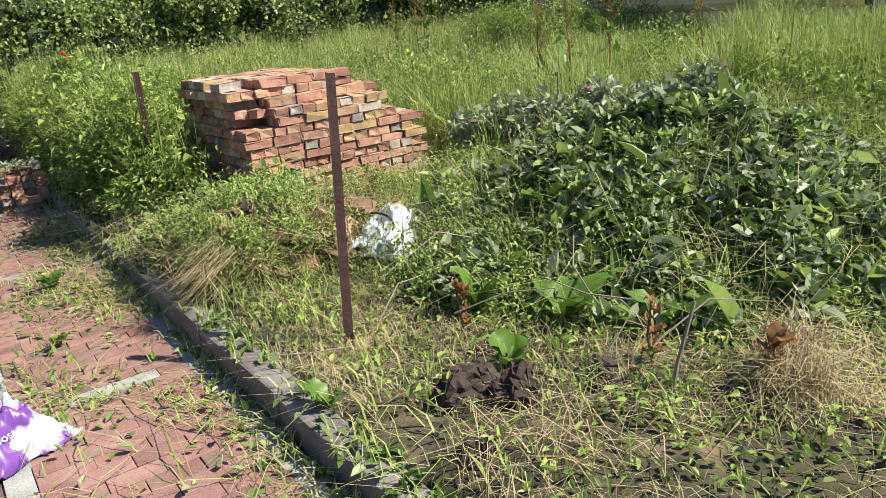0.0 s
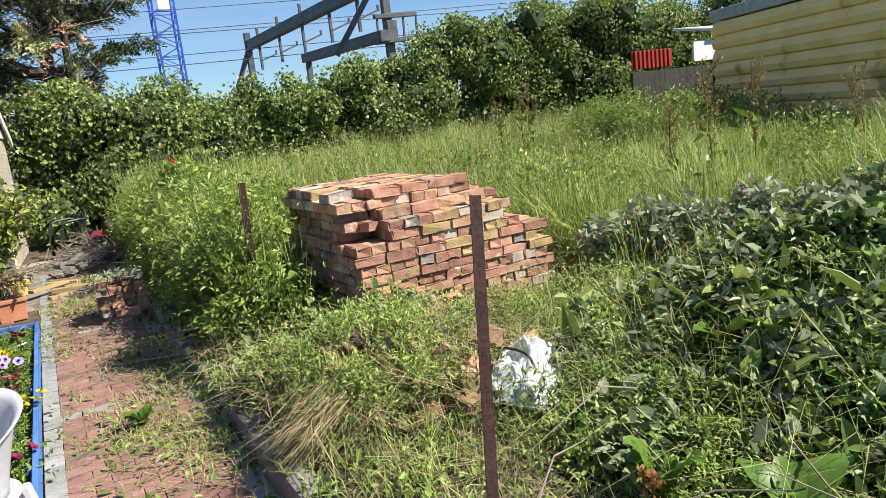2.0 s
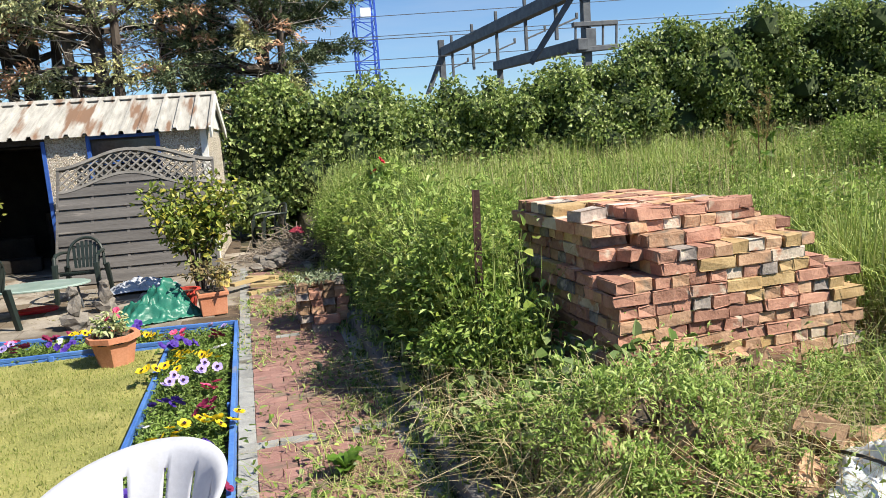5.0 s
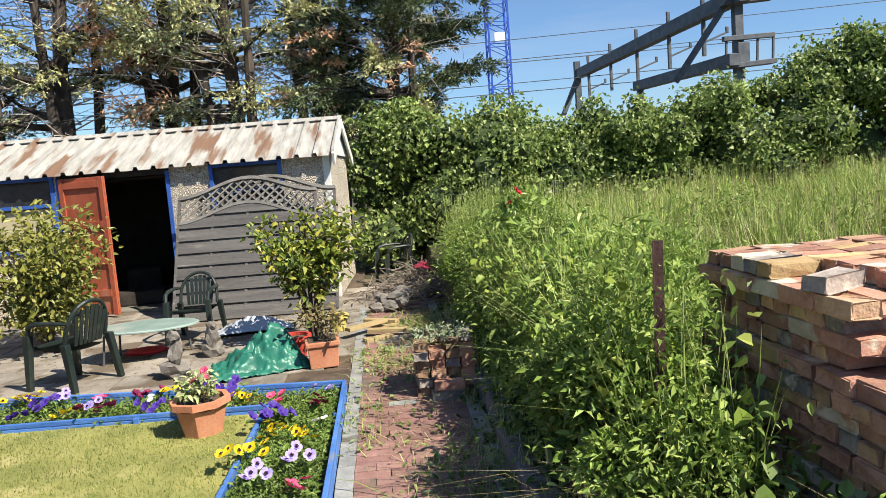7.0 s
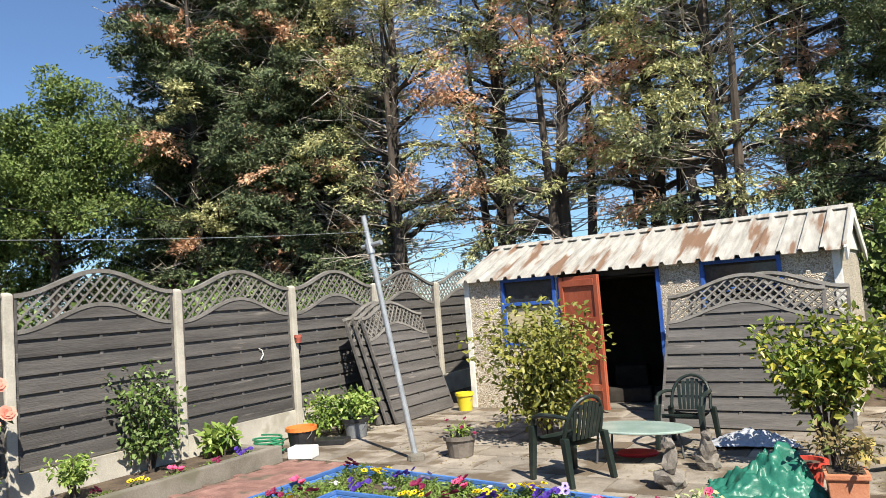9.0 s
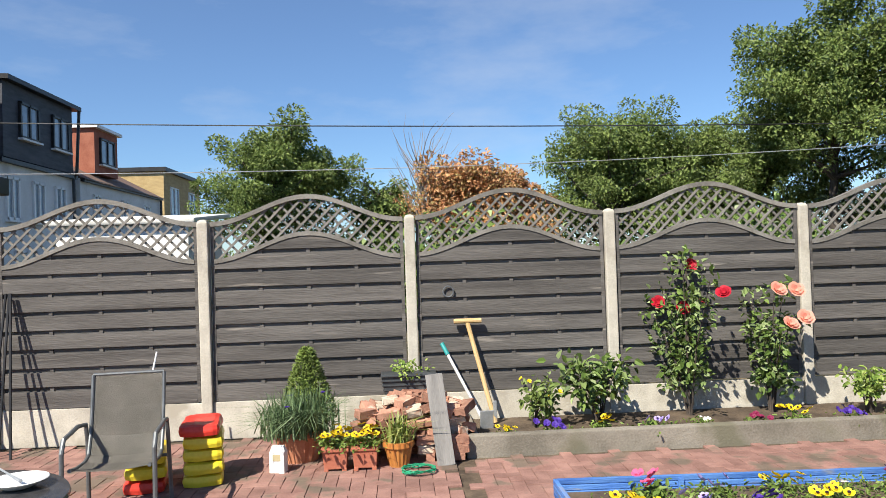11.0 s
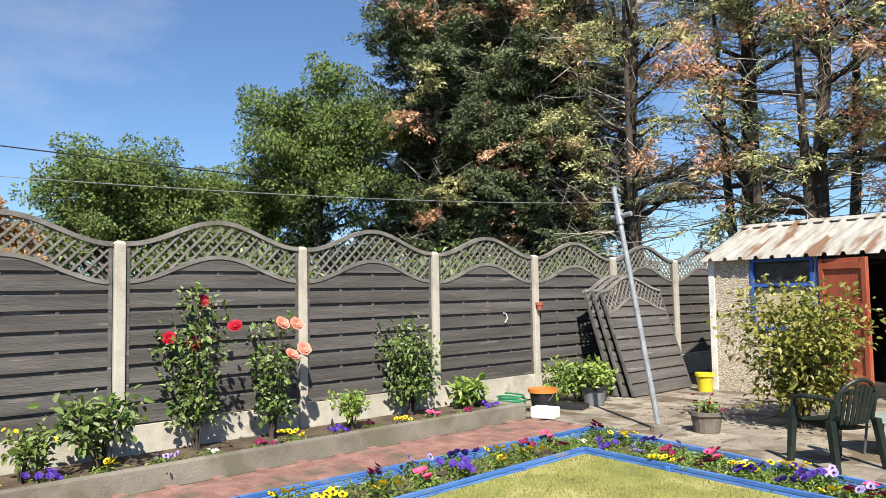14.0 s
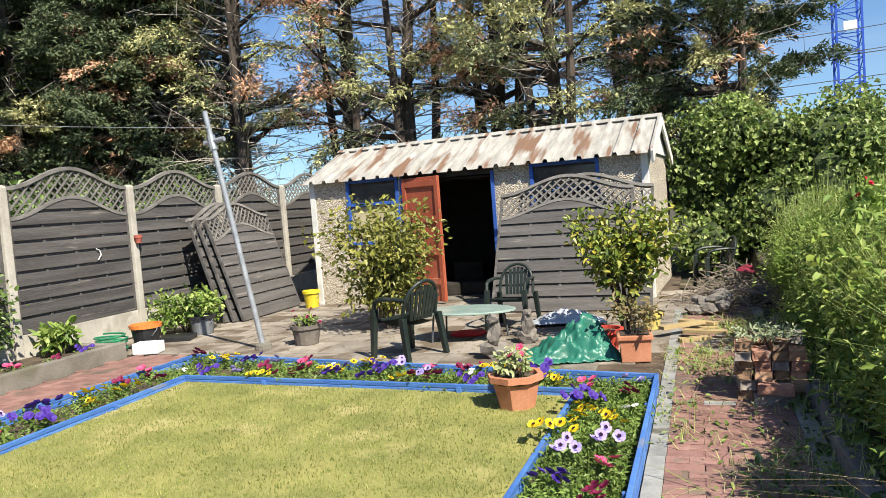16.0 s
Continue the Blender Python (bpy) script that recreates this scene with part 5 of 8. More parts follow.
def far_window(parent, x, z, w, h, y, name="window"):
    """x runs away from the garden; the pane sits back in its frame."""
    win = part(name, box(B(), w, 0.05, h, (x, y, z)), FAR_GLASS, parent)
    bm = B()
    for dx in (-w / 2, 0, w / 2):
        box(bm, 0.09, 0.12, h + 0.1, (x + dx, y + 0.02, z - 0.05))
    for dz in (-0.05, h - 0.04):
        box(bm, w + 0.1, 0.12, 0.09, (x, y + 0.02, z + dz))
    part("window_frame", bm, WHITE_PLAIN if name == "window" else BLACK, win)
    part("window_sill", box(B(), w + 0.2, 0.2, 0.07, (x, y + 0.06, z - 0.12)), WHITE_PLAIN, win)


def house(x0, x1, dormer_mat, dz, label, inset=0.0, wall=None, ztop=8.05, dark=True):
    h = thing("terraced_house", label, "house", pose(0, FACE_Y, 0), "terraced houses")
    part("wall", box(B(), x1 - x0, 8, 5.35, ((x0 + x1) / 2, -4, 0)), wall or RENDER, h)
    if dormer_mat:
        part("dormer", box(B(), x1 - x0 - 0.5, 5, ztop - 5.4, ((x0 + x1) / 2 + 0.1, -2.6 + inset, 5.4)), dormer_mat, h, "box dormer clad in hung tiles")
        part("roof", box(B(), x1 - x0 - 0.1, 5.3, 0.16, ((x0 + x1) / 2, -2.5 + inset, ztop)), BLACK, h, "flat dark dormer roof")
        w = (x1 - x0)
        for q in (0.26, 0.68):
            far_window(h, x0 + w * q, 6.2, 1.2, 1.15, -0.08 + inset, "dormer_window")
    part("gutter", box(B(), x1 - x0, 0.16, 0.14, ((x0 + x1) / 2, 0.1, 5.22)), BLACK, h)
    bm = B()
    tube(bm, [(x0 + 0.25, 0.12, 0), (x0 + 0.25, 0.12, 5.2)] + ([(x0 + 0.25, 0.25, 5.5), (x0 + 0.25, 0.14 + inset, 7.9)] if dormer_mat else []), 0.06, 6)
    part("drainpipe", bm, BLACK, h)
    w = x1 - x0
    for q in (0.22, 0.52, 0.84):
        far_window(h, x0 + w * q, 3.4, 0.75, 1.35, 0.0)
    for q in (0.3, 0.7):
        far_window(h, x0 + w * q, 0.9, 1.3, 1.4, 0.0)
    return h


house(-23.5, -16.4, TILE_RED, 0, "white terraced house with red-brown tile-hung loft dormer")
h2 = house(-29.6, -24.1, SLATE, 0, "white terraced house with dark slate-hung loft dormer", 0.25, ztop=7.9)
part("flue", box(B(), 0.16, 0.16, 0.8, (-24.9, -0.6, 8.0)), BLACK, h2)
h3 = house(-40, -30.2, None, 0, "white rendered terraced house with brown pitched roof")
bm = B()
q = [(-40, 0.25, 5.3), (-40, -4, 7.6), (-40, -8.2, 5.3)]
a = [bm.verts.new(v) for v in q]
b = [bm.verts.new((-30.2, v[1], v[2])) for v in q]
bm.faces.new(a)
bm.faces.new(b[::-1])
for i in range(3):
    bm.faces.new((a[i], a[(i + 1) % 3], b[(i + 1) % 3], b[i]))
part("roof", bm, ROOF_TILE, h3, "brown tiled pitched roof")
part("dormer", box(B(), 2.6, 3, 2.0, (-34.2, -2.0, 5.9)), surf("red_brick_dormer", (0.25, 0.08, 0.05), (0.36, 0.14, 0.09), 2, 0.9, 0.2, 18), h3, "red brick dormer with white roof edge")
far_window(h3, -34.2, 6.4, 1.5, 1.1, -0.48, "dormer_window")
part("dormer_roof", box(B(), 2.9, 3.3, 0.14, (-34.2, -1.95, 7.9)), WHITE_PLAIN, h3)
h4 = thing("brick_house", "yellow stock brick house with flat roof", "house", pose(-50, -14.5, 0))
part("wall", box(B(), 8, 7, 7.6, (0, -3.5, 0)), BRICK_FAR, h4)
part("roof", box(B(), 8.4, 7.4, 0.25, (0, -3.5, 7.6)), BLACK, h4)
for x in (-2, 2):
    far_window(h4, x, 5.0, 1.6, 1.7, 0.0)
# garden room next door
ext = thing("garden_room", "orange brick garden room with dark overhanging flat roof", "garden room", pose(0, -6.0, 0))
part("wall", box(B(), 4.6, 3.0, 2.75, (-8.6, -1.5, 0)), BRICK_EXT, ext)
part("roof", box(B(), 5.1, 3.6, 0.26, (-8.55, -1.45, 2.75), bevel=0.02), BLACK, ext, "dark flat roof with deep overhang")
part("rooflight", box(B(), 0.9, 0.7, 0.1, (-8.6, -0.9, 3.02)), WHITE_PLAIN, ext)
part("window", box(B(), 2.4, 0.05, 0.55, (-8.8, 0.005, 1.75)), DARK_GLASS, ext)
wsh = thing("store_shed", "white painted garden store beyond the trellis", "shed", pose(-9.4, -3.1, 0))
part("wall", box(B(), 1.6, 1.5, 2.2, (0, 0, 0), bevel=0.01), WHITE_PLAIN, wsh)
part("roof", box(B(), 1.8, 1.7, 0.06, (0, 0, 2.2), (0, 5, 0), bevel=0.02), WHITE_TRIM, wsh)
# neighbour's greenery just behind the trellis
rng = np.random.default_rng(61)
n = 22000
y = rng.uniform(-1.6, 15, n)
P = np.stack([rng.uniform(-10.2, -8.6, n), y, (1.35 + 0.75 * rng.random(n) + 0.3 * np.sin(y * 1.7)) * rng.uniform(0.5, 1, n)], 1)
V, F = leaves(P, 0.12, rng, up=0.5, wide=0.6)
stuff("neighbour_shrubs", V, F, WEED_DARK, "mixed green shrubs behind the fence trellis", "shrubs")

# washing line pole, line and cable
pole = thing("washing_line_pole", "leaning galvanised washing line pole on the patio", "pole")
P0, P1 = Vector((-4.3, 6.88, 0)), Vector((-4.73, 6.8, 2.68))
bm = B()
tube(bm, [P0, P0.lerp(P1, 0.88), P1], [0.032, 0.03, 0.03], 12)
part("shaft", bm, GALV, pole)
bm = B()
tube(bm, [P0.lerp(P1, 0.87) + Vector((-0.1, 0, 0.0)), P0.lerp(P1, 0.87) + Vector((0.16, 0, 0.03))], 0.028, 10)
tube(bm, [P0.lerp(P1, 0.9), P0.lerp(P1, 0.84)], 0.045, 10)
part("bracket", bm, GALV, pole)
bm = B()
lathe(bm, [(0.1, 0), (0.09, 0.05), (0.045, 0.07)], 12, P0)
part("socket", bm, OLD_CONCRETE, pole)
bm = B()
tube(bm, [(-4.68 + 0.43 * t, 6.8 - 16 * t, 2.5 - 0.3 * 4 * t * (1 - t) * 1.25 + 0.12 * t) for t in [i / 24 for i in range(25)]], 0.0026, 5)
tagged(part("washing_line", bm, GALV, None), "thin pale grey washing line strung across the garden", "washing line")
bm = B()
tube(bm, [(-14, -14 + 30 * t, 4.7 - 0.65 * t - 0.2 * 4 * t * (1 - t)) for t in [i / 20 for i in range(21)]], 0.012, 5)
tagged(part("telephone_cable", bm, BLACK, None), "black overhead telephone cable beyond the fence", "cable")

# ---------------------------------------------------------------- plants


def bush(name, m, material, h, r, n, leaf, label, cat="shrub", stems=8, wide=0.6, base=0.25, seed=1, flower=None, nf=0, fsize=0.05, shape=0.8, group="", stem_r=0.01, flower_label="", full=False):
    """A shrub: thin stems and a loose crown; flowers as rosettes of petals, each a part."""
    rng = np.random.default_rng(seed)
    root = thing(name, label, cat, m, group)
    bm = B()
    tips = []
    for i in range(stems):
        a = rng.uniform(0, 6.283)
        rr = r * rng.uniform(0.25, 0.85)
        tp = Vector((rr * math.cos(a), rr * math.sin(a), h * rng.uniform(0.55, 0.95)))
        mid = Vector((tp.x * 0.35, tp.y * 0.35, tp.z * 0.5))
        tube(bm, [(0.02 * math.cos(a), 0.02 * math.sin(a), 0), mid, tp], [stem_r, stem_r * 0.7, stem_r * 0.3], 5)
        tips += [np.array(tp), np.array(mid.lerp(tp, 0.5))]
        if full:
            tips += [np.array(mid), np.array(mid) * np.array([1.3, 1.3, 0.55])]
    part("stem", bm, BARK, root)
    tips = np.array(tips)
    k = rng.integers(0, len(tips), n)
    u = unit(rng.normal(size=(n, 3))) * (rng.random(n) ** 0.4)[:, None] * r * 0.42
    P = tips[k] * np.array([1, 1, shape]) + np.array([0, 0, h * (1 - shape) * 0.55]) + u
    P[:, 2] = np.maximum(P[:, 2], base * h * rng.uniform(0.5, 1.3, n))
    V, F = leaves(P, leaf, rng, up=0.6, wide=wide, out=unit(u) * 0.6, full=True)
    part("foliage", fast_mesh("foliage", V, F, material), material, root)
    if flower:
        me = rosette(fsize, flower, seed, ((6, 1.0, 0.25), (5, 0.75, 0.6), (4, 0.5, 1.0)) if fsize > 0.1 else ((5, 1.0, 0.25), (4, 0.6, 0.8)))
        for i in range(nf):
            j = (i * (4 if full else 2)) % len(tips)
            d = tips[j] / max(0.01, np.linalg.norm(tips[j][:2]))
            o = new("flower", me)
            o.parent = root
            o.location = Vector(tips[j]) + Vector((d[0], d[1], 0)) * r * 0.2 + Vector(rng.normal(0, 0.05, 3))
            o.rotation_euler = (rng.uniform(-0.7, 0.7), rng.uniform(-0.7, 0.7), rng.uniform(0, 6))
            if fsize > 0.1:
                o.location.x += r * 0.15
                o.rotation_euler = (rng.uniform(-0.3, 0.3), rng.uniform(0.7, 1.3), rng.uniform(-0.5, 0.3))
            if flower_label:
                tagged(o, flower_label)
    return root


def petal_mat(name, c, eye=None):
    return leafy(name, [c, tuple(min(1, v * 1.25) for v in c)], 0.6, 0.3)


PET_YELLOW = petal_mat("yellow_petals", (0.75, 0.56, 0.02))
PET_PURPLE = petal_mat("purple_petals", (0.07, 0.03, 0.28))
PET_MAUVE = petal_mat("mauve_petals", (0.42, 0.34, 0.68))
PET_RED = petal_mat("red_petals", (0.42, 0.012, 0.03))
PET_PINK = petal_mat("pink_petals", (0.72, 0.1, 0.22))
PET_MAROON = petal_mat("maroon_petals", (0.2, 0.015, 0.06))
PET_WHITE = petal_mat("white_petals", (0.75, 0.73, 0.72))
PET_PEACH = petal_mat("peach_petals", (0.72, 0.33, 0.25))
PET_EYE = petal_mat("dark_flower_eye", (0.03, 0.01, 0.03))


def rosette(size, material, seed, rings=((5, 1.0, 0.25), (4, 0.6, 0.8))):
    """A bloom of cupped round petals in rings."""
    r = random.Random(seed)
    bm = B()
    for n, s, tilt in rings:
        for i in range(n):
            a = 2 * math.pi * i / n + r.uniform(-0.2, 0.2)
            d = Vector((math.cos(a), math.sin(a), tilt * 0.6)).normalized() * size * s * 0.55
            t = Vector((-math.sin(a), math.cos(a), 0)) * size * s * 0.34
            up = Vector((0, 0, size * 0.12))
            vs = [bm.verts.new(v) for v in ((0, 0, 0), d * 0.5 + t * 0.8 + up * 0.3, d * 0.95 + t * 0.75 + up, d * 1.1 + up * 1.3, d * 0.95 - t * 0.75 + up, d * 0.5 - t * 0.8 + up * 0.3)]
            bm.faces.new(vs)
    me = bpy.data.meshes.new("flower")
    bm.to_mesh(me)
    bm.free()
    me.materials.append(material)
    return me


def bedding(m, material, n, fs, label, seed, group="border bedding plants", eye=True):
    rng = np.random.default_rng(seed)
    root = thing("bedding_plant", label, "flower", m, group)
    k = 130
    P = np.stack([rng.normal(0, 0.07, k), rng.normal(0, 0.07, k), rng.uniform(0, 0.075, k)], 1)
    V, F = leaves(P, 0.036, rng, up=0.7, wide=0.5, full=True)
    part("foliage", fast_mesh("foliage", V, F, WEED_BED), WEED_BED, root)
    me = rosette(fs, material, seed, ((5, 1.0, 0.1), (3, 0.6, 0.3)))
    ee = rosette(fs * 0.32, PET_EYE, seed)
    for i in range(n):
        o = new("flower", me)
        o.parent = root
        o.location = (rng.normal(0, 0.055), rng.normal(0, 0.055), rng.uniform(0.08, 0.125))
        o.rotation_euler = (rng.uniform(0.1, 0.9), rng.uniform(-0.5, 0.5), rng.uniform(-0.8, 0.8))
        if eye and material in (PET_YELLOW, PET_MAUVE):
            e = new("flower_eye", ee)
            e.parent = o
            e.location = (0, 0, fs * 0.16)
    return root


WEED_BED = leafy("bedding_foliage", [(0.1, 0.17, 0.035), (0.18, 0.27, 0.055), (0.28, 0.37, 0.1)], 0.5, 0.4)
beds = [bedding(pose(-2.6, 5.42, 0.03), PET_YELLOW, 8, 0.052, "clump of yellow pansies in the border", 1),
        bedding(pose(-2.2, 5.5, 0.03), PET_PURPLE, 9, 0.052, "clump of deep purple pansies in the border", 2),
        bedding(pose(-1.8, 5.3, 0.03), PET_MAUVE, 4, 0.052, "clump of pale mauve petunias in the border", 3),
        bedding(pose(-3.0, 5.62, 0.03), PET_PINK, 5, 0.058, "clump of pink petunias in the border", 4),
        bedding(pose(-3.4, 5.5, 0.03), PET_MAROON, 7, 0.052, "clump of dark maroon bedding flowers in the border", 5),
        bedding(pose(-1.4, 5.4, 0.03), PET_WHITE, 3, 0.042, "clump of white bedding flowers in the border", 6)]
rr = random.Random(9)
spots = []
for i in range(24):
    spots.append((-0.4 + 0.26 * (i % 2) + rr.uniform(-0.05, 0.07), 1.35 + i * 0.166))
for i in range(24):
    x = -0.65 - 3.75 * i / 23
    spots.append((x, inner_back(x) + 0.1 + (outer_back(x) - inner_back(x) - 0.2) * (0.85 * (i % 2) + rr.uniform(0, 0.15))))
for i in range(20):
    spots.append((-4.22 - 0.3 * (i % 2) + rr.uniform(-0.05, 0.05), 1.45 + i * 0.205))
for i, (x, y) in enumerate(spots):
    src = beds[(i * 5 + i // 3) % 6] if i % 4 else beds[i // 4 % 2]
    copy_thing(src, pose(x, y, 0.03, 0, 0, rr.uniform(0, 360)) @ Matrix.Scale(rr.uniform(0.85, 1.25), 4))
for i in range(13):
    src = beds[(0, 1, 0, 2, 5, 4, 0, 1, 4, 0, 3, 4, 1)[i]]
    copy_thing(src, pose(-6.1 + rr.uniform(-0.06, 0.06), 0.95 + i * 0.43, 0.09, 0, 0, rr.uniform(0, 360)) @ Matrix.Scale(rr.uniform(0.8, 1.1), 4))
# green filling of the borders
rng = np.random.default_rng(71)
n = 52000
seg = rng.integers(0, 10, n)
x = np.where(seg < 4, rng.uniform(-0.48, -0.03, n), np.where(seg < 8, rng.uniform(-4.55, -0.4, n), rng.uniform(-4.68, -4.1, n)))
y = np.where(seg < 4, rng.uniform(1.2, 5.3, n), np.where(seg < 8, inner_back(x) + (outer_back(x) - inner_back(x) - 0.06) * rng.uniform(0.06, 1, n), rng.uniform(1.2, 5.5, n)))
P = np.stack([x, y, 0.03 + rng.uniform(0, 0.07, n)], 1)
P = P[rng.random(n) < np.where(seg < 4, 0.75, 0.05 + 0.28 * (np.sin(P[:, 0] * 7) * np.sin(P[:, 1] * 6) > -0.2))]
V, F = leaves(P, 0.03, rng, up=0.8, wide=0.4)
stuff("border_foliage", V, F, WEED_BED, "low green foliage filling the flower borders", "plants")

# roses and climbers against the fence
bush("rose_bush", pose(-6.62, 2.75, 0.08), WEED_DARK, 1.5, 0.42, 1000, 0.06, "tall climbing rose with red blooms by the fence", "rose bush", 9, seed=81, flower=PET_RED, nf=5, fsize=0.115, flower_label="red rose bloom", shape=1.0, full=True)
bush("rose_bush", pose(-6.6, 3.52, 0.08), WEED_DARK, 1.2, 0.32, 700, 0.06, "rose bush with peach-pink blooms by the fence", "rose bush", 7, seed=82, flower=PET_PEACH, nf=4, fsize=0.135, flower_label="peach rose bloom", shape=1.0, full=True)
bush("climbing_shrub", pose(-6.66, 5.36, 0.08), WEED_DARK, 1.2, 0.5, 1250, 0.06, "grey-green climbing shrub on the fence", "shrub", 9, seed=83, shape=1.0, full=True)
bush("border_shrub", pose(-6.45, 1.85, 0.08), WEED_DARK, 0.65, 0.42, 480, 0.075, "dark green leafy shrub in the raised border", "shrub", 10, seed=84)
bush("border_shrub", pose(-6.45, 1.25, 0.08), BROADLEAF, 0.4, 0.26, 260, 0.06, "small green shrub with yellow flowers in the raised border", "shrub", 7, seed=85, flower=PET_YELLOW, nf=4, fsize=0.04)
bush("border_shrub", pose(-6.4, 4.34, 0.08), WEED, 0.42, 0.22, 420, 0.05, "compact bright green shrub in the raised border", "shrub", 9, seed=86)
bush("border_shrub", pose(-6.5, 6.2, 0.08), WEED, 0.34, 0.25, 200, 0.11, "low broad-leaved plant at the end of the border", "plant", 6, seed=87)
bush("hosta", pose(-6.25, 8.0, 0.0), WEED, 0.5, 0.5, 1500, 0.07, "large leafy green plant beside the buckets", "plant", 12, seed=88, stem_r=0.005)
# patio shrubs
SHRUB_YG = leafy("yellow_green_leaves", [(0.14, 0.16, 0.03), (0.27, 0.28, 0.055), (0.43, 0.4, 0.1)], 0.45, 0.35, 0.35, 0.78)
SHRUB_G = leafy("glossy_green_leaves", [(0.08, 0.12, 0.02), (0.16, 0.22, 0.035), (0.28, 0.33, 0.06), (0.44, 0.38, 0.06)], 0.42, 0.35, 0.35)
bush("patio_shrub", pose(-3.25, 8.0, 0), SHRUB_YG, 1.55, 0.85, 4600, 0.068, "open yellow-green shrub with bare lower stems", "shrub", 15, seed=91, base=0.2, stem_r=0.014, full=True)
bush("patio_shrub", pose(-0.36, 7.25, 0.0), SHRUB_G, 1.35, 0.5, 2100, 0.066, "glossy green bush with yellow new leaves", "shrub", 15, seed=92, base=0.33, stem_r=0.016)

# ---------------------------------------------------------------- pots


def pot(name, m, r0, r1, h, material, label, seg=24, rim=0.02, group="", cat="plant pot", soil=True, wave=0.0, waves=0):
    root = thing(name, label, cat, m, group)
    bm = B()
    lathe(bm, [(r0, 0), (r0 * 1.01, 0.01), (r1 * 0.97, h - 0.05), (r1 * 1.0, h - 0.045), (r1 + rim, h - 0.04), (r1 + rim, h), (r1 - 0.012, h), (r1 * 0.93, h - 0.06)], seg, wave=wave, waves=waves)
    part("body", bm, material, root)
    if soil:
        bm = B()
        lathe(bm, [(r1 * 0.94, h - 0.055), (r1 * 0.9, h - 0.03), (0.02, h - 0.02)], 16)
        part("potting_soil", bm, SOIL, root)
    return root


def potplant(m, material, h, r, n, leaf, label, seed, flower=None, nf=0, fs=0.05, cat="plant", wide=0.5):
    return bush("potted_plant", m, material, h, r, n, leaf, label, cat, 8, wide, 0.1, seed, flower, nf, fs, stem_r=0.004)


pot("terracotta_pot", pose(-0.86, 4.7, 0.05), 0.125, 0.17, 0.23, TERRACOTTA, "octagonal terracotta plastic pot standing on the lawn", 8, 0.025)
VARIEG = leafy("variegated_leaves", [(0.2, 0.28, 0.08), (0.4, 0.44, 0.2), (0.6, 0.6, 0.36)], 0.5, 0.35)
potplant(pose(-0.86, 4.7, 0.25), VARIEG, 0.16, 0.17, 260, 0.045, "small variegated trailing plant in the terracotta pot", 101, PET_PINK, 3, 0.05)
pot("ridged_pot", pose(-3.9, 7.15, 0.0), 0.13, 0.165, 0.22, surf("grey_stoneware", (0.1, 0.085, 0.072), (0.19, 0.165, 0.14), 6, 0.8, 0.2, 50), "ridged grey pot with small pink flowers", 32, 0.015, wave=0.012, waves=16)
potplant(pose(-3.9, 7.15, 0.19), WEED, 0.12, 0.13, 120, 0.045, "small plant with dark pink flowers in the grey pot", 102, PET_MAROON, 9, 0.04)
sq = thing("square_planter", "square terracotta planter with moulded rim", "plant pot", pose(-0.21, 6.33, 0, 0, 0, 8) @ Matrix.Scale(0.92, 4))
bm = B()
box(bm, 0.26, 0.26, 0.22, (0, 0, 0), taper=1.1, bevel=0.008)
box(bm, 0.32, 0.32, 0.045, (0, 0, 0.205), bevel=0.01)
part("body", bm, TERRACOTTA, sq)
part("potting_soil", box(B(), 0.26, 0.26, 0.01, (0, 0, 0.247)), SOIL, sq)
potplant(pose(-0.22, 6.33, 0.23), leafy("dry_leaves", [(0.2, 0.16, 0.07), (0.3, 0.22, 0.1), (0.16, 0.2, 0.06)], 0.6, 0.3), 0.3, 0.24, 240, 0.055, "straggly half-dry plant in the square planter", 103)
pot("red_pot", pose(-0.5, 6.75, 0), 0.1, 0.14, 0.2, surf("red_plastic", (0.4, 0.04, 0.03), (0.55, 0.08, 0.05), 5, 0.5, 0.05, 50), "red plastic flower pot behind the tarpaulin", 20)
pot("yellow_pot", pose(-0.16, 7.75, 0), 0.08, 0.1, 0.17, surf("mustard_glaze", (0.5, 0.4, 0.1), (0.62, 0.5, 0.16), 5, 0.4, 0.05, 50), "small mustard yellow pot by the shed screen", 20)


def bucket(m, r0, r1, h, material, rim_mat, label):
    root = thing("bucket", label, "bucket", m, "garden buckets")
    bm = B()
    lathe(bm, [(r0, 0), (r1, h - 0.03), (r1 - 0.012, h - 0.03), (r0 * 0.92, 0.03)], 24)
    part("body", bm, material, root)
    bm = B()
    lathe(bm, [(r1, h - 0.05), (r1 + 0.018, h - 0.045), (r1 + 0.018, h), (r1 - 0.01, h), (r1 - 0.012, h - 0.03)], 24)
    part("rim", bm, rim_mat, root)
    bm = B()
    tube(bm, [((r1 + 0.015) * math.cos(a), -(r1 + 0.02) * math.sin(a) * 0.5, h - 0.03 - 0.16 * math.sin(a)) for a in [i * math.pi / 10 for i in range(11)]], 0.004, 5)
    part("handle", bm, GALV, root)
    return root


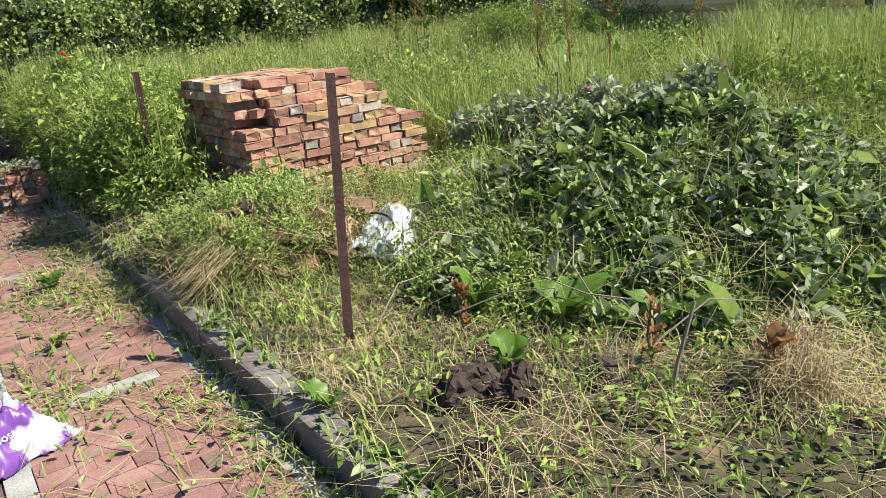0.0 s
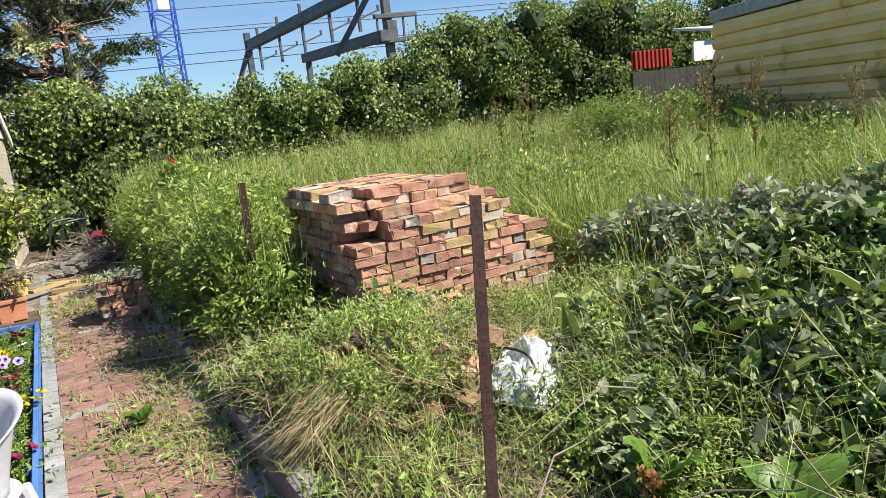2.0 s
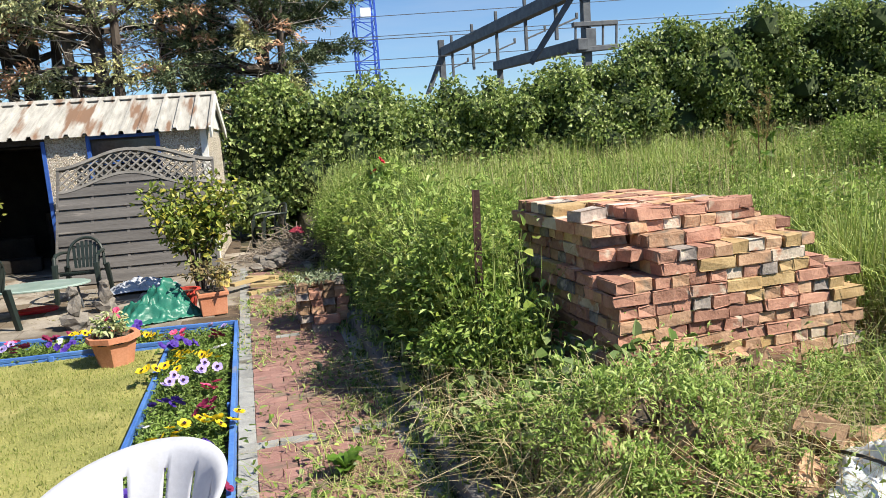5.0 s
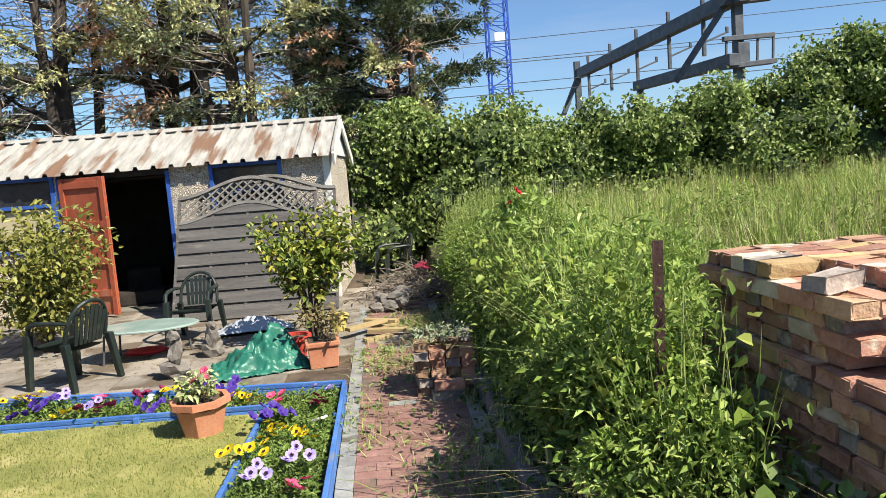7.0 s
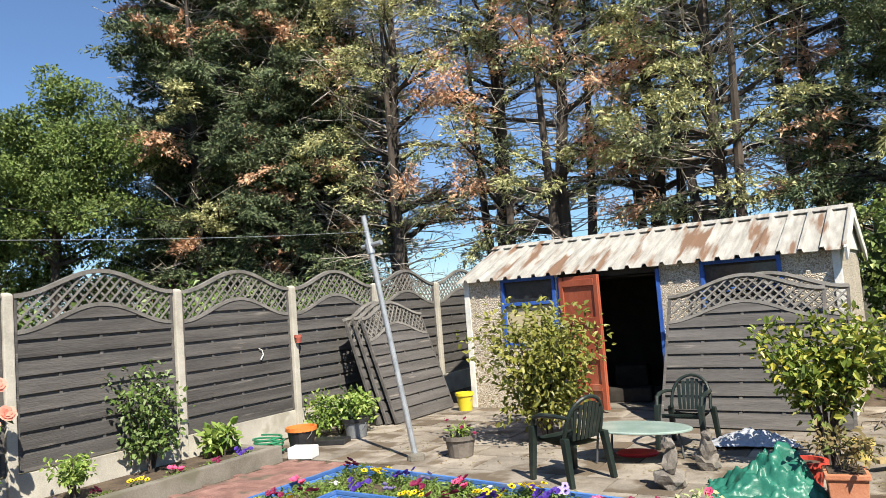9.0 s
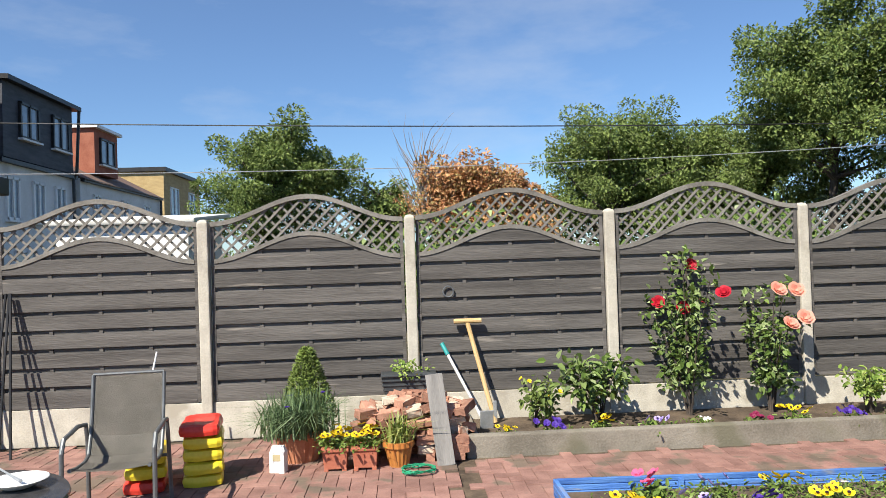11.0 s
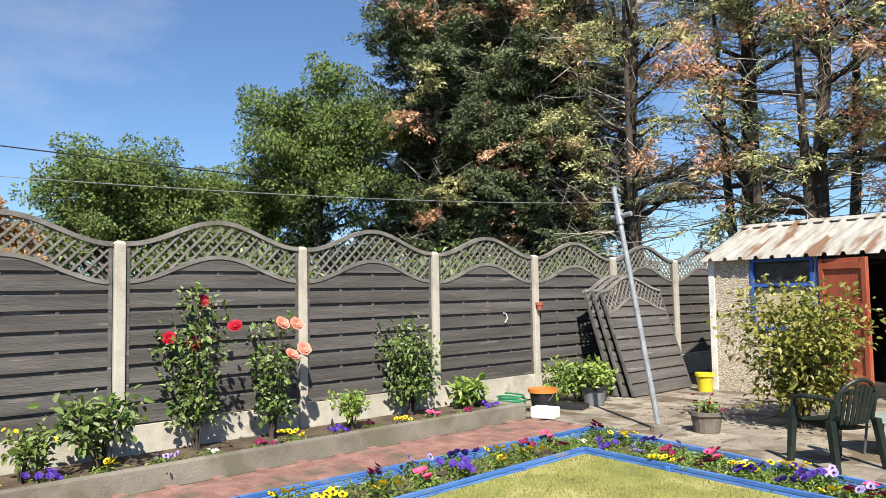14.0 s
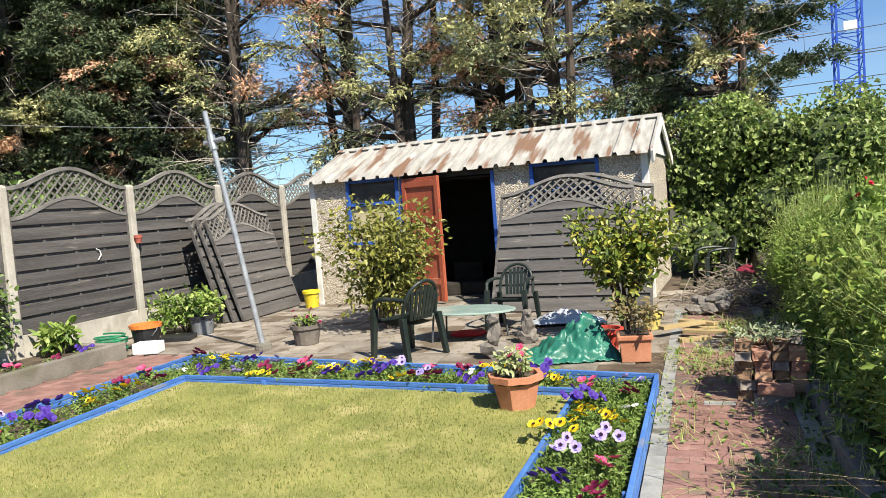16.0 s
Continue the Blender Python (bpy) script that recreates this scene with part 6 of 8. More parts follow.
ORANGE = surf("orange_plastic", (0.6, 0.16, 0.03), (0.72, 0.24, 0.06), 5, 0.5, 0.05, 50)
bucket(pose(-5.98, 6.95, 0), 0.13, 0.17, 0.3, BLACK, ORANGE, "black bucket with orange rim by the border")
bucket(pose(-5.9, 7.9, 0), 0.13, 0.16, 0.24, surf("grey_plastic", (0.12, 0.13, 0.14), (0.2, 0.21, 0.22), 5, 0.55, 0.06, 50), BLACK, "grey plastic bucket beside the leaning panels")
bucket(pose(-5.45, 10.0, 0), 0.1, 0.125, 0.27, surf("yellow_plastic", (0.55, 0.42, 0.02), (0.66, 0.52, 0.04), 5, 0.5, 0.05, 50), surf("yellow_plastic_rim", (0.65, 0.5, 0.02), (0.75, 0.6, 0.05), 5, 0.5, 0.05, 50), "bright yellow bucket near the shed corner")
tagged(part("polystyrene_box", box(B(), 0.3, 0.2, 0.13, (-5.72, 6.68, 0), (0, 0, 15), bevel=0.012), WHITE_PLAIN, None), "white polystyrene box on the path", "box")
tray = thing("seed_tray", "black plastic seed tray on the ground", "tray", pose(-5.95, 7.45, 0, 0, 0, 20))
bm = B()
box(bm, 0.42, 0.28, 0.06, bevel=0.01)
part("body", bm, BLACK, tray)
hose = thing("garden_hose", "loosely coiled green garden hose", "hose", pose(-6.35, 6.75, 0.02))
bm = B()
tube(bm, [((0.2 + 0.03 * math.sin(a * 0.7)) * math.cos(a), (0.15 + 0.02 * math.cos(a)) * math.sin(a), 0.02 + 0.012 * a / 2) for a in [i * 0.35 for i in range(80)]], 0.012, 6)
part("coil", bm, surf("green_hose", (0.02, 0.16, 0.08), (0.04, 0.24, 0.12), 5, 0.4, 0.05, 50), hose)

# ---------------------------------------------------------------- leaning panels
for x, y, th, rz in ((-5.85, 9.52, 19, 90), (-5.98, 9.46, 18, 90.5), (-6.1, 9.4, 17.5, 91)):
    p = copy_thing(panel0, pose(x, y, 0.012, -th, 0, rz) @ Matrix.Diagonal((0.88, 1, 0.95, 1)))
    p.parent, p.name = None, "leaning_fence"
    tagged(p, "spare grey arched fence panel leaning against the fence", "fence panel", "leaning spare panels")
for x, y, th, rz in ((-1.36, 8.98, 26.5, -4), (-1.12, 9.08, 26.5, -4)):
    p = copy_thing(panel0, pose(x, y, 0.012, -th, 0, rz))
    p.parent, p.name = None, "leaning_fence"
    tagged(p, "grey arched fence panel leaning against the shed", "fence panel", "leaning spare panels")

# ---------------------------------------------------------------- furniture


def garden_chair(m, material, label, group="garden chairs", name="garden_chair"):
    """Moulded plastic armchair: slatted rounded back, arms flowing into tapered legs; faces -y."""
    root = thing(name, label, "chair", m, group)
    bm = B()
    W, D = 0.46, 0.44
    rows = []
    for i in range(9):
        v = i / 8
        y = -D / 2 + D * v
        z = 0.40 - 0.035 * math.sin(v * math.pi * 0.9) - 0.02 * v
        rows.append([bm.verts.new((W / 2 * (1 - 0.12 * v) * u, y - 0.03 * (1 - u * u) * (1 - v), z - 0.015 * (1 - u * u))) for u in [k / 4 - 1 for k in range(9)]])
    for a, b in zip(rows, rows[1:]):
        for k in range(8):
            bm.faces.new((a[k], a[k + 1], b[k + 1], b[k]))
    bmesh.ops.solidify(bm, geom=bm.faces[:], thickness=0.014)
    part("seat", bm, material, root)
    # back frame: an arch leaning back
    arch_pts = []
    for i in range(21):
        a = math.pi * i / 20
        x = 0.235 * math.cos(a)
        zz = 0.42 + 0.30 * (abs(math.sin(a)) ** 0.55 if 0 < i < 20 else 0) + 0.08 * math.sin(a)
        arch_pts.append((x, 0.2 + (zz - 0.42) * 0.28 - 0.03 * (x / 0.235) ** 2, zz))
    bm = B()
    tube(bm, arch_pts, 0.02, 8)
    part("back_frame", bm, material, root)
    for k in range(7):
        x = -0.165 + 0.055 * k
        ztop = 0.42 + 0.34 * (1 - (x / 0.24) ** 2) ** 0.4
        bm = B()
        n = 6
        prev = None
        for i in range(n + 1):
            z = 0.4 + (ztop - 0.4) * i / n
            y = 0.2 + (z - 0.42) * 0.28 + 0.02 * (1 - (x / 0.2) ** 2)
            w = 0.018 + 0.002 * i / n
            q = [bm.verts.new((x * (0.85 + 0.15 * i / n) + dx, y + dy, z)) for dx, dy in ((-w, -0.005), (w, -0.005), (w, 0.006), (-w, 0.006))]
            if prev:
                for a in range(4):
                    bm.faces.new((prev[a], prev[(a + 1) % 4], q[(a + 1) % 4], q[a]))
            prev = q
        part("back_slat", bm, material, root)
    for s in (-1, 1):
        bm = B()
        tube(bm, [(s * 0.235, 0.24, 0.62), (s * 0.265, 0.1, 0.635), (s * 0.27, -0.1, 0.63), (s * 0.265, -0.2, 0.6), (s * 0.26, -0.235, 0.5)], [0.016, 0.022, 0.025, 0.024, 0.022], 8)
        part("armrest", bm, material, root)
        for y0, y1, z0 in ((-0.235, -0.27, 0.52), (0.2, 0.27, 0.44)):
            bm = B()
            box(bm, 0.05, 0.055, z0, (0, 0, 0), bevel=0.008, taper=1.25)
            for v in bm.verts:
                t = v.co.z / z0
                v.co.x += s * (0.275 - 0.02 * t)
                v.co.y += y1 + (y0 - y1) * t
            part("leg", bm, material, root)
    bm = B()
    box(bm, 0.44, 0.02, 0.05, (0, -0.215, 0.36), bevel=0.006)
    part("apron", bm, material, root)
    return root


gc = garden_chair(pose(-2.38, 6.52, 0.0, 0, 0, -115) @ Matrix.Scale(0.93, 4), PLASTIC_GREEN, "dark green plastic garden armchair at the low table")
copy_thing(gc, pose(-1.7, 8.02, 0.0, 0, 0, -6) @ Matrix.Scale(0.93, 4))
copy_thing(gc, pose(0.55, 10.9, 0.0, 0, 0, -70) @ Matrix.Scale(0.93, 4))


def shell_chair(m, label):
    """One-piece tub chair: wraparound slotted back on a dished seat and four splayed legs; faces -y."""
    root = thing("tub_chair", label, "chair", m)
    bm = B()
    na, nz = 84, 8
    g = []
    for i in range(na + 1):
        a = radians(-118 + 236 * i / na)
        c = math.cos(a * 0.5) ** 1.1
        top = 0.57 + 0.175 * max(0.0, c - 0.25) / 0.75
        row = []
        for k in range(nz + 1):
            t = k / nz
            r_ = 0.19 + 0.065 * t ** 1.3
            flare = 0.02 if k == nz else 0.0
            row.append(bm.verts.new(((r_ + flare) * math.sin(a) * 1.0, (r_ + flare) * math.cos(a) * 0.95 + 0.06 * t * max(0, math.cos(a)), 0.4 + (top - 0.4) * t - (0.012 if k == nz else 0))))
        g.append(row)
    slots = [na // 2 + q for q in (-15, -5, 4, 14)]
    for i in range(na):
        for k in range(nz):
            if i in slots and 1 <= k <= nz - 3:
                continue
            bm.faces.new((g[i][k], g[i + 1][k], g[i + 1][k + 1], g[i][k + 1]))
    for f in bm.faces:
        f.smooth = True
    bmesh.ops.recalc_face_normals(bm, faces=bm.faces)
    bmesh.ops.solidify(bm, geom=bm.faces[:], thickness=0.006)
    part("back_shell", bm, PLASTIC_WHITE, root, "smooth slotted wraparound back")
    bm = B()
    lathe(bm, [(0.22, 0.385), (0.235, 0.4), (0.22, 0.408), (0.1, 0.395), (0.02, 0.39)], 40)
    part("seat", bm, PLASTIC_WHITE, root)
    for sx in (-1, 1):
        for sy in (-1, 1):
            bm = B()
            tube(bm, [(sx * 0.17, sy * 0.16, 0.39), (sx * 0.2, sy * 0.19, 0.2), (sx * 0.235, sy * 0.23, 0.0)], [0.03, 0.024, 0.018], 10)
            part("leg", bm, PLASTIC_WHITE, root)
    return root


wc = shell_chair(pose(-0.2, 0.84, 0.0, 0, 0, -35), "white moulded plastic tub chair beside the path")
wpot = pot("seedling_pot", pose(-0.26, 0.78, 0.408), 0.05, 0.065, 0.1, BLACK, "small black seedling pot on the white chair", 16, 0.006)

low = thing("low_table", "low oval table with pale green top and thin legs", "table", pose(-2.0, 7.3, 0, 0, 0, -3))
bm = B()
lathe(bm, [(0.5, 0.30), (0.52, 0.307), (0.52, 0.318), (0.5, 0.325)], 40)
for v in bm.verts:
    v.co.y *= 0.62
part("tabletop", bm, surf("pale_green_top", (0.24, 0.33, 0.29), (0.36, 0.44, 0.39), 4, 0.25, 0.04, 40), low)
for sx in (-1, 1):
    for sy in (-1, 1):
        bm = B()
        tube(bm, [(sx * 0.36, sy * 0.2, 0), (sx * 0.33, sy * 0.18, 0.3)], 0.012, 8)
        part("leg", bm, STEEL, low)
lid = thing("plastic_disc", "red plastic lid lying on the patio", "lid", pose(-2.1, 7.55, 0.0, 0, 0, 10))
bm = B()
lathe(bm, [(0.2, 0), (0.21, 0.02), (0.19, 0.035), (0.05, 0.04)], 28)
for v in bm.verts:
    v.co.y *= 0.7
part("disc", bm, surf("red_plastic_lid", (0.55, 0.02, 0.03), (0.68, 0.04, 0.04), 5, 0.4, 0.04, 50), lid)


def rock(bm, r, at, seed, squash=(1, 1, 0.8), cuts=2, crumb=0.1):
    v0 = bmesh.ops.create_icosphere(bm, subdivisions=cuts, radius=r)["verts"]
    o = Vector((seed * 3.1, seed * 1.7, seed * 0.9))
    for v in v0:
        v.co += v.co.normalized() * noise.noise(v.co / r * 1.1 + o) * r * 0.6
        v.co += Vector(noise.noise_vector(v.co / r * 3 + o)) * r * crumb
        v.co += Vector(noise.noise_vector(v.co / r * 7 + o)) * r * crumb * 0.6
        v.co = Vector((v.co.x * squash[0], v.co.y * squash[1], v.co.z * squash[2])) + Vector(at)


STONE = surf("grey_cast_stone", (0.12, 0.105, 0.09), (0.25, 0.225, 0.195), 8, 0.9, 0.4, 60, stain=(0.1, 0.1, 0.09), stain_scale=6, stain_at=0.58)
for (x, y, h, lab) in ((-1.5, 6.42, 0.42, "small weathered grey stone garden ornament by the border"), (-1.35, 7.15, 0.34, "stubby grey stone garden ornament on the patio")):
    bm = B()
    rock(bm, 0.1, (0, 0, 0.08), x, (1.1, 1.5, 0.9))
    rock(bm, 0.075, (0, -0.05, h * 0.55), x + 1, (0.9, 0.9, 1.5))
    rock(bm, 0.05, (0, -0.07, h * 0.9), x + 2, (1, 1, 1.1))
    o = tagged(part("garden_statue", bm, STONE, None), lab, "statue")
    o.matrix_basis = pose(x, y, -0.01, 0, 0, 30)


def cloth(name, m, sx, sy, h, material, label, cat, seed, res=34, fold=4.0, peak=(0, 0)):
    """A crumpled sheet: folded height field with a hem, thickened."""
    bm = B()
    g = []
    for i in range(res + 1):
        row = []
        for k in range(res + 1):
            u, v = i / res * 2 - 1, k / res * 2 - 1
            rr_ = math.sqrt((u - peak[0]) ** 2 + (v - peak[1]) ** 2)
            n1 = noise.noise(Vector((u * fold, v * fold, seed)))
            n2 = noise.noise(Vector((u * fold * 2.7, v * fold * 2.7, seed + 5)))
            ridge = 1 - abs(n1) * 2
            edge = max(0, 1 - max(abs(u), abs(v)) ** 4)
            z = h * max(0.0, (1 - rr_ * 0.85)) * (0.55 + 0.45 * ridge) * edge + h * 0.28 * edge * max(0, ridge) * 0.8 + abs(n2) * h * 0.16
            a = 0.12 * noise.noise(Vector((u * 2, v * 2, seed + 9)))
            row.append(bm.verts.new((sx * (u + a), sy * (v + a * 1.3), z + 0.004)))
        g.append(row)
    for i in range(res):
        for k in range(res):
            bm.faces.new((g[i][k], g[i + 1][k], g[i + 1][k + 1], g[i][k + 1]))
    for f in bm.faces:
        f.smooth = True
    bmesh.ops.recalc_face_normals(bm, faces=bm.faces)
    bmesh.ops.solidify(bm, geom=bm.faces[:], thickness=0.004)
    o = tagged(part(name, bm, material, None), label, cat)
    o.matrix_basis = m
    return o


cloth("tarpaulin", pose(-0.78, 6.42, 0, 0, 0, 15), 0.42, 0.28, 0.32, surf("green_tarpaulin", (0.014, 0.11, 0.075), (0.03, 0.18, 0.125), 6, 0.4, 0.1, 50), "crumpled dark green tarpaulin bag on the patio", "tarpaulin", 3.3, 56, 2.7, (0.35, 0.2))
cloth("plastic_sheet", pose(-1.1, 8.15, 0.02, 0, 0, 5), 0.42, 0.18, 0.13, surf("cloudy_plastic", (0.34, 0.36, 0.4), (0.46, 0.48, 0.52), 2, 0.3, 0.06, 50, spec=0.7), "crumpled cloudy plastic sheeting on the patio", "plastic sheet", 7.7, 40, 5.0)
cloth("rubble_sack", pose(2.3, 0.84, 0.2, 0, 0, 35), 0.27, 0.22, 0.17, surf("white_woven_sack", (0.6, 0.63, 0.68), (0.76, 0.79, 0.82), 6, 0.6, 0.1, 60), "crumpled white woven sack half buried in weeds", "sack", 12.1, 36, 2.2, (0.1, -0.1))
cloth("rubble_sack", pose(2.14, 0.6, 0.17, 0, 0, 20), 0.09, 0.15, 0.1, surf("white_woven_sack_torn", (0.6, 0.63, 0.68), (0.76, 0.79, 0.82), 6, 0.6, 0.1, 60), "torn white sack flap lying in the weeds", "sack", 15.1, 24, 2.2)
bm = B()
tube(bm, [(2.2 + 0.02 * math.sin(i), 0.6 + 0.05 * i, 0.33 + 0.05 * math.sin(i / 7 * 3.1)) for i in range(8)], 0.007, 6)
tagged(part("cable_offcut", bm, BLACK, None), "black ribbed cable offcut lying over the sack", "cable")
# compost bag with lettering
cb = thing("compost_bag", "crumpled purple and white compost bag lying on the path", "bag", pose(0.05, 0.2, 0.0, 0, 0, 25))
tmp = cloth("bag_body", pose(0, 0, 0), 0.23, 0.2, 0.24, surf("purple_white_print", (0.13, 0.045, 0.24), (0.2, 0.08, 0.34), 4, 0.3, 0.05, 40, stain=(0.72, 0.7, 0.75), stain_scale=5.5, stain_at=0.5), "", "", 21.4, 30, 2.4)
tmp.parent = cb
for key in ("label", "category"):
    if key in tmp:
        del tmp[key]


def lettering(text, size, m, material, parent):
    cu = bpy.data.curves.new("lettering", "FONT")
    cu.body, cu.size, cu.extrude = text, size, 0.001
    cu.align_x = "CENTER"
    tmp_ob = bpy.data.objects.new("lettering", cu)
    me = bpy.data.meshes.new_from_object(tmp_ob)
    bpy.data.objects.remove(tmp_ob)
    me.materials.clear()
    me.materials.append(material)
    o = new("lettering", me)
    o.parent = parent
    o.matrix_basis = m
    return o


lettering("compost", 0.05, pose(-0.06, -0.13, 0.1, 40, 0, 6), WHITE_PLAIN, cb)

# terrace table, sling chair, bags by the fence
tb = thing("round_table", "round dark glass-topped garden table", "table", pose(-2.86, -1.74, 0))
bm = B()
lathe(bm, [(0.5, 0.70), (0.515, 0.703), (0.52, 0.715), (0.515, 0.728), (0.49, 0.73), (0.05, 0.731)], 56)
part("tabletop", bm, surf("speckled_dark_glass", (0.02, 0.02, 0.022), (0.06, 0.06, 0.065), 30, 0.16, 0.02, 120, spec=0.6), tb)
for k in range(4):
    a = k * math.pi / 2 + 0.5
    bm = B()
    tube(bm, [(0.42 * math.cos(a), 0.42 * math.sin(a), 0), (0.36 * math.cos(a), 0.36 * math.sin(a), 0.45), (0.42 * math.cos(a), 0.42 * math.sin(a), 0.705)], 0.016, 8)
    part("leg", bm, STEEL, tb)
bowl = thing("bowl", "shallow white bowl on the dark table", "bowl", pose(-3.08, -1.48, 0.732))
bm = B()
lathe(bm, [(0.05, 0), (0.06, 0.004), (0.1, 0.025), (0.115, 0.032), (0.112, 0.035), (0.095, 0.028), (0.05, 0.012)], 32)
part("body", bm, WHITE_PLAIN, bowl)
bm = B()
tube(bm, [(0.02, 0.02, 0.03), (-0.05, -0.07, 0.045), (-0.09, -0.13, 0.06)], [0.008, 0.004, 0.005], 6)
part("spoon", bm, GALV, bowl)
SLING = surf("grey_sling_mesh", (0.17, 0.16, 0.14), (0.25, 0.235, 0.21), 4, 0.8, 0.1, 140)
CHFRAME = surf("grey_tube_frame", (0.1, 0.11, 0.115), (0.16, 0.17, 0.18), 5, 0.4, 0.04, 40, metal=0.4)
sl = thing("sling_chair", "grey mesh sling patio chair with tubular frame", "chair", pose(-4.8, -1.74, 0, 0, 0, 98) @ Matrix.Scale(0.92, 4))
bm = B()
prof = [(-0.25, 0.43), (-0.1, 0.405), (0.1, 0.395), (0.2, 0.42), (0.27, 0.55), (0.33, 0.75), (0.38, 0.97)]
prev = None
for y, z in prof:
    r_ = [bm.verts.new((x, y, z - 0.02 * (1 - (x / 0.24) ** 2))) for x in (-0.24, -0.12, 0, 0.12, 0.24)]
    if prev:
        for i in range(4):
            bm.faces.new((prev[i], prev[i + 1], r_[i + 1], r_[i]))
    prev = r_
bmesh.ops.solidify(bm, geom=bm.faces[:], thickness=0.005)
part("sling", bm, SLING, sl, "grey woven mesh seat and back")
for s in (-1, 1):
    bm = B()
    tube(bm, [(s * 0.25, y, z) for y, z in prof], 0.013, 8)
    part("side_rail", bm, CHFRAME, sl)
    bm = B()
    tube(bm, [(s * 0.29, -0.3, 0), (s * 0.29, -0.27, 0.55), (s * 0.29, -0.22, 0.63), (s * 0.29, 0.1, 0.65), (s * 0.28, 0.26, 0.63), (s * 0.28, 0.3, 0.5), (s * 0.29, 0.33, 0)], 0.016, 8)
    part("arm_frame", bm, CHFRAME, sl)
bm = B()
tube(bm, [(-0.25, 0.385, 0.97), (0.25, 0.385, 0.97)], 0.012, 8)
tube(bm, [(-0.28, 0.24, 0.37), (0.28, 0.24, 0.37)], 0.012, 8)
part("crossbar", bm, CHFRAME, sl)


def sack(m, material, band, label, group, sx=0.46, sy=0.28, sz=0.094):
    root = thing("bag", label, "bag", m, group)
    bm = B()
    box(bm, sx, sy, sz, bevel=sz * 0.42)
    bmesh.ops.subdivide_edges(bm, edges=bm.edges[:], cuts=2, use_grid_fill=True)
    for v in bm.verts:
        v.co += Vector(noise.noise_vector(v.co * 9)) * 0.012
        v.co.z = max(0.002, v.co.z)
    part("sack", bm, material, root)
    part("printed_band", box(B(), sx * 0.36, sy + 0.004, sz * 0.5, (sx * 0.2, 0, sz * 0.25), bevel=0.01), band, root, "red printed band")
    return root


BAG_YEL = surf("yellow_bag_plastic", (0.62, 0.5, 0.02), (0.75, 0.62, 0.05), 6, 0.35, 0.12, 50)
BAG_RED = surf("red_bag_print", (0.55, 0.03, 0.02), (0.68, 0.06, 0.04), 6, 0.35, 0.1, 50)
for k in range(5):
    sack(pose(-5.6 + 0.01 * math.sin(k * 2), -1.42 + 0.015 * math.sin(k * 3), 0.001 + k * 0.092, 0, 0, 12 + 3 * math.sin(k)), BAG_YEL if k < 4 else BAG_RED, BAG_RED if k < 4 else BAG_YEL, "yellow plastic sack in a stacked pile by the fence" if k < 4 else "red and yellow plastic sack on top of the pile", "stacked yellow sacks")
for k in range(3):
    sack(pose(-5.5, -1.8 + 0.015 * math.sin(k * 3), 0.001 + k * 0.1, 0, 0, 10 + 4 * math.sin(k)), BAG_YEL if k else BAG_RED, BAG_RED, "yellow plastic sack in a low pile behind the chair", "stacked yellow sacks")
PURPLE = surf("purple_bag_plastic", (0.14, 0.03, 0.22), (0.24, 0.07, 0.36), 6, 0.3, 0.15, 50, stain=(0.5, 0.35, 0.62), stain_scale=6, stain_at=0.62)
o = sack(pose(-6.5, -4.0, 0.33, 0, 80, 90), PURPLE, PURPLE, "shiny purple compost sack propped by the fence", "", 0.6, 0.36, 0.16)

# long tools leaning on the fence


def pole_tool(name, label, foot, top, r, material, extra=None, cat="tool"):
    root = thing(name, label, cat)
    bm = B()
    tube(bm, [foot, top], r, 8)
    part("shaft", bm, material, root)
    if extra:
        extra(root, Vector(foot), Vector(top))
    return root


PINE = surf("varnished_pine_handle", (0.48, 0.32, 0.14), (0.6, 0.43, 0.22), 4, 0.55, 0.1, 40, stretch=(4, 4, 0.6))
WORN = surf("worn_brown_handle", (0.2, 0.09, 0.04), (0.32, 0.17, 0.09), 4, 0.6, 0.1, 40)
ALU = surf("white_enamel_tube", (0.5, 0.51, 0.52), (0.66, 0.67, 0.68), 5, 0.4, 0.05, 50)
for i, (yf, yt) in enumerate(((-3.5, -3.49), (-3.4, -3.46), (-3.28, -3.45))):
    rod = pole_tool("metal_rod", "long black metal rod leaning on the fence", (-6.5 + 0.03 * i, yf, 0), (-6.83, yt, 1.42), 0.012, BLACK, cat="rod")
    tagged(rod, group="black metal rods")
def shovel_head(root, f, t):
    bm = B()
    tube(bm, [t + Vector((0, -0.2, 0)), t + Vector((0, -0.17, 0.08)), t + Vector((0, 0.0, 0.1)), t + Vector((0, 0.17, 0.08)), t + Vector((0, 0.19, -0.02)), t + Vector((0, 0.05, -0.26)), t + Vector((0, 0, -0.3))], 0.017, 8)
    tube(bm, [t + Vector((0, -0.2, 0)), t + Vector((0, -0.12, -0.16)), t + Vector((0, -0.02, -0.3))], 0.017, 8)
    part("loop_handle", bm, STEEL, root)
    d = (t - f)
    bm = B()
    tube(bm, [f + d * 0.3, f + d * 0.72], 0.03, 10)
    part("grip", bm, WORN, root, "worn brown wooden grip")
pole_tool("edging_tool", "old loop-handled tool with brown wooden grip by the fence", (-6.45, -3.9, 0), (-6.8, -3.83, 1.0), 0.016, STEEL, shovel_head)
pole_tool("broom_handle", "white metal handle leaning on the fence", (-6.4, -3.76, 0), (-6.82, -3.68, 0.92), 0.014, ALU)
pole_tool("broom_handle", "white metal handle leaning by the purple sack", (-6.2, -4.4, 0.0), (-6.6, -4.17, 0.82), 0.014, ALU)
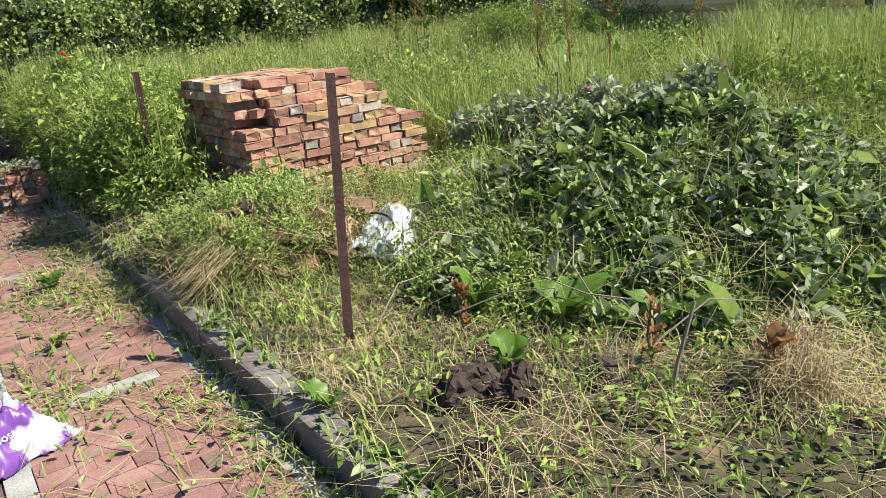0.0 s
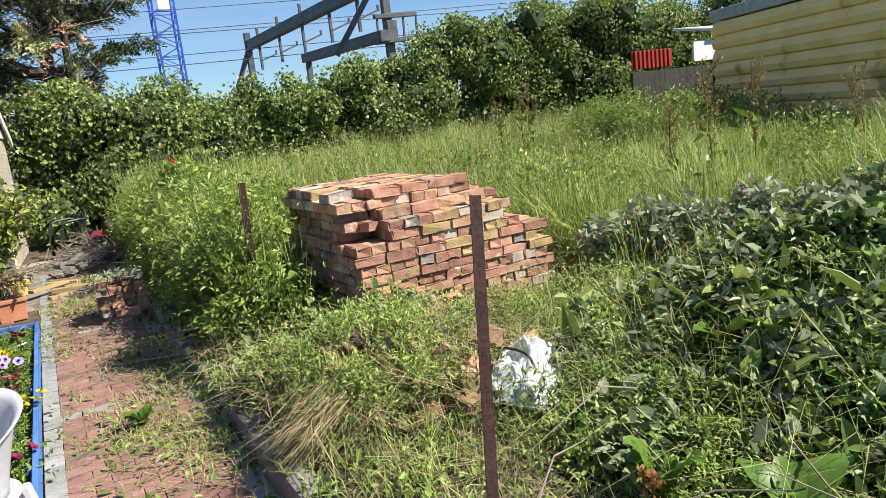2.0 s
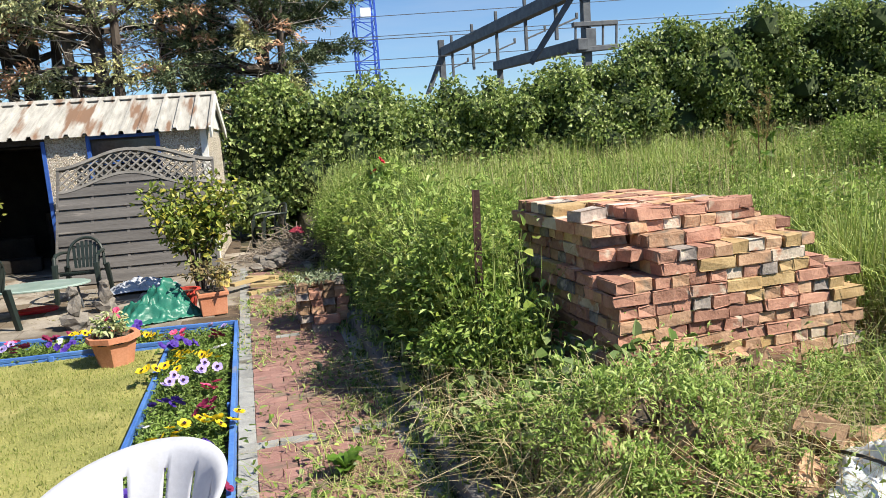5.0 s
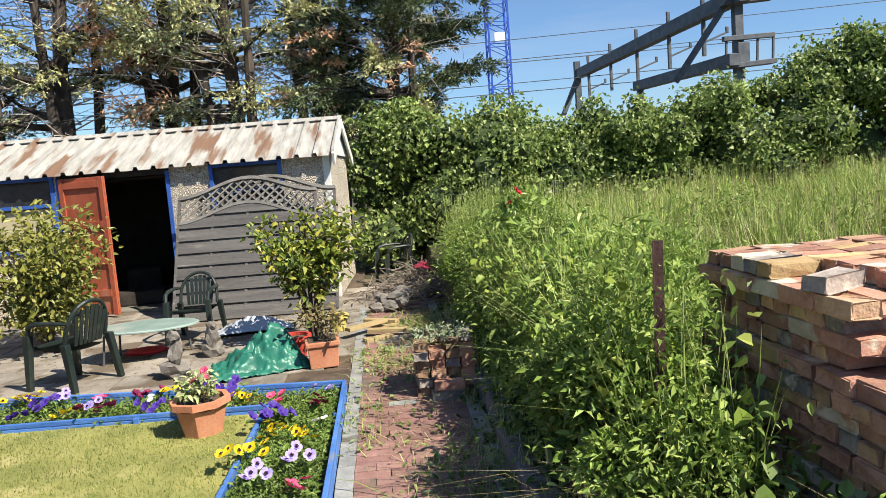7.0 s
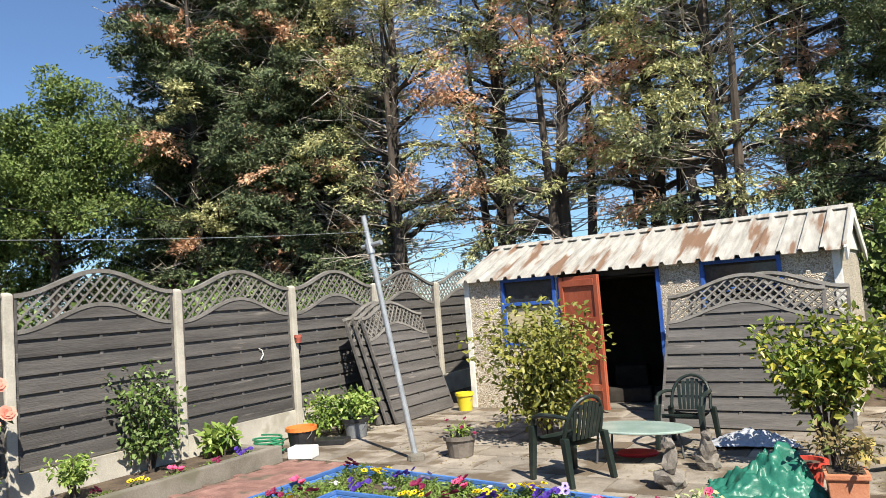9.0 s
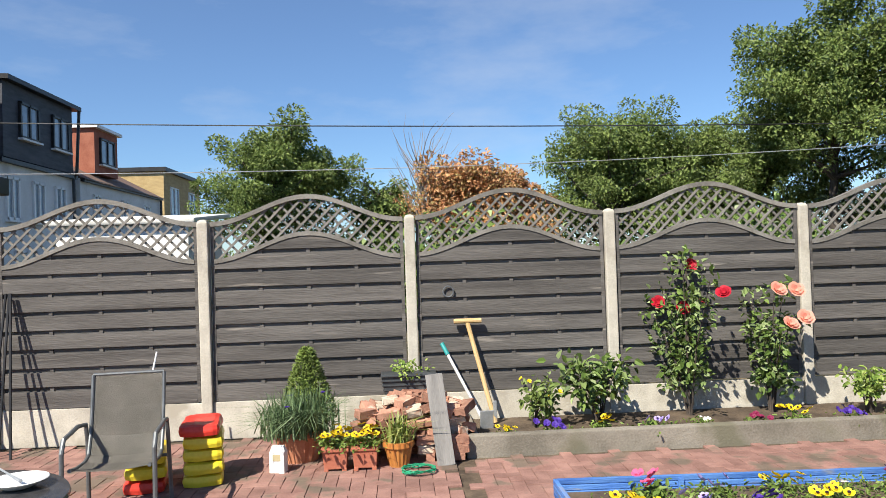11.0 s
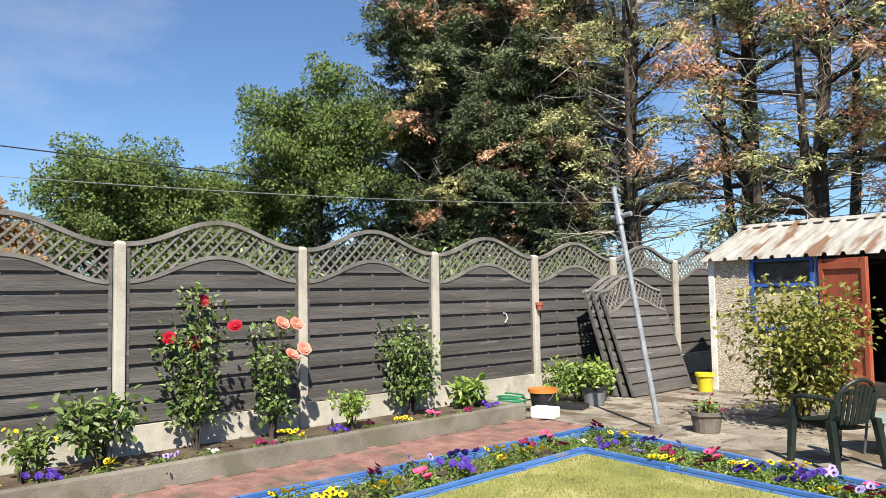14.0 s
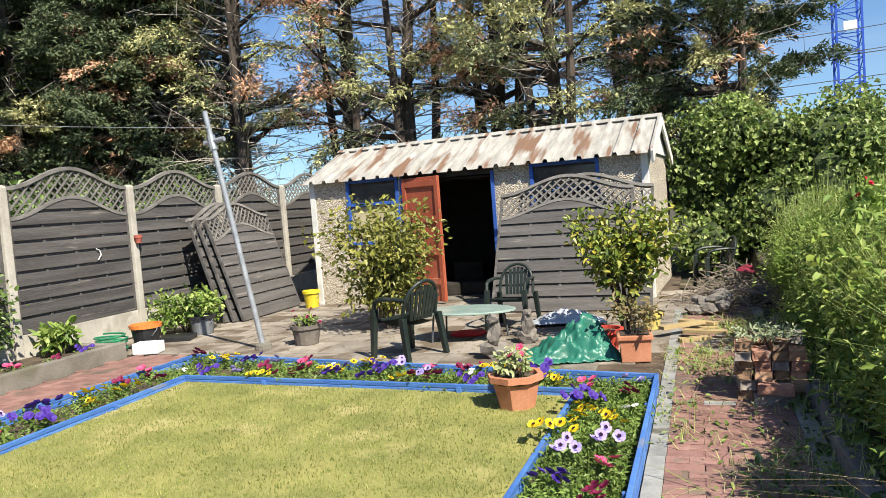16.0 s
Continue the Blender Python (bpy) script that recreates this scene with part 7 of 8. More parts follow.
pole_tool("litter_picker", "thin grey pole with pink tip behind the sling chair", (-6.0, -2.1, 0.0), (-6.3, -1.98, 0.9), 0.009, ALU)
def tee(root, f, t):
    bm = B()
    tube(bm, [t + Vector((0, -0.13, 0.02)), t + Vector((0, 0.13, 0.02))], 0.024, 10)
    part("crossbar", bm, PINE, root)
    bm = B()
    box(bm, 0.016, 0.034, 0.2, f + Vector((0, 0, 0)), bevel=0.006)
    part("blade", bm, GALV, root)
pole_tool("digging_bar", "pine T-handled digging tool leaning on the fence", (-6.62, 0.93, 0.1), (-6.82, 0.72, 1.0), 0.022, PINE, tee)
def tealgrip(root, f, t):
    d = t - f
    bm = B()
    tube(bm, [f + d * 0.86, t], 0.02, 10)
    part("grip", bm, surf("teal_grip", (0.01, 0.2, 0.2), (0.03, 0.3, 0.3), 5, 0.5, 0.05, 50), root, "teal plastic grip")
    bm = B()
    box(bm, 0.012, 0.12, 0.18, f + Vector((0, 0, -0.02)), (0, 12, 0), bevel=0.006)
    part("spade_blade", bm, GALV, root)
pole_tool("spade", "narrow spade with teal grip leaning by the rubble", (-6.45, 0.83, 0.1), (-6.8, 0.47, 0.82), 0.014, ALU, tealgrip)
hook = thing("wall_hook", "rusty ring hook hanging on the fence panel", "hook", pose(-6.86, 0.55, 1.3))
bm = B()
tube(bm, [(0, 0.05 * math.cos(a), 0.05 * math.sin(a)) for a in [i * 0.42 for i in range(16)]], 0.008, 6)
part("ring", bm, STEEL, hook)
wh = thing("hose_hook", "bent white wire hook on the fence panel", "hook", pose(-6.86, 7.25, 1.15))
bm = B()
tube(bm, [(0, -0.05, 0.08), (0, 0.0, 0.06), (0, 0.02, 0.0), (0, -0.03, -0.06)], 0.008, 6)
part("wire", bm, WHITE_PLAIN, wh)
hp = pot("hanging_pot", pose(-6.8, 7.88, 1.25), 0.035, 0.05, 0.11, surf("red_clay", (0.3, 0.07, 0.05), (0.42, 0.12, 0.08), 5, 0.8, 0.1, 50), "tiny red pot hung on the fence post", 14, 0.006)

# pot group by the fence
cone = pot("shrub_pot", pose(-6.05, -0.77, 0), 0.15, 0.2, 0.25, TERRACOTTA, "large ribbed terracotta pot by the fence", 32, 0.012, wave=0.02, waves=16)
CONE_LEAF = leafy("dwarf_spruce", [(0.1, 0.15, 0.03), (0.18, 0.25, 0.05), (0.26, 0.34, 0.09)], 0.55, 0.3)
cn = thing("conical_conifer", "bright green dwarf conical conifer in a pot", "shrub", pose(-6.3, -0.72, 0))
rng = np.random.default_rng(111)
n = 3800
t = rng.random(n) ** 0.8
a = rng.uniform(0, 6.283, n)
r = (0.235 * (1 - t) ** 0.75 + 0.015) * rng.uniform(0.8, 1.06, n)
P = np.stack([r * np.cos(a), r * np.sin(a), 0.25 + 0.63 * t], 1)
V, F = leaves(P, 0.035, rng, up=0.2, wide=0.35, out=np.stack([np.cos(a), np.sin(a), np.full(n, 0.8)], 1))
part("foliage", fast_mesh("foliage", V, F, CONE_LEAF), CONE_LEAF, cn)
bm = B()
lathe(bm, [(0.14, 0), (0.16, 0.25), (0.15, 0.35), (0.02, 0.8)], 14)
# Darker needle colour on the core paints the shade inside the foliage.
part("core", bm, surf("shaded_needles", (0.03, 0.05, 0.012), (0.07, 0.1, 0.025), 9, 0.95, 0.3), cn)
lv = thing("strap_leaf_plant", "arching strap-leaved plant with small blue flowers in a pot", "plant", pose(-6.02, -0.77, 0.22))
rng = np.random.default_rng(112)
P = np.stack([rng.normal(0, 0.11, 1200), rng.normal(0, 0.11, 1200), np.zeros(1200)], 1)
V, F = blades(P, 0.34, rng, 0.006, 0.8)
STRAP = leafy("grey_green_straps", [(0.07, 0.12, 0.05), (0.13, 0.2, 0.09), (0.22, 0.3, 0.16)], 0.5, 0.3)
part("foliage", fast_mesh("foliage", V, F, STRAP), STRAP, lv)
me = rosette(0.04, PET_PURPLE, 4)
for i in range(7):
    o = new("flower", me)
    o.parent = lv
    o.location = (rng.normal(0.05, 0.1), rng.normal(0, 0.12), rng.uniform(0.18, 0.34))
for y, s in ((-0.44, 1.0), (-0.21, 1.0)):
    tr = thing("square_trough", "small square terracotta plastic trough with feet", "plant pot", pose(-5.72, y, 0, 0, 0, 90), "pair of square troughs")
    bm = B()
    box(bm, 0.17, 0.17, 0.15, (0, 0, 0.02), taper=1.15, bevel=0.006)
    box(bm, 0.215, 0.215, 0.025, (0, 0, 0.155), bevel=0.006)
    for sx in (-1, 1):
        for sy in (-1, 1):
            box(bm, 0.035, 0.035, 0.03, (sx * 0.07, sy * 0.07, 0), bevel=0.004)
    part("body", bm, surf("brick_red_plastic", (0.34, 0.1, 0.06), (0.44, 0.16, 0.1), 5, 0.6, 0.06, 50), tr)
    p = copy_thing(beds[0], pose(-5.72, y, 0.16, 0, 0, 50 * y) @ Matrix.Scale(1.15, 4))
    tagged(p, "dense yellow pansies in the square trough", "flower", "trough pansies")
    p = copy_thing(beds[0], pose(-5.7, y + 0.03, 0.17, 0, 0, 150 + 50 * y) @ Matrix.Scale(1.0, 4))
    tagged(p, "dense yellow pansies in the square trough", "flower", "trough pansies")
pot("striped_pot", pose(-5.72, 0.05, 0), 0.075, 0.11, 0.2, surf("amber_glaze", (0.34, 0.12, 0.03), (0.5, 0.22, 0.06), 6, 0.3, 0.06, 30, stretch=(6, 6, 0.3)), "ribbed amber glazed pot", 36, 0.012, wave=0.025, waves=18)
sp = thing("spider_plant", "yellow-green spider plant in the amber pot", "plant", pose(-5.72, 0.05, 0.18))
P = np.stack([rng.normal(0, 0.04, 130), rng.normal(0, 0.04, 130), np.zeros(130)], 1)
V, F = blades(P, 0.24, rng, 0.008, 0.8)
SPID = leafy("spider_leaves", [(0.2, 0.27, 0.05), (0.32, 0.38, 0.1), (0.48, 0.5, 0.22)], 0.5, 0.35)
part("foliage", fast_mesh("foliage", V, F, SPID), SPID, sp)
ct = thing("carton", "small white carton standing on the paving", "carton", pose(-5.7, -0.88, 0, 0, 0, 80))
bm = B()
box(bm, 0.12, 0.09, 0.17, bevel=0.006)
box(bm, 0.118, 0.05, 0.04, (0, 0, 0.17), taper=0.75, bevel=0.004)
part("body", bm, WHITE_PLAIN, ct)
part("label", box(B(), 0.06, 0.002, 0.05, (0.0, -0.0465, 0.1)), PAINTED_BOARD, ct)
pl = thing("plank", "grey weathered plank leaning on the brick rubble", "plank", pose(-5.66, 0.42, 0.0, -18, -6, 90))
part("board", box(B(), 0.14, 0.025, 0.72, bevel=0.004), surf("grey_plank", (0.15, 0.145, 0.14), (0.25, 0.24, 0.23), 4, 0.85, 0.2, 40, stretch=(4, 4, 0.5)), pl)
dt = thing("trough_planter", "dark grey long planter on top of the rubble", "planter", pose(-6.3, 0.15, 0.47, 0, 0, 90))
bm = B()
box(bm, 0.42, 0.17, 0.17, taper=1.14, bevel=0.01)
for k in range(4):
    box(bm, 0.445 + 0.012 * k, 0.185 + 0.012 * k, 0.012, (0, 0, 0.03 + 0.04 * k), bevel=0.003)
part("body", bm, surf("charcoal_plastic", (0.03, 0.035, 0.04), (0.06, 0.065, 0.07), 5, 0.5, 0.05, 50), dt)
bush("trough_plant", pose(-6.3, 0.15, 0.6), WEED, 0.07, 0.2, 260, 0.035, "low green seedlings in the dark planter", "plant", 8, seed=121, stem_r=0.003)
mesh_net = thing("plastic_net", "tangled green plastic netting on the paving", "net", pose(-5.5, 0.2, 0))
bm = B()
for k in range(9):
    a0 = rng.uniform(0, 6)
    tube(bm, [(0.11 * math.cos(a0 + q * 0.8) * (1 + 0.2 * math.sin(q * k)), 0.13 * math.sin(a0 + q * 0.8), 0.015 + 0.03 * abs(math.sin(q * 1.3 + k))) for q in range(8)], 0.004, 4)
part("netting", bm, surf("net_green", (0.01, 0.2, 0.1), (0.03, 0.3, 0.16), 5, 0.5, 0.05, 50), mesh_net)


# ---------------------------------------------------------------- loose bricks and rubble
def loose_bricks(spots, label, group, seed, meshes=None):
    r = random.Random(seed)
    for m in spots:
        o = new("brick", r.choice(meshes or BRICK_MESHES))
        o.matrix_basis = m
        tagged(o, label, "brick", group)


BRICK_OLD = surf("soiled_brown_brick", (0.15, 0.09, 0.055), (0.34, 0.22, 0.13), 9, 0.95, 0.5, 60, stain=(0.09, 0.07, 0.05), stain_scale=7, stain_at=0.55, vary=0.25)
HALF = [brick_mesh("brick", mm, 200 + i, 0.13 + 0.02 * (i % 3), 0.1, 0.064) for i, mm in enumerate([BRICK_PALE, BRICK_RED, BRICK_OLD, BRICK_ORANGE, BRICK_RED, BRICK_OLD])]
r = random.Random(77)
sp_ = []
for i in range(46):
    lev = i // 20
    y = -0.22 + (i % 20) / 20 * 0.86 + r.uniform(-0.03, 0.03)
    hgt = 0.16 + 0.34 * max(0, 1 - abs(y - 0.2) / 1.0)
    for z in [q * 0.085 for q in range(int(hgt / 0.085) + 1)]:
        if lev == 0 or (lev == 1 and z > 0.05 and r.random() < 0.6):
            sp_.append(pose(-6.12 + 0.17 * lev - 0.12 * z + r.uniform(-0.05, 0.05), y, z + r.uniform(0, 0.015), r.uniform(-22, 22), r.uniform(-22, 22), r.uniform(0, 180)))
for q in range(3):
    sp_.append(pose(-5.83, 0.5, q * 0.066, 0, 0, 88 + 4 * q))
    sp_.append(pose(-5.83, 0.27, q * 0.066, 0, 90 if q == 0 else 0, 88))
loose_bricks(sp_, "broken reclaimed brick with mortar in the fence-side heap", "fence-side rubble", 5, [HALF[1], HALF[4], HALF[0], BRICK_MESHES[0], HALF[1], BRICK_MESHES[2], HALF[4]])
# rubble below the stack
sp_ = []
for i in range(58):
    x, y = r.uniform(1.35, 2.5), r.uniform(0.75, 1.95)
    if y > 1.7 and x < 1.6:
        continue
    sp_.append(pose(x, y, float(plot_z(x, y)) + r.uniform(-0.03, 0.1), r.uniform(-50, 50), r.uniform(-50, 50), r.uniform(0, 180)))
for i in range(16):
    x, y = r.uniform(2.0, 2.75), 1.86 + r.uniform(-0.14, 0.16)
    sp_.append(pose(x, y, float(plot_z(x, y)) + r.uniform(0.08, 0.2), r.uniform(-30, 30), r.uniform(-30, 30), r.uniform(0, 180)))
for x, y, z in ((1.86, 0.86, 0.2), (1.98, 0.95, 0.24), (2.2, 1.02, 0.36), (1.8, 0.98, 0.24), (1.7, 0.8, 0.15)):
    sp_.append(pose(x, y, z, r.uniform(-30, 30), r.uniform(-30, 30), r.uniform(0, 180)))
for i in range(64):
    t = 0.78 * r.random()
    x, y = 1.32 + 0.85 * t + r.uniform(-0.1, 0.1), 1.3 - 0.42 * t + r.uniform(-0.16, 0.2)
    sp_.append(pose(x, y, float(plot_z(x, y)) + r.uniform(-0.02, 0.16), r.uniform(-60, 60), r.uniform(-60, 60), r.uniform(0, 180)))
loose_bricks(sp_, "broken brick lying in the weeds below the stack", "rubble by the stack", 6, [HALF[1], HALF[5], HALF[3], HALF[2], HALF[5], HALF[2], HALF[5]])
# small pile on the path
ss = thing("small_brick_pile", "small pile of old mortared bricks with cut weeds on top", "brick pile", pose(0.76, 5.35, 0))
for lev in range(6):
    for i in range(4):
        for k in range(2):
            if lev == 5 and (i + k) % 2:
                continue
            put_brick(pose(-0.15 + 0.108 * i + r.uniform(-0.012, 0.012), -0.13 + 0.225 * k + r.uniform(-0.02, 0.02), 0.066 * lev, 0, 0, 90 + r.uniform(-7, 7)), ss, (HALF[2], HALF[1], BRICK_MESHES[7], BRICK_MESHES[0], HALF[5], BRICK_MESHES[8])[(lev * 2 + i + k) % 6])
put_brick(pose(0.0, -0.3, 0.0, 0, 0, 4), ss, BRICK_MESHES[7])
put_brick(pose(0.02, -0.31, 0.066, 0, 0, -6), ss, BRICK_MESHES[0])
rng = np.random.default_rng(133)
P = np.stack([0.76 + np.clip(rng.normal(0, 0.12, 300), -0.19, 0.19), 5.34 + np.clip(rng.normal(0, 0.15, 300), -0.24, 0.24), 0.4 + 0.03 * rng.random(300)], 1)
V, F = leaves(P, 0.038, rng, up=2.0, wide=0.4, full=True)
stuff("pile_cuttings", V, F, WILT, "cut green weeds lying on the small brick pile", "litter")
# boulders, twig heap and planks near the shed corner
for i in range(9):
    bm = B()
    rock(bm, r.uniform(0.07, 0.13), (0, 0, 0.05), i * 1.3, (1.2, 1, 0.6), 2)
    o = tagged(part("rubble_stone", bm, STONE, None), "rough grey rubble stone near the shed corner", "stone", "rubble stones")
    o.matrix_basis = pose(0.42 + r.uniform(-0.2, 0.2), 8.75 + r.uniform(-0.25, 0.3), 0.0 + 0.05 * (i % 3), 0, 0, i * 40)
rng = np.random.default_rng(131)
bm = B()
for i in range(260):
    c = Vector((0.72 + rng.normal(0, 0.3), 9.6 + rng.normal(0, 0.4), 0))
    rr2 = math.hypot((c.x - 0.72) / 0.6, (c.y - 9.6) / 0.8)
    c.z = max(0.03, 0.5 * (1 - rr2) * rng.random())
    d = Vector((rng.normal(), rng.normal(), rng.normal(0, 0.35))).normalized() * rng.uniform(0.15, 0.35)
    tube(bm, [c - d, c + Vector(rng.normal(0, 0.04, 3)), c + d], [0.006, 0.008, 0.003], 4)
th = tagged(part("twig_heap", bm, TWIG, None), "heap of dry grey prunings near the shed", "twig heap", kind="stuff")
cloth("red_cloth", pose(0.86, 9.45, 0.36, 0, 10, 0), 0.11, 0.08, 0.08, surf("red_fabric", (0.18, 0.012, 0.025), (0.27, 0.025, 0.05), 6, 0.8, 0.1, 60), "crumpled red cloth on the twig heap", "cloth", 31.0, 20)
PINE_NEW = surf("fresh_sawn_pine", (0.33, 0.24, 0.11), (0.46, 0.35, 0.18), 4, 0.7, 0.12, 40, stretch=(0.6, 4, 4))
for i in range(5):
    bm = B()
    box(bm, 0.3 + 0.1 * (i % 3), 0.09, 0.035, bevel=0.003)
    o = tagged(part("timber_offcut", bm, PINE_NEW, None), "fresh yellow sawn timber offcut on the patio", "timber", "timber offcuts")
    o.matrix_basis = pose(0.27 + 0.12 * math.sin(i * 2.3), 7.1 + 0.17 * i, 0.001 + 0.036 * (i % 3), 0, 0, (25, -15, 40, 5, -30, 60, 15)[i])

# ---------------------------------------------------------------- posts, clods, plants on the plot


def steel_post(base, top, label):
    root = thing("steel_post", label, "post", None, "angle iron posts")
    b_, t_ = Vector(base), Vector(top)
    d = t_ - b_
    bm = B()
    box(bm, 0.042, 0.006, d.length, (0, 0, 0))
    box(bm, 0.006, 0.042, d.length, (0.018, 0.018, 0))
    bmesh.ops.recalc_face_normals(bm, faces=bm.faces)
    sh = part("angle_bar", bm, RUST_POST, root)
    m = Matrix.Translation(b_) @ d.to_track_quat("Z", "Y").to_matrix().to_4x4() @ pose(0, 0, 0, 0, 0, 18)
    sh.matrix_basis = m
    for k in range(6):
        bm = B()
        lathe(bm, [(0.005, 0), (0.005, 0.003)], 8, rot=(90, 0, 0))
        o = part("bolt_hole", bm, BLACK, root)
        o.matrix_basis = m @ Matrix.Translation((-0.004, -0.003, d.length * (0.93 - 0.16 * k)))
    return root


dv = Vector((1.616 - 1.475, 0.005 + 0.137, 1.285 - 0.345)) / 0.94
steel_post(Vector((1.475, -0.137, 0.345)) - dv * 0.4, (1.616, 0.005, 1.285), "brown rusting angle iron post leaning over the weeds")
steel_post((1.44, 2.78, 0.0), (1.49, 2.84, 1.26), "brown angle iron post standing in the bank")
CLAY = surf("clay_clod", (0.035, 0.024, 0.019), (0.085, 0.058, 0.046), 8, 0.95, 0.6, 40)
for i, (x, y, s, tall) in enumerate(((1.5, -0.98, 0.11, 0.75), (1.6, -1.14, 0.075, 1.3), (1.92, -1.25, 0.08, 0.6), (1.3, -1.3, 0.06, 0.7), (1.8, -0.7, 0.06, 0.6))):
    bm = B()
    rock(bm, s, (0, 0, s * 0.4), i * 2.2 + 3, (1.1, 0.9, tall), 4, 0.28)
    o = tagged(part("clay_clod", bm, CLAY, None), "upturned clod of dark clay on the cleared strip", "clod", "clay clods")
    o.matrix_basis = pose(x, y, float(plot_z(x, y)) - 0.02)


def straw_tuft(m, n, L, label, seed, spread=0.9):
    rng = np.random.default_rng(seed)
    root = thing("straw_tuft", label, "straw", m, "dry grass tufts")
    P = np.stack([rng.normal(0, 0.07, n), rng.normal(0, 0.07, n), rng.uniform(0.02, 0.1, n)], 1)
    V, F = blades(P, L, rng, 0.0022, spread)
    tagged(part("stalk", fast_mesh("stalk", V, F, STRAW), STRAW, root), kind="stuff")


straw_tuft(pose(1.34, 0.96, 0.33, 0, -114, 22), 520, 0.34, "sheaf of dry straw hanging over the kerb", 141, 0.26)
straw_tuft(pose(1.35, 1.0, 0.16), 260, 0.25, "dry bleached grass clump by the kerb", 142)
straw_tuft(pose(2.35, -1.75, 0.1), 420, 0.13, "dry tangled grass clump on the cleared strip", 143, 1.4)
straw_tuft(pose(2.6, -1.6, 0.1), 320, 0.13, "dry tangled grass clump on the cleared strip", 144, 1.4)
straw_tuft(pose(5.6, 0.2, 0.2), 500, 0.5, "brown bundle of dry stems on the weed heap", 145, 1.0)


def leaf_plant(m, material, n, L, w, label, seed, stem=0.0, cat="weed", tilt=0.55):
    """A rosette of long curved leaves, each with a fold along the midrib."""
    rng = np.random.default_rng(seed)
    root = thing("dock_plant" if L > 0.12 else "seedling", label, cat, m)
    if stem:
        bm = B()
        tube(bm, [(0, 0, 0), (0.02, 0.01, stem * 0.5), (0.0, 0.03, stem)], [0.008, 0.006, 0.003], 6)
        part("stem", bm, STEMS, root)
    for i in range(n):
        bm = B()
        prev = None
        ll = L * rng.uniform(0.7, 1.2)
        for k in range(7):
            t = k / 6
            x = ll * t * math.cos(tilt + 0.2)
            z = ll * (math.sin(tilt) * t * 1.6 - 0.75 * t * t * math.sin(tilt) * 1.1)
            ww = w * ll * math.sin(math.pi * (0.06 + 0.92 * t)) ** 0.8
            wv = 0.012 * math.sin(k * 2.1 + i)
            q = [bm.verts.new((x, -ww, z + ww * 0.35 + wv)), bm.verts.new((x, 0, z)), bm.verts.new((x, ww, z + ww * 0.35 - wv))]
            if prev:
                bm.faces.new((prev[0], prev[1], q[1], q[0]))
                bm.faces.new((prev[1], prev[2], q[2], q[1]))
            prev = q
        for f in bm.faces:
            f.smooth = True
        o = part("leaf", bm, material, root)
        o.matrix_basis = pose(0, 0, stem * rng.uniform(0.2, 0.95) if stem else 0.01, 0, rng.uniform(-12, 8), 360 * i / n + rng.uniform(-25, 25))
    return root


STEMS = surf("reddish_stems", (0.13, 0.06, 0.03), (0.24, 0.15, 0.06), 8, 0.7, 0.1, 40)
DOCK = leafy("dock_leaf", [(0.1, 0.2, 0.025), (0.16, 0.28, 0.04)], 0.42, 0.45)
REDL = leafy("reddening_leaf", [(0.3, 0.1, 0.05), (0.26, 0.16, 0.05), (0.16, 0.18, 0.05)], 0.5, 0.4)
gz = lambda x, y: float(plot_z(x, y))
for i, (x, y, n, L, mt, st, lab) in enumerate((
        (2.05, -0.35, 5, 0.32, DOCK, 0.0, "broad-leaved dock with upright green leaves"),
        (2.25, -0.75, 6, 0.3, DOCK, 0.0, "broad-leaved dock flattened on the strip"),
        (1.82, -0.55, 14, 0.065, REDL, 0.3, "small sycamore seedling with reddening leaves"),
        (2.15, -1.3, 12, 0.065, REDL, 0.3, "small reddish seedling on the strip"),
        (1.72, -0.95, 4, 0.14, DOCK, 0.1, "bright green seedling by the clods"),
        (1.1, -0.62, 5, 0.12, DOCK, 0.03, "small green weed growing by the kerb"),
        (2.5, -1.1, 7, 0.26, DOCK, 0.0, "broad-leaved dock on the cleared strip"),
        (2.9, -0.6, 8, 0.26, DOCK, 0.1, "broad-leaved dock beside the heap"),
        (2.35, -1.65, 9, 0.1, REDL, 0.2, "withered orange-leaved weed on the strip"),
        (2.6, 0.35, 8, 0.3, DOCK, 0.0, "broad-leaved dock beside the sack"),
        (3.0, 0.1, 8, 0.3, DOCK, 0.1, "broad-leaved dock at the edge of the heap"),
        (0.55, 2.2, 7, 0.13, DOCK, 0.05, "yellow-green weed sprouting between the pavers"),
        (0.42, 1.15, 5, 0.1, DOCK, 0.03, "small weed sprouting between the pavers"),
        (5.4, 3.6, 10, 0.35, DOCK, 0.2, "large dock in the long grass"), (6.5, 4.6, 10, 0.4, DOCK, 0.3, "large dock in the long grass"), (4.7, 2.6, 9, 0.3, DOCK, 0.2, "large dock in the long grass"))):
    leaf_plant(pose(x, y, gz(x, y) if x > 1.08 else 0.0, 0, 0, 37 * i), mt, n, L, 0.2 if L > 0.14 else 0.34, lab, 150 + i, st, tilt=0.9 if i == 0 else 0.6)
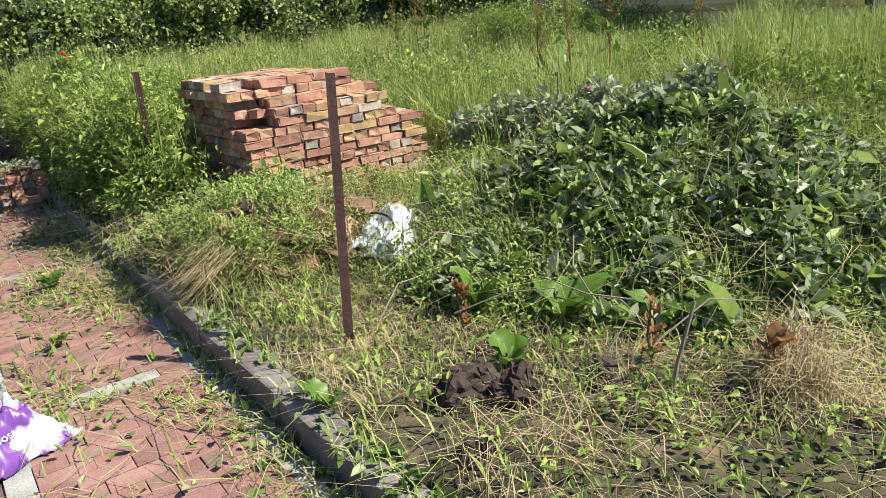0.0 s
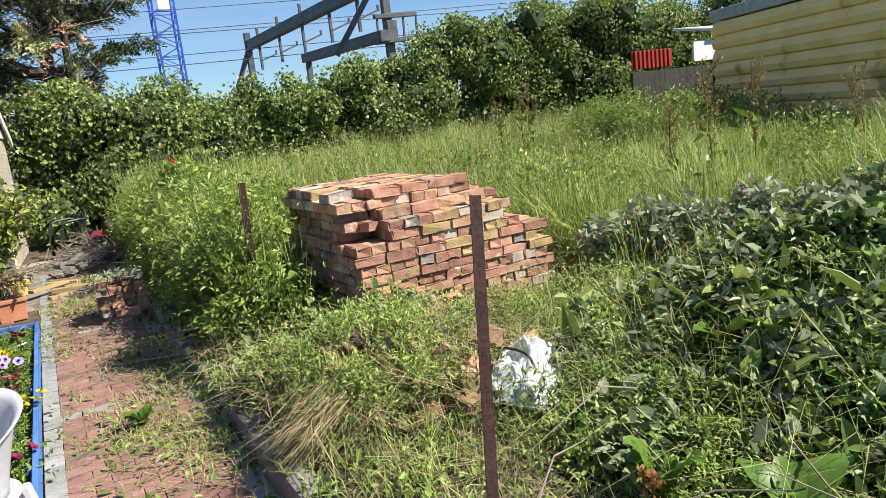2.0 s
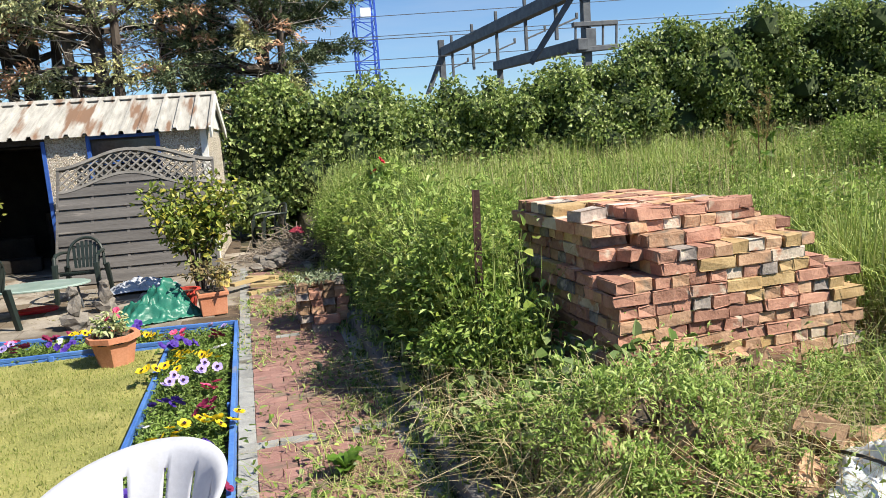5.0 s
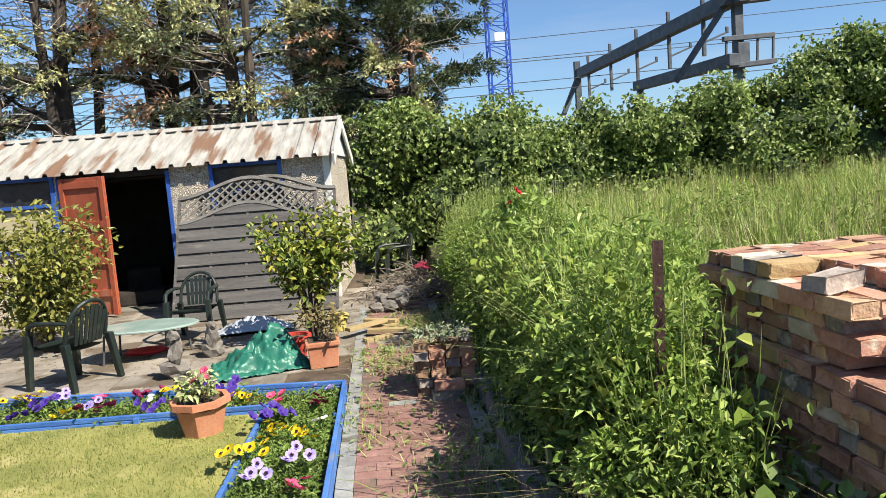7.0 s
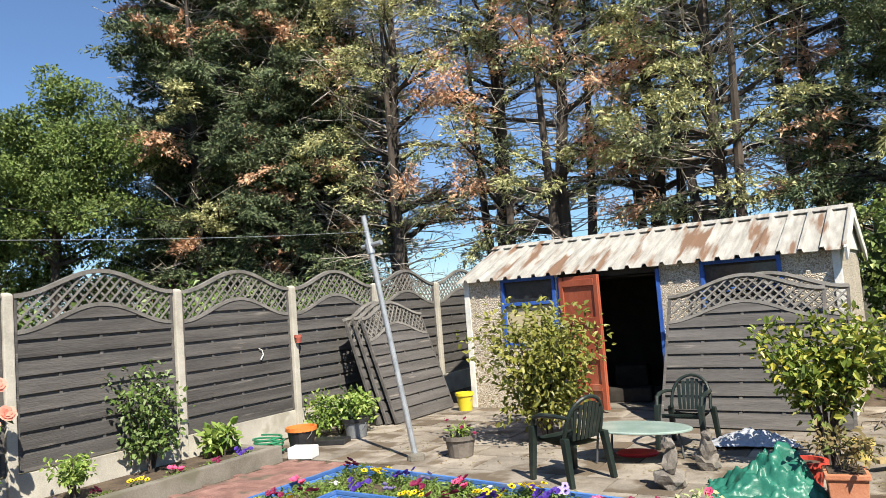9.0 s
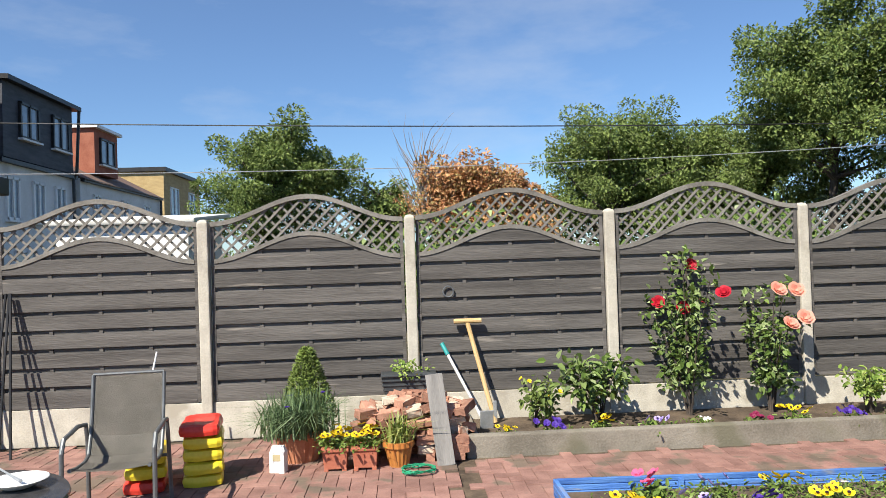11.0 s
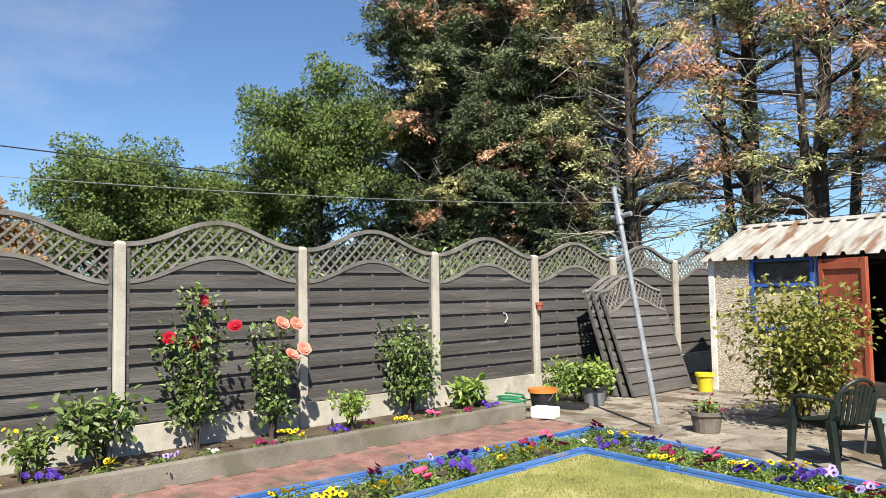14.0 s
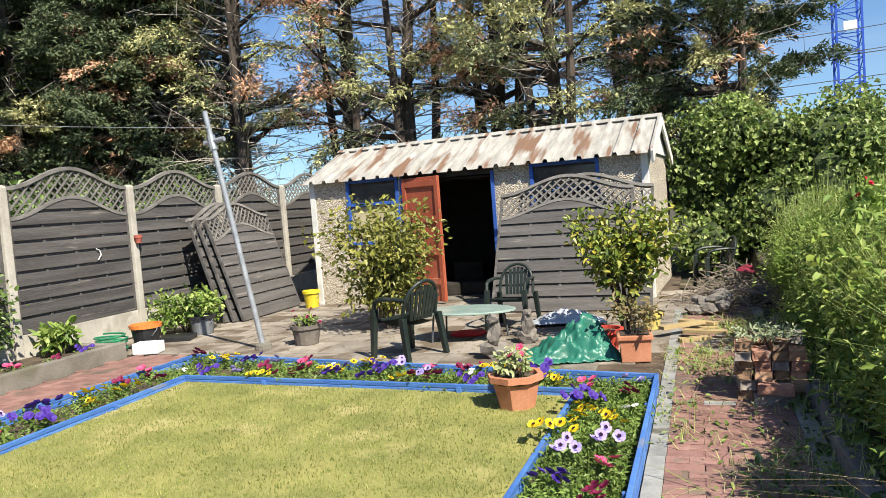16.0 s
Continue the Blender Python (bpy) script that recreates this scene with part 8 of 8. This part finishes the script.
# tall flowering dock stems
SEED = leafy("dock_seed_heads", [(0.2, 0.22, 0.05), (0.32, 0.22, 0.08), (0.38, 0.28, 0.12)], 0.6, 0.35)
for i, (x, y, h) in enumerate(((4.95, 1.9, 1.55), (5.6, 2.0, 1.45), (5.25, 2.6, 1.2), (7.2, 7.5, 1.5), (7.5, 7.8, 1.6), (7.0, 7.9, 1.3), (6.4, 1.5, 1.2))):
    root = thing("seeding_dock", "tall seeding dock stem with reddish stalk", "weed", pose(x, y, gz(x, y), 4 * math.sin(i * 3), 5 * math.sin(i * 5), 50 * i), "tall dock stems")
    rng = np.random.default_rng(170 + i)
    bm = B()
    tube(bm, [(0, 0, 0), (0.03, 0, h * 0.5), (0.0, 0.04, h)], [0.01, 0.008, 0.003], 6)
    for k in range(6):
        z = h * (0.55 + 0.07 * k)
        a = k * 2.4
        tube(bm, [(0.02, 0.02, z), (0.12 * math.cos(a), 0.12 * math.sin(a), z + 0.17)], [0.004, 0.002], 4)
    part("stalk", bm, STEMS, root)
    n = 420
    k = rng.integers(0, 7, n)
    t = rng.random(n)
    z = np.where(k == 6, h * (0.8 + 0.22 * t), h * (0.55 + 0.07 * k) + 0.17 * t)
    rad = np.where(k == 6, 0.0, 0.12 * t)
    P = np.stack([rad * np.cos(k * 2.4) + rng.normal(0, 0.012, n), rad * np.sin(k * 2.4) + rng.normal(0, 0.012, n), z], 1)
    V, F = leaves(P, 0.022, rng, wide=0.7)
    tagged(part("seed_head", fast_mesh("seed_head", V, F, SEED), SEED, root), kind="stuff")
    P = np.stack([rng.normal(0, 0.05, 16), rng.normal(0, 0.05, 16), rng.uniform(0.1, 0.7, 16) * h], 1)
    V, F = leaves(P, 0.17, rng, wide=0.35)
    part("foliage", fast_mesh("foliage", V, F, DOCK), DOCK, root)
# honesty with magenta flowers behind the heap
HON = leafy("grey_green_leaves", [(0.2, 0.26, 0.14), (0.32, 0.38, 0.23), (0.46, 0.5, 0.34)], 0.55, 0.35)
for i, (x, y) in enumerate(((4.2, 1.55), (4.75, 1.05), (3.9, 1.8), (5.1, 0.75), (4.5, 1.3), (4.0, 1.35))):
    bush("magenta_flower_plant", pose(x, y, gz(x, y) + 0.12), HON, 0.42, 0.34, 420, 0.075, "wilting grey-green plant with magenta flowers", "plant", 6, seed=180 + i, flower=petal_mat("magenta_petals", (0.38, 0.06, 0.22)) if i == 0 else bpy.data.materials["magenta_petals"], nf=9, fsize=0.035, stem_r=0.004, group="magenta flowered plants")
# a red poppy-like bloom in the bank
bush("red_flower_plant", pose(1.62, 6.4, gz(1.62, 6.4)), WEED, 1.25, 0.25, 160, 0.08, "tall weed with one dark red bloom", "plant", 4, seed=190, flower=PET_RED, nf=2, fsize=0.09, stem_r=0.005, shape=1.0)
# loose sticks and bramble canes
rng = np.random.default_rng(191)
for i in range(26):
    x, y = rng.uniform(1.2, 5.2), rng.uniform(-1.6, 2.0)
    z = gz(x, y) + rng.uniform(0.02, 0.2)
    a = rng.uniform(0, 6.283)
    L = rng.uniform(0.25, 0.8)
    bm = B()
    tube(bm, [(0, 0, 0), (L * 0.5, 0.05 * L, L * rng.uniform(0.0, 0.35)), (L, -0.05 * L, L * rng.uniform(-0.05, 0.3))], [0.004, 0.0033, 0.0015], 5)
    o = tagged(part("dry_cane", bm, TWIG, None), "dry pale dead stem lying on the weeds", "stem", "dead stems")
    o.matrix_basis = pose(x, y, z, 0, 0, math.degrees(a))
bm = B()
tube(bm, [(0, 0, 0), (0.02, 0.01, 0.2), (0.05, 0.0, 0.42)], [0.009, 0.008, 0.006], 6)
tagged(part("stake", bm, TWIG, None), "short brown stick pushed into the soil", "stake").matrix_basis = pose(1.98, -1.5, 0.08, 0, 12, 0)

# ---------------------------------------------------------------- litter and paving pieces
rng = np.random.default_rng(201)
n = 6400
y = rng.uniform(-3.2, 8.5, n)
x = 0.06 + 0.9 * rng.random(n) ** 0.8
k = rng.random(n) < np.clip(0.12 + 0.6 * np.sin(y * 2.3) * np.sin(x * 5 + y) + 0.5 * ramp01(x, 0.5, 0.95), 0.05, 1)
P = np.stack([x[k], y[k], rng.uniform(0.004, 0.03, k.sum())], 1)
h_ = len(P) // 2
V, F = leaves(P[:h_], 0.045, rng, up=2.0, wide=0.5, full=True)
stuff("green_leaf_litter", V, F, WEED, "fresh cut weed leaves scattered over the path", "litter")
V, F = leaves(P[h_:], 0.05, rng, up=2.0, wide=0.5, full=True)
stuff("leaf_litter", V, F, WEED_DARK, "cut leaves scattered over the path", "litter")
P = np.stack([x[k] + rng.normal(0, 0.05, k.sum()), y[k] + rng.normal(0, 0.05, k.sum()), np.full(k.sum(), 0.004)], 1)
P = P[(P[:, 0] > 0.04) & (P[:, 0] < 0.96)]
V, F = blades(P, 0.09, rng, 0.002, 3.0)
V[:, 2] = np.clip(V[:, 2], 0.003, 0.05)
stuff("grass_cuttings", V, F, STRAW, "dry grass clippings strewn on the path", "litter")
V, F = blades(P + rng.normal(0, 0.03, P.shape) * np.array([1, 1, 0]), 0.09, rng, 0.0025, 2.5)
V[:, 2] = np.clip(V[:, 2], 0.003, 0.06)
stuff("green_cuttings", V, F, GRASS, "fresh green clippings strewn on the path", "litter")


def paver_mesh(material, l, w, h=0.05):
    bm = B()
    box(bm, l - 0.003, w - 0.003, h, bevel=0.003)
    me = bpy.data.meshes.new("paver")
    bmesh.ops.recalc_face_normals(bm, faces=bm.faces)
    bm.to_mesh(me)
    bm.free()
    me.materials.append(material)
    return me


RED_ME, GREY_ME = paver_mesh(PAVER_RED, 0.2, 0.1), paver_mesh(PAVER_GREY, 0.2, 0.1)
rp = random.Random(3)
pieces = []
# right path: grey edge courses lengthwise, red field across, grey bands
y = -3.0
while y < 9.0:
    for x in (0.085, 0.915):
        pieces.append((x, y + 0.1, 90, GREY_ME, 1.0))
    y += 0.2
y, row = -3.0, 0
while y < 9.0:
    x = 0.134
    band = row % 23 == 11
    for ln in ((0.12, 0.2, 0.2, 0.212) if row % 2 else (0.2, 0.2, 0.2, 0.132)):
        pieces.append((x + ln / 2, y + 0.05, 0, GREY_ME if band and rp.random() < 0.6 else RED_ME, ln / 0.2))
        x += ln
    y += 0.1
    row += 1
near = sorted(pieces, key=lambda p: abs(p[1] - 1.2))
joined = {id(RED_ME): B(), id(GREY_ME): B()}
for i, (x, y, rz, me, ln) in enumerate(near):
    m = pose(x + rp.uniform(-0.002, 0.002), y, -0.05 + rp.uniform(-0.002, 0.002), rp.uniform(-0.6, 0.6), rp.uniform(-0.6, 0.6), rz + rp.uniform(-0.6, 0.6))
    if i < 300:
        o = new("paver", me)
        o.parent = PATH_BED
        o.matrix_basis = m @ Matrix.Diagonal((ln, 1, 1, 1))
        o.matrix_parent_inverse = Matrix.Identity(4)
    else:
        bmj = joined[id(me)]
        box(bmj, 0.197 * ln, 0.097, 0.05, (m.translation.x, m.translation.y, m.translation.z), (0, 0, rz))
o = part("far_pavers", joined[id(RED_ME)], PAVER_JOINED, PATH_BED)
tagged(o, kind="stuff")
o = part("far_grey_pavers", joined[id(GREY_ME)], PAVER_GREY, PATH_BED)
tagged(o, kind="stuff")


def box_field(rows, l, w, h):
    """Many plain blocks at once from rows of x, y, z, turn."""
    R = np.array(rows)
    c = np.array([[-1, -1], [1, -1], [1, 1], [-1, 1]]) * 0.5 * np.array([l, w])
    ch = c * np.array([1 - 0.02, 1 - 0.04])
    ca, sa = np.cos(np.radians(R[:, 3])), np.sin(np.radians(R[:, 3]))
    rot = lambda q: np.stack([q[None, :, 0] * ca[:, None] - q[None, :, 1] * sa[:, None], q[None, :, 0] * sa[:, None] + q[None, :, 1] * ca[:, None]], -1)
    lo, hi, hi2 = rot(c), rot(c), rot(ch)
    N = len(R)
    V = np.zeros((N, 12, 3))
    for k, (q, z) in enumerate(((lo, 0.0), (hi, h - 0.004), (hi2, h))):
        V[:, k * 4:k * 4 + 4, :2] = q + R[:, None, :2]
        V[:, k * 4:k * 4 + 4, 2] = R[:, None, 2] + z
    f = []
    for b in (0, 4):
        for i in range(4):
            j = (i + 1) % 4
            f.append((b + i, b + j, b + 4 + j, b + 4 + i))
    f.append((8, 9, 10, 11))
    F = (np.arange(N)[:, None, None] * 12 + np.array(f)[None]).reshape(-1, 4)
    return V.reshape(-1, 3), F


def herring(x0, x1, y0, y1):
    rows = []
    for i in range(int((x1 - x0) / 0.1) + 4):
        for k in range(int((y1 - y0) / 0.1) + 4):
            q = (i - k) % 4
            if q == 0:
                rows.append((x0 + 0.1 * i + 0.1, y0 + 0.1 * k + 0.05, -0.045 + rp.uniform(-0.003, 0.003), 0))
            elif q == 3:
                rows.append((x0 + 0.1 * i + 0.05, y0 + 0.1 * k + 0.1, -0.045 + rp.uniform(-0.003, 0.003), 90))
    return [r for r in rows if x0 + 0.05 < r[0] < x1 - 0.05 and y0 + 0.05 < r[1] < y1 - 0.05]


V, F = box_field(herring(-5.88, -4.72, 0.55, 6.6), 0.197, 0.097, 0.05)
o = part("herringbone_pavers", fast_mesh("herringbone_pavers", V, F, PAVER_JOINED), PAVER_JOINED, LEFT_BED)
tagged(o, kind="stuff")
V, F = box_field(herring(-6.85, -4.75, -4.6, 0.55), 0.197, 0.097, 0.05)
o = part("fence_side_pavers", fast_mesh("fence_side_pavers", V, F, PAVER_JOINED), PAVER_JOINED, LEFT_BED)
tagged(o, kind="stuff")
V, F = box_field(herring(-4.75, 0.03, -4.6, 1.05), 0.197, 0.097, 0.05)
o = part("terrace_pavers", fast_mesh("terrace_pavers", V, F, PAVER_JOINED), PAVER_JOINED, NEAR_BED)
tagged(o, kind="stuff")
# patio slabs, each a piece
SLAB_ME = {}
y, row = 5.13, 0
while y < 10.6:
    x = -6.8 + (0.3 if row % 2 else 0)
    hh = 0.45 if row % 3 else 0.6
    while x < 0.5:
        ww = 0.6
        key = (ww, hh)
        if key not in SLAB_ME:
            SLAB_ME[key] = paver_mesh(SLAB, ww - 0.006, hh - 0.006)
        if x + ww < (0.98 if y > 6.6 else 0.03) and y + hh > outer_back(x + ww) and (y > 6.6 or x > -4.72):
            o = new("slab", SLAB_ME[key])
            o.parent = PATIO_BED
            o.matrix_basis = pose(x + ww / 2, y + hh / 2, -0.052 + rp.uniform(-0.005, 0.004), rp.uniform(-0.4, 0.4), rp.uniform(-0.4, 0.4), rp.uniform(-0.5, 0.5))
        x += ww
    y += hh
    row += 1
# moss and grit in joints
n = 3500
P = np.stack([rng.uniform(-6.6, 0.3, n), rng.uniform(6.7, 10, n), np.full(n, -0.004)], 1)
P = P[rng.random(n) < 0.4 + 0.5 * np.sin(P[:, 0] * 3) * np.sin(P[:, 1] * 4)]
V, F = leaves(P, 0.03, rng, up=2.5, wide=0.5)
V[:, 2] = np.clip(V[:, 2], 0.002, 0.02)
stuff("patio_litter", V, F, leafy("dry_litter", [(0.16, 0.11, 0.06), (0.26, 0.2, 0.1), (0.14, 0.15, 0.05)], 0.8, 0.1), "dry leaf litter on the patio slabs", "litter")
